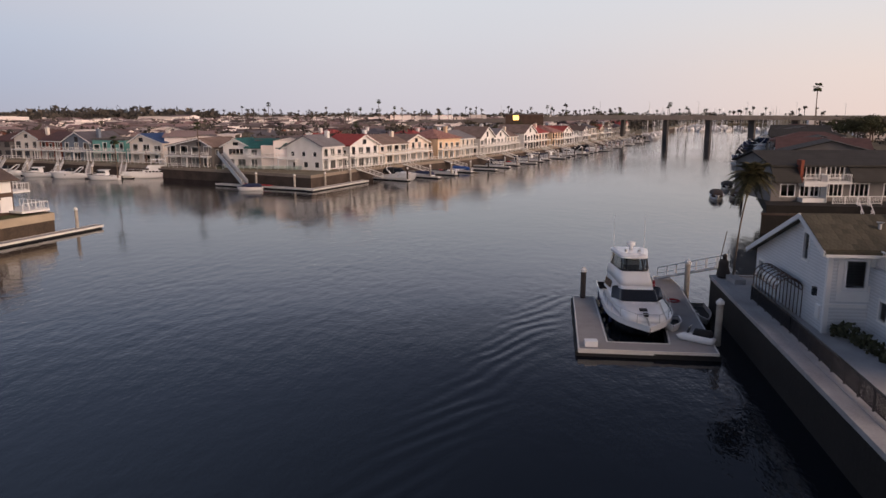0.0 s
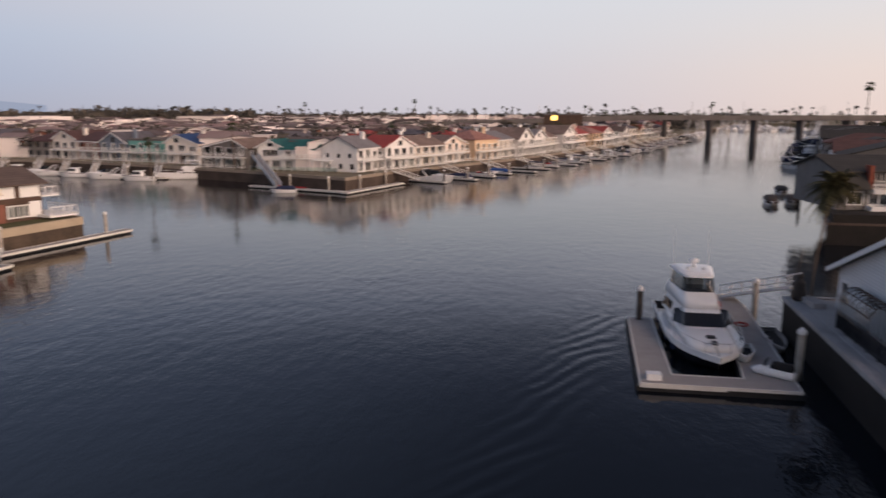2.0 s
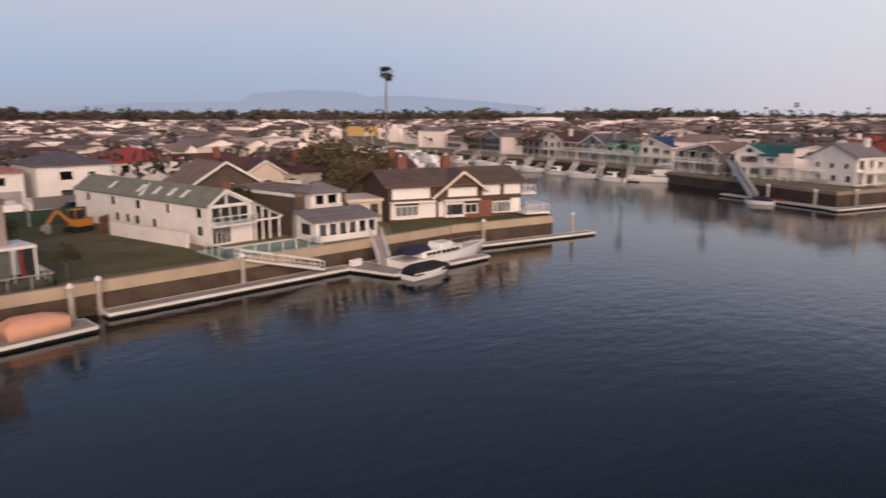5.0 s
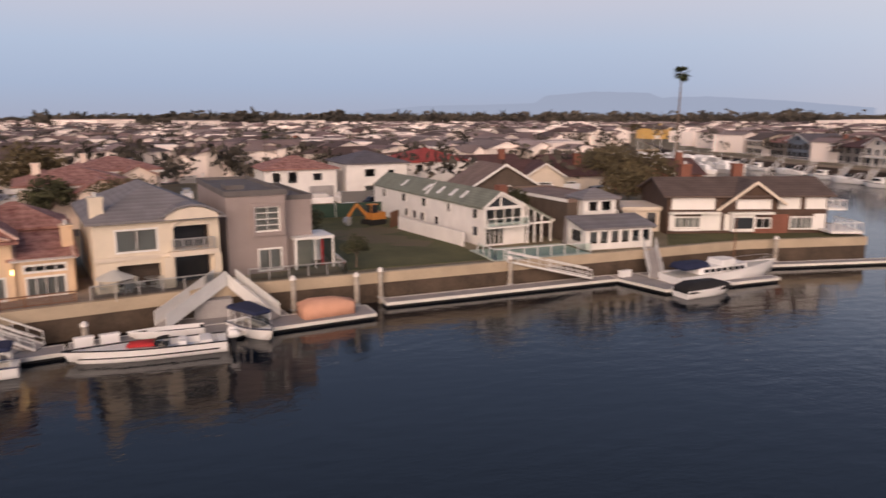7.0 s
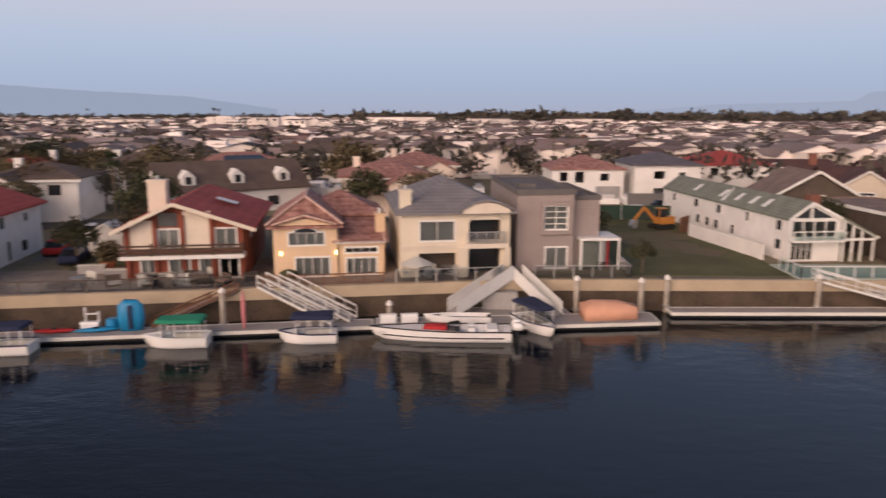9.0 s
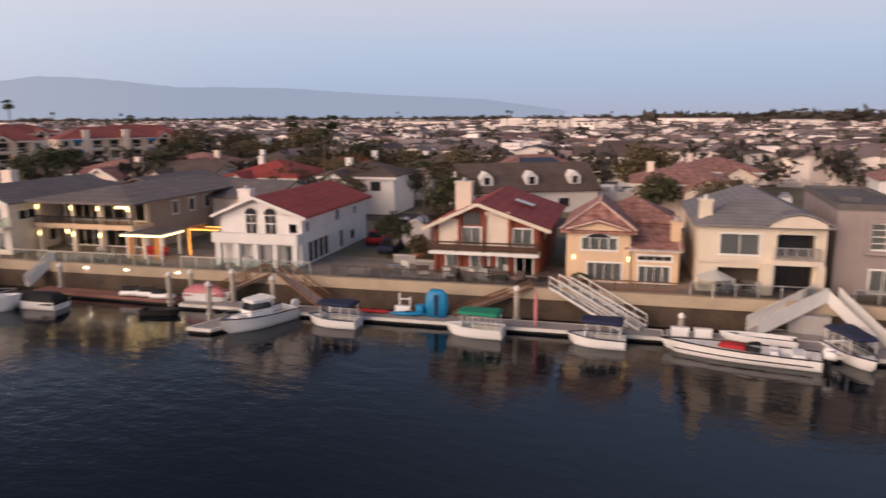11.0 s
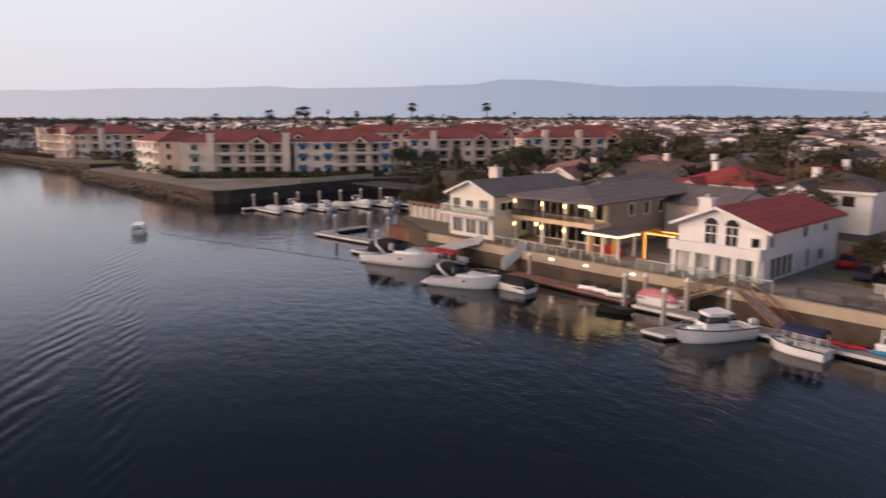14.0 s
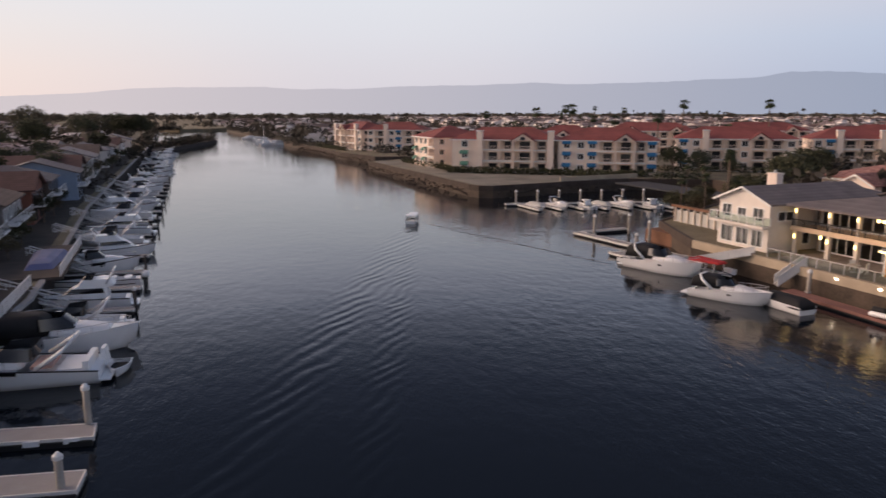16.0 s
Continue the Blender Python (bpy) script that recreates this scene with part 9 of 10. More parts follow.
for kind, x, y, s in ((1, 57, 78, 0.8), (0, -64, 100, 1.2), (0, -72, 104, 1.1), (3, -80, 90, 1.1), (0, -88, 86, 1.2), (2, -56, 74, 1.2), (0, -66, 112, 1.3), (1, -76, 116, 0.9), (0, -50, 100, 0.8), (3, -30, 66, 0.75), (2, -34, 62, 0.9), (0, -12, 92, 0.9), (3, -4, 88, 1.0), (2, 16, 60.5, 0.6), (2, 13.5, 71, 0.9), (0, 38, 74, 0.7), (0, -92, 62, 0.9), (2, -97, 66, 1.0), (2, -88, 58, 0.9), (0, -105, 76, 1.2), (0, -112, 84, 1.2), (0, -120, 92, 1.2),
                      (0, -159, 86, 1.0), (0, -156, 91, 0.9), (0, -155, 124, 0.9), (0, -151, 118, 0.8), (0, -150, 108, 0.7), (2, -152, 97, 1.0), (0, -62, 98, 1.2), (0, -56, 103, 1.3), (0, -50, 97, 1.2), (0, -47, 108, 1.3), (2, -55, 112, 1.5), (0, -65, 108, 1.2), (0, -70, 101, 1.2), (1, -60, 118, 1.0), (0, -44, 116, 1.2), (0, -76, 108, 1.2), (0, -68, 120, 1.2), (3, -52, 122, 1.4), (0, 290, -128, 2.4), (0, 282, -134, 2.7), (1, 300, -142, 2.2), (0, 310, -140, 2.6), (0, 272, -131, 2.2), (0, 330, -150, 2.4), (0, 262, -128, 2.0), (0, 320, -152, 2.6), (0, 345, -155, 2.2), (0, 250, -124, 1.7), (0, 380, -160, 2.2), (0, -72, -39, 0.9), (2, -81, -47, 1.2), (2, -90, -46, 1.0), (0, -99, -45, 1.3), (2, -108, -45, 1.1), (2, -117, -53, 0.9), (0, -126, -52, 1.2), (2, -135, -51, 1.0), (2, -144, -50, 1.3), (0, -153, -49, 1.1), (2, -162, -58, 0.9), (2, -171, -57, 1.2), (0, -180, -56, 1.0), (2, -189, -55, 1.3), (2, -198, -63, 1.1), (0, -207, -62, 0.9), (2, -216, -61, 1.2), (2, -225, -61, 1.0), (0, -234, -60, 1.3), (2, -243, -68, 1.1), (2, -252, -67, 0.9), (0, -261, -66, 1.2), (2, -270, -65, 1.0), (2, -279, -73, 1.3), (0, -96, 54, 0.6), (0, -90, 56, 0.55), (0, -101, 58, 0.6), (0, -104, 66, 0.7), (2, -98, 51.5, 0.8), (3, -92, 52, 0.6), (0, -108, 70, 0.7), (0, -86, 60, 0.6), (0, -52, 82, 1.0), (1, -54, 90, 0.9), (0, -58, 78, 0.9), (0, -64, 86, 1.1), (0, -70, 92, 1.1), (1, 62, 90, 1.0), (1, 68, 88, 0.9), (0, 236, 26, 1.6), (0, 250, 18, 1.8), (1, 262, 14, 1.5), (0, 284, 8, 1.7), (0, 296, 0, 1.9), (0, 306, -4, 1.7), (0, 330, -22, 1.4), (0, 344, -30, 1.5), (1, 352, -36, 1.3), (0, 366, -38, 1.5), (0, 200, 40, 1.1), (0, 178, 52, 1.2), (0, -351, -94, 2.0), (1, -360, -92, 1.7), (0, -374, -82, 1.9), (0, -382, -86, 2.0), (0, -386, -76, 1.9), (0, -300, -98, 1.9), (1, -380, -125, 2.0), (0, -270, -88, 1.5), (0, -290, -95, 1.7), (0, -250, -92, 1.3), (0, -190, -62, 1.2), (0, -160, -60, 1.2), (0, -118, -56, 1.4), (0, -104, -56, 1.2), (2, -92, -42, 1.4), (0, -140, -56, 1.2), (0, -78, -50, 1.2)):
    if -80 < x < -40 and 70 < y < 130 and kind == 0:
        kind = 3
    s *= (0.9 if -80 < x < -40 and 70 < y < 130 else 0.0 if 240 < x < 280 and y < -100 else 0.58 if x > 220 and y < -100 else 0.62 if 170 < x < 380 else 1)
    if s > 0:
        plant(kind, x, y, s)
for x, y, s in ((-95, 50.8, 0.36), (-99, 54, 0.4), (-90, 51.5, 0.34), (-103, 59, 0.45), (-70, 96, 0.6), (-60, 90, 0.55), (-98, 60, 0.42), (-93, 57, 0.42), (-101, 64, 0.4), (-38, 78, 0.45), (-27, 80, 0.4), (-221, 66, 0.7), (-214, 76, 0.62), (-219, 82, 0.74), (-211, 88, 0.6), (-226, 58, 0.66), (-206, 99, 0.7), (-199, 118, 0.62), (-193, 140, 0.7), (-186, 150, 0.64), (-180, 166, 0.7), (-212, 70, 0.8), (-208, 80, 0.85), (-205, 92, 0.8), (-200, 104, 0.85), (-216, 60, 0.8), (-204, 114, 0.8), (-196, 124, 0.85), (-190, 134, 0.8), (20, 150, 0.5), (120, 75, 0.45), (145, 70, 0.5)):
    plant(4 + rq.randrange(4), x, y, s)
for k in range(46):
    x = -56 - 5.6 * k
    plant((2, 0, 3)[k % 3], x + rq.uniform(-2, 2), float(np.interp(-x, [50, 87, 129, 392], [-27.5, -32, -40.5, -76])) - rq.uniform(0, 4), rq.uniform(0.35, 0.62))
for k, (x, y) in enumerate(((-132, 136), (-125, 150), (-119, 160), (-130, 184), (-110, 150), (-98, 142), (-84, 153), (-67, 113), (-54, 123), (-140, 170), (-150, 182), (-160, 200), (-176, 196), (-104, 128), (-112, 118), (-122, 126), (-92, 118), (-140, 150))):
    plant((3, 1, 3, 0)[k % 4], x, y, rq.uniform(0.9, 1.35))
# hedges along the apartments, shrubs by the near house
hd = MB()
for (x0, y0), (x1, y1) in (((-222, 30), (-178, 39)), ((-181.2, 35.4), (-158, 79.4)), ((-176, 85.4), (-157.6, 121)), ((-181.8, 35.0), (-158.6, 79.0)), ((-157, 60), (-161, 80)), ((-153, 78), (-150, 90)), ((31.5, -24.0), (22, -25.5)), ((-330, 8), (-290, 18))):
    n = int(math.hypot(x1 - x0, y1 - y0) * 1.6)
    for i in range(n):
        f = (i + rq.random()) / n
        leaf_cloud(hd, rq, (x0 + (x1 - x0) * f, y0 + (y1 - y0) * f, 3.3), 1.15, 20, 0.28)
for x, y, r_ in ((30.6, -20.9, 0.55), (29.9, -21.2, 0.7), (28.9, -21.3, 0.55), (27.6, -21.4, 0.5), (26.2, -21.6, 0.55)):
    leaf_cloud(hd, rq, (x, y, 2.55 + r_ * 0.7), r_, 90, 0.16)
solo("hedges", hd, M["leaf"], "low dark green hedges and shrubs", "hedge", kind="stuff")

# ---- the town behind: houses by the street, built from a few kinds ----
SPEC = [("white", "r_umber", "gx", 11, 13, 2.9, 2.0), ("pink", "r_terra", "hip", 12, 11, 5.4, 1.6), ("cream", "r_dark", "gy", 9, 11, 5.5, 1.5), ("white", "r_dark", "hip", 11, 10, 5.6, 1.5), ("cream", "r_umber", "gx", 11, 9, 5.4, 1.6), ("pink", "r_maroon", "gy", 11, 13, 3.0, 2.0),
        ("white", "r_red", "hip", 11, 12, 5.3, 1.9), ("grey", "r_dark", "gx", 12, 12, 5.2, 2.2), ("cream", "r_maroon", "gx", 13, 12, 3.0, 2.0), ("tan", "r_terra", "gy", 11, 13, 5.2, 2.0), ("white", "r_umber", "hip", 11, 10, 5.6, 1.5), ("siding", "r_grey", "gy", 10, 11, 5.4, 1.6), ("salmon", "r_flat", "hip", 12, 11, 6.4, 0.5), ("ochre", "r_umber", "hip", 12, 11, 6.0, 2.0)]
NAMES = {"white": "white", "pink": "pale pink", "cream": "cream", "grey": "grey", "tan": "tan", "siding": "blue-grey", "salmon": "salmon", "ochre": "ochre yellow", "r_flat": "flat tar", "r_brown": "brown shingle", "r_terra": "terracotta tile", "r_grey": "grey shingle", "r_red": "red tile", "r_dark": "dark slate", "r_umber": "umber shingle", "r_maroon": "dark maroon tile"}


def town_house(i):
    wl, rf_, kd, w, d, h, rise = SPEC[i]
    t = thing("town_house", "%s %s-storey stucco house with %s roof" % (NAMES[wl], "two" if h > 4 else "one", NAMES[rf_]), "house", None, "town houses")
    q = random.Random(300 + i)
    wins = []
    for s in range(2 if h > 4 else 1):
        for side, ln, n in (("f", w, 2 if s or h < 4 else 1), ("b", w, 2 if s or h < 4 else 0), ("r", d, 1 if s or h < 4 else 0)):
            for k in range(n):
                ww = q.uniform(1.0, 1.9)
                wins.append((side, (k + 0.5) * ln / n - ww / 2, 0.8 + 2.6 * s, ww, 1.3))
    b = block(t, w, d, h, M[wl], M[rf_], kd, rise, 0.55, 0.5, wins, far=True)
    part("garage_door", MB().box(w * 0.1, w * 0.1 + 3.6, -0.05, 0.02, 0.05, 2.1), M["trim"], b)
    if kd != "hip":
        part("porch", MB().box(w * 0.5, w * 0.95, -2.2, 0, 2.3, 2.5).box(w * 0.52, w * 0.54, -2.1, -1.95, 0, 2.3).box(w * 0.91, w * 0.93, -2.1, -1.95, 0, 2.3), M["trim"], b)
    wg = block(t, w * 0.48, 5.5, h - 0.5 if i % 2 else 2.7, M[wl], M[rf_], "gy", 1.4, 0.4, 0.5, [("f", w * 0.1, 0.7, 1.5, 1.2)], m=pose(w * 0.5 if i % 3 else 0.2, -3.6, 0), far=True, name="front_wing")
    part("barge_board", MB().bar((-0.4, -0.42, (h - 0.5 if i % 2 else 2.7) - 0.3), (w * 0.24, -0.42, (h - 0.5 if i % 2 else 2.7) + 1.35), 0.08, 0.24).bar((w * 0.24, -0.42, (h - 0.5 if i % 2 else 2.7) + 1.35), (w * 0.48 + 0.4, -0.42, (h - 0.5 if i % 2 else 2.7) - 0.3), 0.08, 0.24), M["trim"], wg)
    wb_ = block(t, w * 0.42, 5.0, h - 0.7 if h > 4 else 2.6, M[wl], M[rf_], "gy", 1.3, 0.4, 0.5, [("b", w * 0.12, h - 2.4 if h > 4 else 0.9, 1.6, 1.2)], m=pose(w * 0.08 if i % 2 else w * 0.5, d - 1.8, 0), far=True, name="rear_wing")
    part("eaves_board", MB().box(-0.58, w + 0.58, -0.66, -0.58, h - 0.5, h - 0.22).box(-0.58, w + 0.58, d + 0.58, d + 0.66, h - 0.5, h - 0.22), M["trim"], b)
    chimney(t, w * 0.82, d * 0.4, h * 0.8, h + rise + 0.7, M["brick"] if i % 4 == 0 else M[wl], flue=False)
    return t


def on_land(x, y):
    """Whether a plan point lies well inside the north land or the east land."""
    def left_of(line):
        best, ok = 1e9, True
        for (x0, y0), (x1, y1) in zip(line, line[1:]):
            dx, dy = x1 - x0, y1 - y0
            t = min(1, max(0, ((x - x0) * dx + (y - y0) * dy) / (dx * dx + dy * dy)))
            d = math.hypot(x - x0 - t * dx, y - y0 - t * dy)
            if d < best:
                best, ok = d, dx * (y - y0) - dy * (x - x0) > 0
        return best if ok else -best

    return max(min(left_of(NORTH_WALL), left_of(WEST_WALL)), left_of(EAST_WALL))


taken = []
first = [None] * len(SPEC)
count = 0
rows_v = (44, 66, 102, 124, 150, 176, 202, 228, 254)
for v in rows_v:
    u = -190
    while u < 330:
        x, y = along(u, v)
        u += rq.uniform(13.5, 16.5)
        if on_land(x, y) < 22 or on_land(x + 6, y + 6) < 16:
            continue
        ang = math.degrees(math.atan2(x, y))
        if not -66 < ang < 62 or (x < -140 and y < 230) or (x < -104 and y < 185) or (-50 < x < -33 and v < 60) or (13 < x < 30 and y < 100) or math.hypot(x, y) > 158:
            continue
        if -120 < x < -60 and y < 85 or math.hypot(x + 33, y - 102) < 21 or (4 < x < 76 and 78 < y < 136):
            continue
        i = rq.choice((1, 2, 3, 4, 6, 8, 10, 11, 3, 4, 10, 3, 1, 2))
        face = ROT if rq.random() < 0.5 else ROT + 180
        m = pose(x, y, 2.5, 0, 0, face) @ pose(-SPEC[i][3] / 2, -SPEC[i][4] / 2, 0)
        if first[i] is None:
            first[i] = town_house(i)
            first[i].matrix_basis = m
        else:
            copy_thing(first[i], m)
        taken.append((x, y))
        count += 1
# rows on the peninsula behind the canal houses
for v in (25, 47):
    for k in range(14):
        x, y, a = canal_point(12 + k * 15 + rq.uniform(-1, 1), v)
        if on_land(x, y) < 18:
            continue
        i = rq.randrange(12)
        m = pose(x, y, 2.5, 0, 0, a + rq.choice((0, 180))) @ pose(-SPEC[i][3] / 2, -SPEC[i][4] / 2, 0)
        if first[i] is None:
            first[i] = town_house(i)
            first[i].matrix_basis = m
        else:
            copy_thing(first[i], m)
        taken.append((x, y))
for i, x, y in ((12, 33, 214), (13, 262, 340), (12, -96, 190), (12, -30, 430), (12, -48, 440), (12, -64, 432)):
    m = pose(x, y, 2.5, 0, 0, ROT) @ pose(-6, -5, 0)
    if first[i] is None:
        first[i] = town_house(i)
        first[i].matrix_basis = m
    else:
        copy_thing(first[i], m)
    taken.append((x, y))
# named houses in the second row
h = thing("dormer_house", "long grey shingle-roofed house with white dormers", "house", pose(-38.0, 91.3, 2.5, 0, 0, 36), "town houses")
b = block(h, 20, 10, 3.4, M["white"], M["r_umber"], "gx", 3.4, 0.5, 0.5, [("f", 2 + 4 * k, 0.8, 1.6, 1.3) for k in range(4)], far=True)
for x in (2.5, 9.2, 15.8):
    dm = part("dormer", MB().sweep([(x, 3.9), (x + 1.8, 3.9), (x + 1.8, 5.2), (x + 0.9, 6.0), (x, 5.2)], 0.7, 4.0), M["trim"], b)
    part("window", MB().box(x + 0.5, x + 1.3, 0.64, 0.72, 4.2, 5.2), M["darkwin"], dm)
h = thing("solar_house", "house with terracotta roof and dark solar panels", "house", pose(-40, 111, 2.5, 0, 0, 36), "town houses")
b = block(h, 16, 11, 5.0, M["pink"], M["r_terra"], "hip", 2.0, 0.5, 0.5, [("f", 2 + 4 * k, 3.0, 1.6, 1.3) for k in range(4)], far=True)
part("solar_panel", MB().quad((3.5, 0.4, 5.35), (12.5, 0.4, 5.35), (11.0, 4.0, 6.7), (5.0, 4.0, 6.7)), M["darkwin"], b)
h = thing("red_roofed_house", "white stucco house with red tile roof and garage", "house", pose(15.0, 113.5, 2.5, 0, 0, 2), "town houses")
b = block(h, 11.5, 11, 5.0, M["white"], M["r_terra"], "hip", 1.7, 0.5, 0.5, [("f", 7.6, 3.0, 1.6, 1.3, "n"), ("f", 1.2, 2.9, 1.4, 1.6, "n"), ("f", 3.6, 2.7, 1.6, 1.9, "n")])
part("garage_door", MB().box(7.0, 11.0, -0.06, 0.0, 0.1, 2.2), M["greywall"], b)
h = thing("white_two_storey_house", "white two-storey house with grey roof", "house", pose(28.2, 114, 2.5, 0, 0, 2), "town houses")
b = block(h, 10.5, 12, 5.6, M["white"], M["r_dark"], "hip", 1.6, 0.5, 0.5, [("f", 3.0, 3.3, 1.9, 1.4, "n"), ("f", 7.0, 3.3, 1.2, 1.2, "n"), ("f", 3.0, 0.6, 1.9, 1.4, "n")])
h = thing("red_roofed_house", "cream two-storey house with bright red roof", "house", pose(40.5, 121, 2.5, 0, 0, 2), "town houses")
b = block(h, 12, 12, 5.2, M["white"], M["r_red"], "hip", 2.0, 0.5, 0.5, [("f", 2.0, 3.3, 1.6, 1.4, "n"), ("f", 8.0, 3.3, 1.6, 1.2, "n")])
for x_, y_h, ro, w_, wl_ in ((56, 108, -12, 15, "cream"), (75, 104, -16, 14, "brick"), (50, 126, -6, 16, "taupe"), (70, 122, -12, 15, "cream")):
    h = thing("brown_roofed_house", "low house with large dark maroon gabled roof", "house", pose(x_, y_h, 2.5, 0, 0, ro), "town houses")
    b = block(h, w_, 12, 3.2, M[wl_], M["r_maroon"], "gx", 2.2, 0.6, 0.5, [("f", 2.0, 0.9, 3.0, 1.4, "s"), ("f", 9.0, 0.9, 1.6, 1.2, "n")])
    gw_ = block(h, 6.5, 6, 3.4, M[wl_], M["r_maroon"], "gy", 2.0, 0.5, 0.5, [("f", 1.8, 1.0, 2.6, 1.3, "d")], m=pose(1.0, -2.5, 0), name="front_wing")
    part("barge_board", MB().bar((-0.5, -0.52, 3.1), (3.25, -0.52, 5.4), 0.08, 0.26).bar((3.25, -0.52, 5.4), (7.0, -0.52, 3.1), 0.08, 0.26), M["trim"], gw_)
    chimney(h, w_ * 0.8, 4.0, 3.0, 6.8, M["brick"], 1.2, 0.9)

# dark block on the peninsula with a lit yellow sign high on its wall
h = thing("commercial_building", "dark brown flat-roofed building with a lit yellow sign", "building", pose(318, 6, 2.5, 0, 0, -90))
b = block(h, 17, 10, 11.6, M["darkwood"], M["r_flat"], "flat", 0.4, 0.2, 0.5, [("f", 1.5 + 4.2 * k, z, 2.2, 1.6) for k in range(4) for z in (2.0, 5.4)], far=True)
sg = part("sign", MB().box(3.2, 6.2, -0.3, -0.02, 9.0, 11.4), M["geldark"], b)
part("lit_panel", MB().box(3.4, 6.0, -0.34, -0.3, 9.2, 11.2), lamp_mat("yellow_sign_light", (1.0, 0.62, 0.16), 2.2), sg, "glowing yellow sign face")

# parked cars on the court and street


def car(x, y, a, paint, label):
    t = thing("parked_car", label, "car", pose(x, y, 2.54, 0, 0, a), "parked cars")
    part("body", loft([ring(-2.1, 2.1, 0.86, 0.3, 0.25), ring(-2.15, 2.15, 0.9, 0.6, 0.3), ring(-2.1, 2.05, 0.86, 0.9, 0.3)]), paint, t, smooth=True)
    part("cabin", loft([ring(-1.7, 1.1, 0.8, 0.9, 0.2), ring(-1.35, 0.5, 0.68, 1.42, 0.2)]), M["smoke"], t)
    part("roof", loft([ring(-1.36, 0.52, 0.69, 1.41, 0.2), ring(-1.2, 0.4, 0.62, 1.48, 0.2)]), paint, t)
    for sx in (-1.35, 1.3):
        for sy in (-0.9, 0.72):
            part("wheel", MB().tube([(sx, sy, 0.32), (sx, sy + 0.2, 0.32)], [0.32, 0.32], 12), M["rubber"], t)


PAINT = [(M["gel"], "white parked car"), (M["geldark"], "black parked car"), (M["navy"], "dark blue parked car"), (M["metal"], "silver parked car"), (M["red"], "dark red parked car")]
for k in range(34):
    u = -110 + 6.4 * k
    if rq.random() < 0.6:
        p_, lb = rq.choice(PAINT)
        x, y = along(u, rq.choice((34.2, 39.8)))
        car(x, y, ROT + rq.choice((0, 180)), p_, lb + " at the kerb")
for u, v in ((-42.5, 17), (-38, 22), (-42.6, 27), (-39.5, 12.5)):
    p_, lb = rq.choice(PAINT)
    x, y = along(u, v)
    car(x, y, ROT + 90, p_, lb + " in the court")

# garden trees between the town houses
for x, y in taken:
    if rq.random() < 0.62:
        plant(rq.randrange(4), x + rq.uniform(6, 9) * rq.choice((-1, 1)), y + rq.uniform(6, 10), rq.uniform(0.5, 1.1))
    if rq.random() < 0.06:
        plant(4 + rq.randrange(4), x + rq.uniform(7, 9), y + rq.uniform(-8, 8), rq.uniform(0.35, 0.6))

# ---- far town, woods and hills ----
fw, fr_, ft = MB(), MB(), MB()


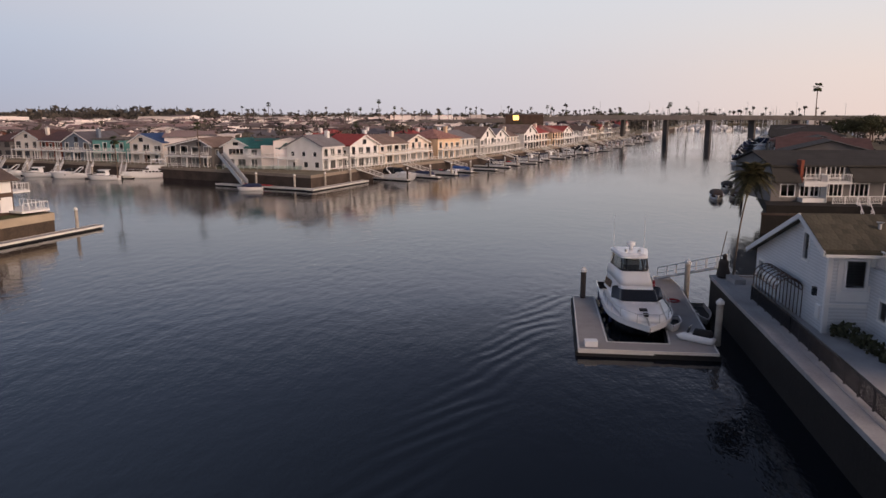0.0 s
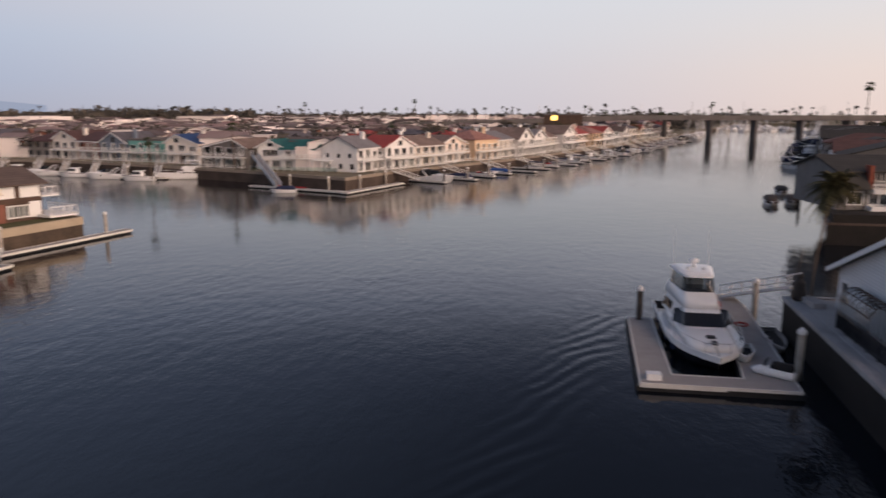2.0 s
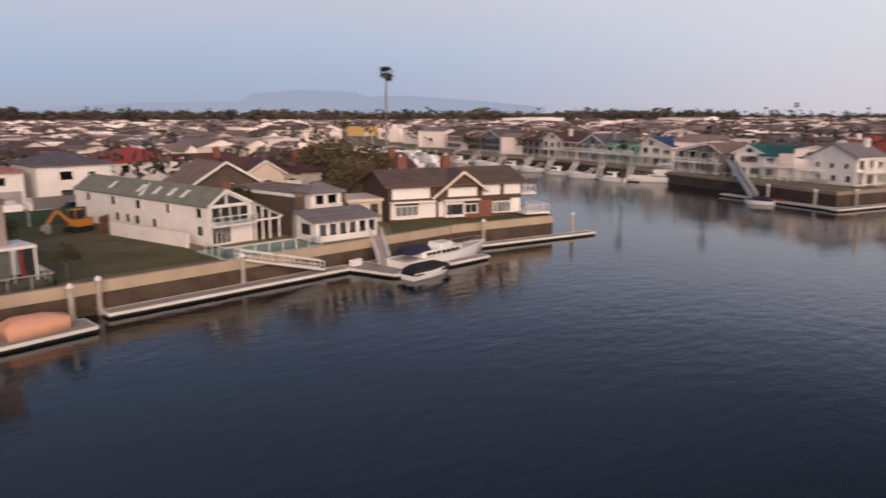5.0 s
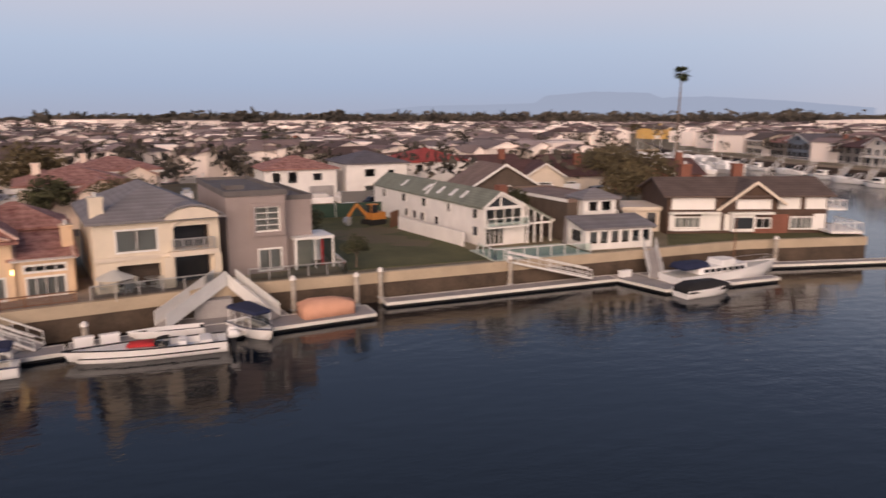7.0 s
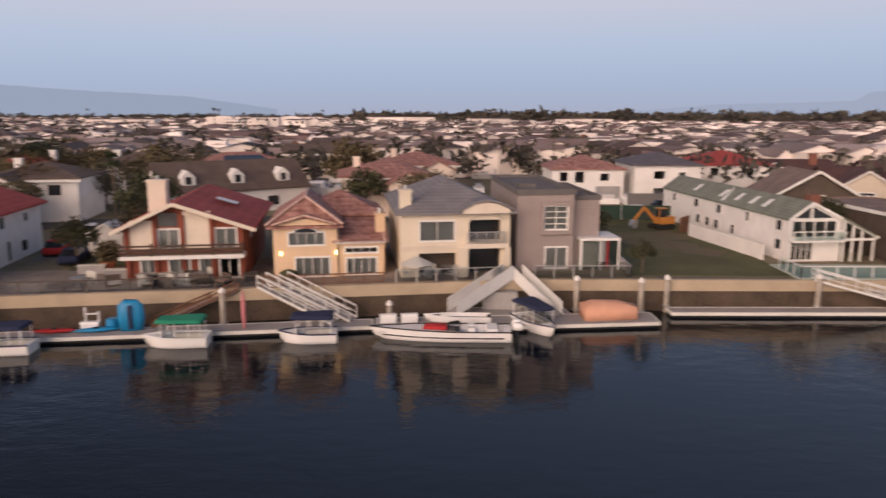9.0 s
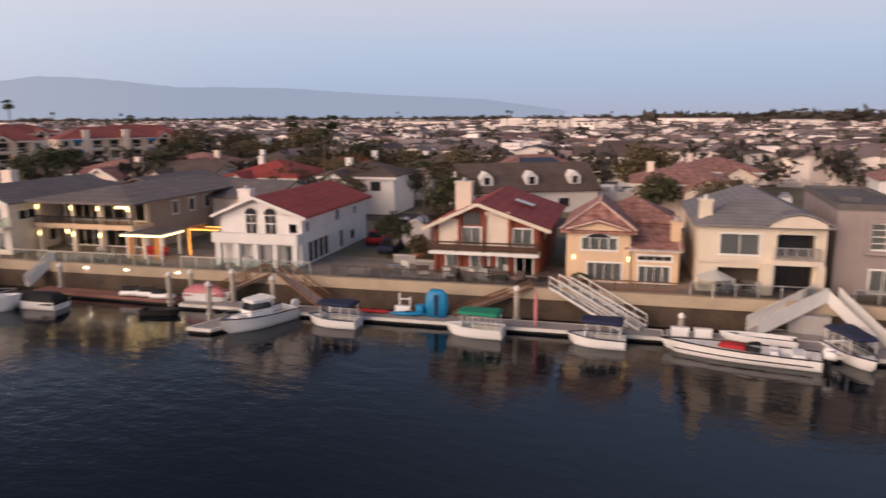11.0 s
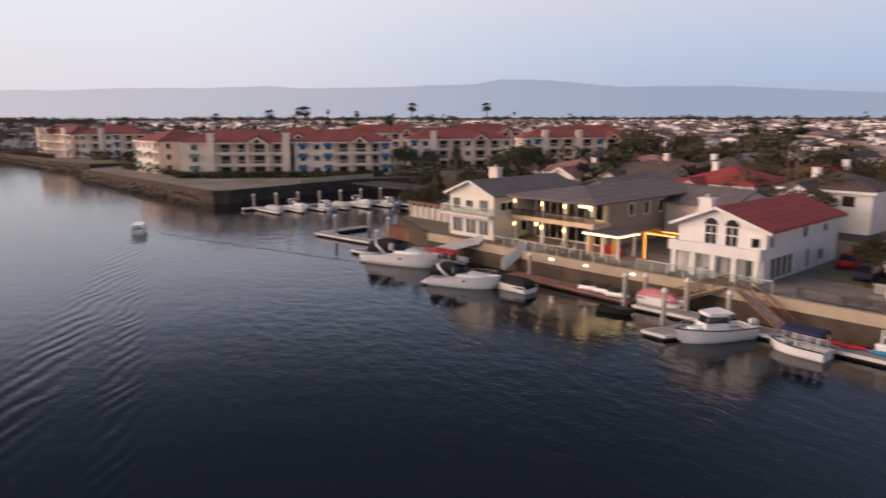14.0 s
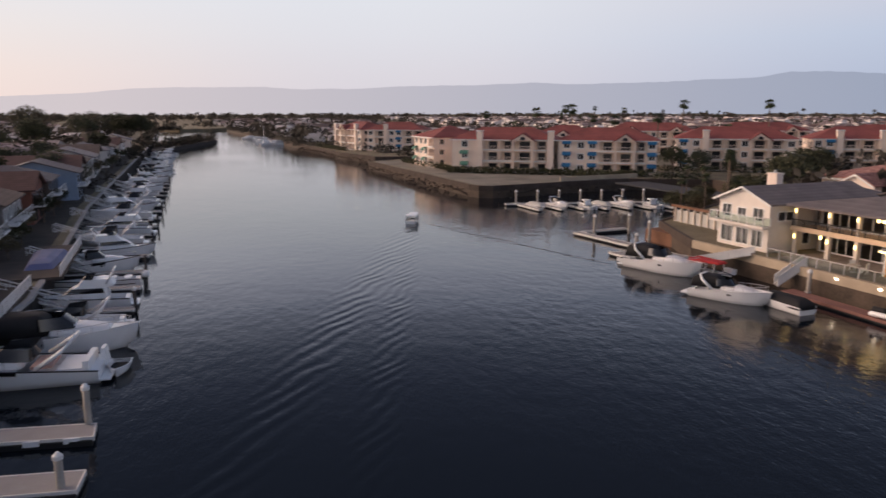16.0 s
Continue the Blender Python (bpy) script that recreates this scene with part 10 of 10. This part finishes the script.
def far_house(x, y, w, d, h, rise, a):
    ca, sa = math.cos(a), math.sin(a)

    def tr(mb, pts):
        k = len(mb.v)
        mb.v += [(x + px_ * ca - py * sa, y + px_ * sa + py * ca, pz) for px_, py, pz in pts]
        return k

    k = tr(fw, [(sx * w / 2, sy * d / 2, z) for z in (2.4, 2.5 + h) for sx, sy in ((-1, -1), (1, -1), (1, 1), (-1, 1))])
    fw.f += [tuple(k + i for i in q) for q in ((0, 1, 5, 4), (1, 2, 6, 5), (2, 3, 7, 6), (3, 0, 4, 7))]
    if rq.random() < 0.27:
        # flat pale roof behind a low parapet
        fw.f.append((k + 4, k + 5, k + 6, k + 7))
        g = tr(fw, [(sx * w * 0.25 + w * 0.12, sy * d * 0.3, 2.5 + z) for z in (h, h + rise * 0.8) for sx, sy in ((-1, -1), (1, -1), (1, 1), (-1, 1))])
        fw.f += [tuple(g + i for i in q) for q in ((0, 1, 5, 4), (1, 2, 6, 5), (2, 3, 7, 6), (3, 0, 4, 7), (4, 5, 6, 7))]
        return
    e, z0, z1 = 0.5, 2.5 + h - 0.1, 2.5 + h + rise
    gable = rq.random() < 0.7
    rx = w / 2 + e if gable else w / 4
    k = tr(fr_, [(-w / 2 - e, -d / 2 - e, z0), (w / 2 + e, -d / 2 - e, z0), (w / 2 + e, d / 2 + e, z0), (-w / 2 - e, d / 2 + e, z0), (-rx, 0, z1), (rx, 0, z1)])
    if gable:
        g = tr(fw, [(sx * w / 2, sy, z) for sx in (-1, 1) for sy, z in ((-d / 2, 2.5 + h), (d / 2, 2.5 + h), (0, z1 - 0.15))])
        fw.f += [(g, g + 2, g + 1), (g + 3, g + 4, g + 5)]
    fr_.f += [tuple(k + i for i in q) for q in (((0, 1, 5, 4), (2, 3, 4, 5)) if gable else ((0, 1, 5, 4), (1, 2, 5), (2, 3, 4, 5), (3, 0, 4)))]
    if rq.random() < 0.6:
        # a gabled wing standing forward
        c, ww, wd, hw = rq.uniform(-0.25, 0.25) * w, w * 0.2, d / 2 + 3.0, h * rq.uniform(0.75, 1.0)
        g = tr(fw, [(c - ww, -wd, 2.4), (c + ww, -wd, 2.4), (c + ww, -wd, 2.5 + hw), (c, -wd, 2.5 + hw + 1.3), (c - ww, -wd, 2.5 + hw), (c - ww, 0, 2.4), (c - ww, 0, 2.5 + hw), (c + ww, 0, 2.4), (c + ww, 0, 2.5 + hw)])
        fw.f += [(g, g + 1, g + 2, g + 3, g + 4), (g + 5, g, g + 4, g + 6), (g + 1, g + 7, g + 8, g + 2)]
        g = tr(fr_, [(c - ww - 0.4, -wd - 0.4, 2.3 + hw), (c, -wd - 0.4, 2.65 + hw + 1.3), (c + ww + 0.4, -wd - 0.4, 2.3 + hw), (c - ww - 0.4, 0.5, 2.3 + hw), (c, 0.5, 2.65 + hw + 1.3), (c + ww + 0.4, 0.5, 2.3 + hw)])
        fr_.f += [(g, g + 3, g + 4, g + 1), (g + 1, g + 4, g + 5, g + 2)]
    for s in (-0.28, 0.05, 0.3):
        k = tr(fg_, [(w * s, -d / 2 - 0.05, 2.5 + h - 1.9), (w * s + 1.4, -d / 2 - 0.05, 2.5 + h - 1.9), (w * s + 1.4, -d / 2 - 0.05, 2.5 + h - 0.7), (w * s, -d / 2 - 0.05, 2.5 + h - 0.7)])
        fg_.f.append((k, k + 1, k + 2, k + 3))


fg_ = MB()
n_far = 0
while n_far < 5800:
    az = radians(rq.uniform(-98, 118))
    r = 158 + 1330 * rq.random() ** 1.5
    x, y = -math.sin(az) * r, math.cos(az) * r
    if x < 0 and y < 175 and x < -95:
        continue
    if on_land(x, y) < 14 or any(abs(x - a) < 11.5 and abs(y - b) < 11.5 for a, b in taken) or (x < -140 and y < 60):
        continue
    if az > radians(60) and y < 190 and x > -330:
        continue
    far_house(x, y, rq.uniform(7, 12.5), rq.uniform(6.5, 10), rq.choice((3.2, 5.2, 5.6, 6.2, 6.4)), rq.uniform(0.7, 1.6), radians(ROT) + rq.choice((0, math.pi / 2, math.pi / 2)) + rq.uniform(-0.12, 0.12))
    n_far += 1
for k in range(16):
    a_ = radians(10.5 + 0.55 * k)
    r = 415 + 22 * (k % 4)
    far_house(-math.sin(a_) * r, math.cos(a_) * r, 9 + 3 * (k % 3), 10, 8.5 + 1.5 * (k % 3), 0.5, radians(8))
for x, y, w, d, h in ((-60, 760, 70, 20, 10), (30, 700, 40, 18, 9), (120, 690, 50, 18, 9), (-190, 800, 60, 20, 10), (520, 420, 60, 30, 9), (640, 330, 80, 30, 9), (700, 250, 60, 30, 8), (-260, 560, 50, 20, 9)):
    far_house(x, y, w, d, h, 0.6, radians(8))
for k in range(640):
    if k < 300:
        x = -110 - 700 * rq.random() ** 1.2
        y = np.interp(-x, [87, 129, 392, 700, 900], [-31, -40, -75, -125, -160]) - 22 - 240 * rq.random() ** 1.5
    elif k < 420:
        x = 130 + 700 * rq.random()
        y = np.interp(x, [110, 194, 284, 589, 900], [-44, -69, -97, -200, -300]) - 36 - 200 * rq.random()
    else:
        x = -370 - 700 * rq.random()
        y = -0.175 * (x + 345) * -1 + 30 + 160 * rq.random() - 30
        if y < -0.175 * -(x + 345) + 12:
            continue
    far_house(x, y, rq.uniform(10, 15), rq.uniform(9, 13), rq.choice((2.8, 5.2)), rq.uniform(1.4, 2.3), radians(-8) + rq.choice((0, math.pi / 2)))
    if rq.random() < 0.8:
        hh = rq.uniform(4, 9)
        leaf_cloud(ft, rq, (x + 9, y + 4, 2.5 + hh * 0.6), hh * 0.48, 16, hh * 0.16)
for k, (a_, w) in enumerate(((-78.4, 26), (-80.2, 34), (-82.0, 22), (-83.6, 30), (-85.0, 18), (-86.4, 26))):
    r = 640 + 14 * (k % 3)
    far_house(-math.sin(radians(a_)) * r, math.cos(radians(a_)) * r, 14, w * 0.6, 8.6 + 1.8 * (k % 2), 0.5, radians(8))
fc = MB()
for k in range(1500):
    # parked cars, garden walls and sheds between the far houses
    az = radians(rq.uniform(-70, 75))
    r = 110 + 620 * rq.random() ** 1.4
    x, y = -math.sin(az) * r, math.cos(az) * r
    if on_land(x, y) < 16 or (x < -95 and y < 190):
        continue
    w_, d_, h_ = rq.choice(((4.3, 1.8, 1.45), (4.3, 1.8, 1.45), (7, 0.25, 1.9), (3, 2.5, 2.4)))
    ca, sa = (1, 0) if rq.random() < 0.6 else (0, 1)
    pl = [(x + ca * p - sa * q, y + sa * p + ca * q) for p, q in ((-w_ / 2, -d_ / 2), (w_ / 2, -d_ / 2), (w_ / 2, d_ / 2), (-w_ / 2, d_ / 2))]
    fc.prism(pl, 2.4, 2.5 + h_ * (0.6 if h_ < 1.5 else 1))
    if h_ < 1.5:
        fc.prism([(x + (a - x) * 0.62, y + (b - y) * 0.8) for a, b in pl], 2.5 + h_ * 0.6, 2.5 + h_)
solo("far_street_clutter", fc, mat("far_painted_things", (0.62, 0.61, 0.61), 0.5, 0.1, island=0.8), "parked cars, sheds and garden walls between the far houses", "clutter", kind="stuff")
solo("far_house_walls", fw, mat("far_stucco", (0.86, 0.78, 0.74), 0.85, 0.15, 0.02, island=0.3), "pale walls of the far town's houses", "houses", kind="stuff")
solo("far_house_roofs", fr_, mat("far_roofing", (0.17, 0.075, 0.065), 0.9, 0.3, 0.02, second=(0.30, 0.27, 0.265), island=0.7), "brown and grey roofs of the far town", "roofs", kind="stuff")
solo("far_house_windows", fg_, M["darkwin"], "dark windows of the far town", "windows", kind="stuff")
n_t = 0
while n_t < 7800:
    az = radians(rq.uniform(-125, 130))
    r = 150 + 1350 * rq.random() ** 1.3 if n_t < 6900 else rq.uniform(120, 420)
    x, y = -math.sin(az) * r, math.cos(az) * r
    south = y < -0.26 * abs(x) - 30
    if not south and on_land(x, y) < 10 or (x < -140 and 0 < y < 190 and x > -360):
        continue
    if south and (x > 0 and y > -0.33 * x - 42):
        continue
    hh = rq.uniform(3.5, 9)
    near = r < 420
    for _ in range(2):
        leaf_cloud(ft, rq, (x + rq.uniform(-0.3, 0.3) * hh, y + rq.uniform(-0.3, 0.3) * hh, 2.5 + hh * rq.uniform(0.5, 0.7)), hh * rq.uniform(0.3, 0.46), 30 if near else 9, hh * (0.1 if near else 0.17))
    n_t += 1
# wood belt to the north-east and along the horizon
for k in range(5200):
    az = radians(rq.uniform(-66, 8)) if k < 2200 else radians(rq.uniform(-105, 130))
    r = rq.uniform(800, 1200) if k < 2200 else rq.uniform(1300, 1900)
    hh = (rq.uniform(9, 17) if k < 2200 else rq.uniform(7, 13)) * (1.0 + 0.45 * noise.noise((az * 14, r * 0.01, 2)))
    leaf_cloud(ft, rq, (-math.sin(az) * r, math.cos(az) * r, 2.5 + hh * 0.5), hh * 0.62, 20, hh * 0.22)
for k in range(230):
    # fan palms standing over the far town
    a_ = radians(rq.uniform(-112, -66) if k < 170 else rq.uniform(-66, 66))
    r = rq.uniform(430, 900)
    x, y = -math.sin(a_) * r, math.cos(a_) * r
    if a_ > radians(-96) and on_land(x, y) < 6:
        continue
    hh = rq.uniform(9, 17)
    ft.tube([(x, y, 2.4), (x + 0.3, y, 2.5 + hh)], [0.22, 0.16], 4)
    leaf_cloud(ft, rq, (x + 0.3, y, 2.5 + hh), 1.1, 16, 0.75, 0.7)
for k in range(420):
    # trees along the far western banks
    f = rq.random()
    if k < 150:
        if k % 3:
            continue
        x, y = -345 - 355 * f, 2 - 62 * f + rq.uniform(4, 22)
    elif k < 330:
        x, y = -210 - 490 * f, -53 - 72 * f - rq.uniform(6, 40)
    else:
        x, y = -690 - 120 * f, rq.uniform(-150, 40)
        if x > -705 - abs(y + 100) * 0.6:
            continue
    hh = rq.uniform(4, 10)
    leaf_cloud(ft, rq, (x, y, 2.4 + hh * 0.5), hh * 0.55, 40, hh * 0.13)
for k in range(260):
    # trees on the banks beyond the bridge
    f = rq.random()
    if k < 120:
        x, y = 385 + 500 * f, -52 - 148 * f + rq.uniform(3, 30)
    elif k < 180:
        x, y = 900 + 120 * f, -165 - 165 * rq.random()
    else:
        x, y = 130 + 560 * f, -92 - 190 * f - rq.uniform(0, 30)
    hh = rq.uniform(4, 9)
    leaf_cloud(ft, rq, (x, y, 2.4 + hh * 0.5), hh * 0.55, 40, hh * 0.13)
for k in range(300):
    # scrub hanging over the far western sea walls and on the spit
    f = rq.random()
    if k < 110:
        x, y = -250 - 450 * f, float(np.interp(250 + 450 * f, [250, 345, 700], [38, 2, -60])) + rq.uniform(0, 6)
    elif k < 190:
        x, y = -150 - 550 * f, float(np.interp(150 + 550 * f, [129, 392, 700], [-37, -72.4, -122])) - rq.uniform(0, 5)
    elif k < 250:
        x, y = -345 - 103 * f, -59.0 + 0.115 * 103 * f - rq.uniform(0, 8) * (1.1 - f)
    else:
        x, y = -692 - 12 * f, -100 - 40 * f
    hh = rq.uniform(2.5, 5)
    leaf_cloud(ft, rq, (x, y, 1.6 + hh * 0.45), hh * 0.7, 34, hh * 0.16)
solo("far_woods", ft, M["farleaf"], "dark garden trees and wood belts of the far town", "trees", kind="stuff")
for k in range(70):
    if k < 46:
        a_ = radians(rq.uniform(-108, -72))
        r = rq.uniform(480, 800)
    elif k < 62:
        a_ = radians(rq.uniform(48, 70))
        r = rq.uniform(480, 680)
    else:
        a_ = radians(rq.uniform(-60, 40))
        r = rq.uniform(500, 900)
    x, y = -math.sin(a_) * r, math.cos(a_) * r
    if a_ > radians(-95) and on_land(x, y) < 5:
        continue
    plant(4 + rq.randrange(4), x, y, rq.uniform(0.45, 0.85))


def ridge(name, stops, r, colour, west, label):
    """A hill line with its haze painted in as glow: (azimuth, height in thousandths of its distance)."""
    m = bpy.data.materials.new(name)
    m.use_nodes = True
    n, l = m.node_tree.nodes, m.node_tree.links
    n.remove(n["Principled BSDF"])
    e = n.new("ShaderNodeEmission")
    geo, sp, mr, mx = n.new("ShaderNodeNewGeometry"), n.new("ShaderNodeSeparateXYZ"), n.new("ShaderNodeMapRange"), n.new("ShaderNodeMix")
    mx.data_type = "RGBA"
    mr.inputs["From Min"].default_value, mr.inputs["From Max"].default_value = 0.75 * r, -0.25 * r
    # emission carries the haze tint, paler and warmer to the west
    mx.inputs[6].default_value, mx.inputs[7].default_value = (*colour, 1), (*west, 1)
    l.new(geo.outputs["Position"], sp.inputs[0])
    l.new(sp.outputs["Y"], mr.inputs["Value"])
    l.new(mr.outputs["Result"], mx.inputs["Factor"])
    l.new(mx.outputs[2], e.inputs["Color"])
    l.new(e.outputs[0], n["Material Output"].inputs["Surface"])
    mb = MB()
    az0, az1 = stops[0][0], stops[-1][0]
    k = 260
    pts = []
    for i in range(k + 1):
        az = az0 + (az1 - az0) * i / k
        hh = float(np.interp(az, [s[0] for s in stops], [s[1] for s in stops]))
        hh *= 1 + 0.03 * noise.noise((az * 0.35, r * 0.01, 0)) + 0.03 * noise.noise((az * 1.3, 3, r))
        a = radians(az)
        pts.append((-math.sin(a) * r, math.cos(a) * r, 16 + hh * r / 1000))
    for p, q in zip(pts, pts[1:]):
        mb.quad((p[0], p[1], -5), (q[0], q[1], -5), q, p)
        mb.quad(p, q, (q[0] * 1.08, q[1] * 1.08, q[2] * 0.8), (p[0] * 1.08, p[1] * 1.08, p[2] * 0.8))
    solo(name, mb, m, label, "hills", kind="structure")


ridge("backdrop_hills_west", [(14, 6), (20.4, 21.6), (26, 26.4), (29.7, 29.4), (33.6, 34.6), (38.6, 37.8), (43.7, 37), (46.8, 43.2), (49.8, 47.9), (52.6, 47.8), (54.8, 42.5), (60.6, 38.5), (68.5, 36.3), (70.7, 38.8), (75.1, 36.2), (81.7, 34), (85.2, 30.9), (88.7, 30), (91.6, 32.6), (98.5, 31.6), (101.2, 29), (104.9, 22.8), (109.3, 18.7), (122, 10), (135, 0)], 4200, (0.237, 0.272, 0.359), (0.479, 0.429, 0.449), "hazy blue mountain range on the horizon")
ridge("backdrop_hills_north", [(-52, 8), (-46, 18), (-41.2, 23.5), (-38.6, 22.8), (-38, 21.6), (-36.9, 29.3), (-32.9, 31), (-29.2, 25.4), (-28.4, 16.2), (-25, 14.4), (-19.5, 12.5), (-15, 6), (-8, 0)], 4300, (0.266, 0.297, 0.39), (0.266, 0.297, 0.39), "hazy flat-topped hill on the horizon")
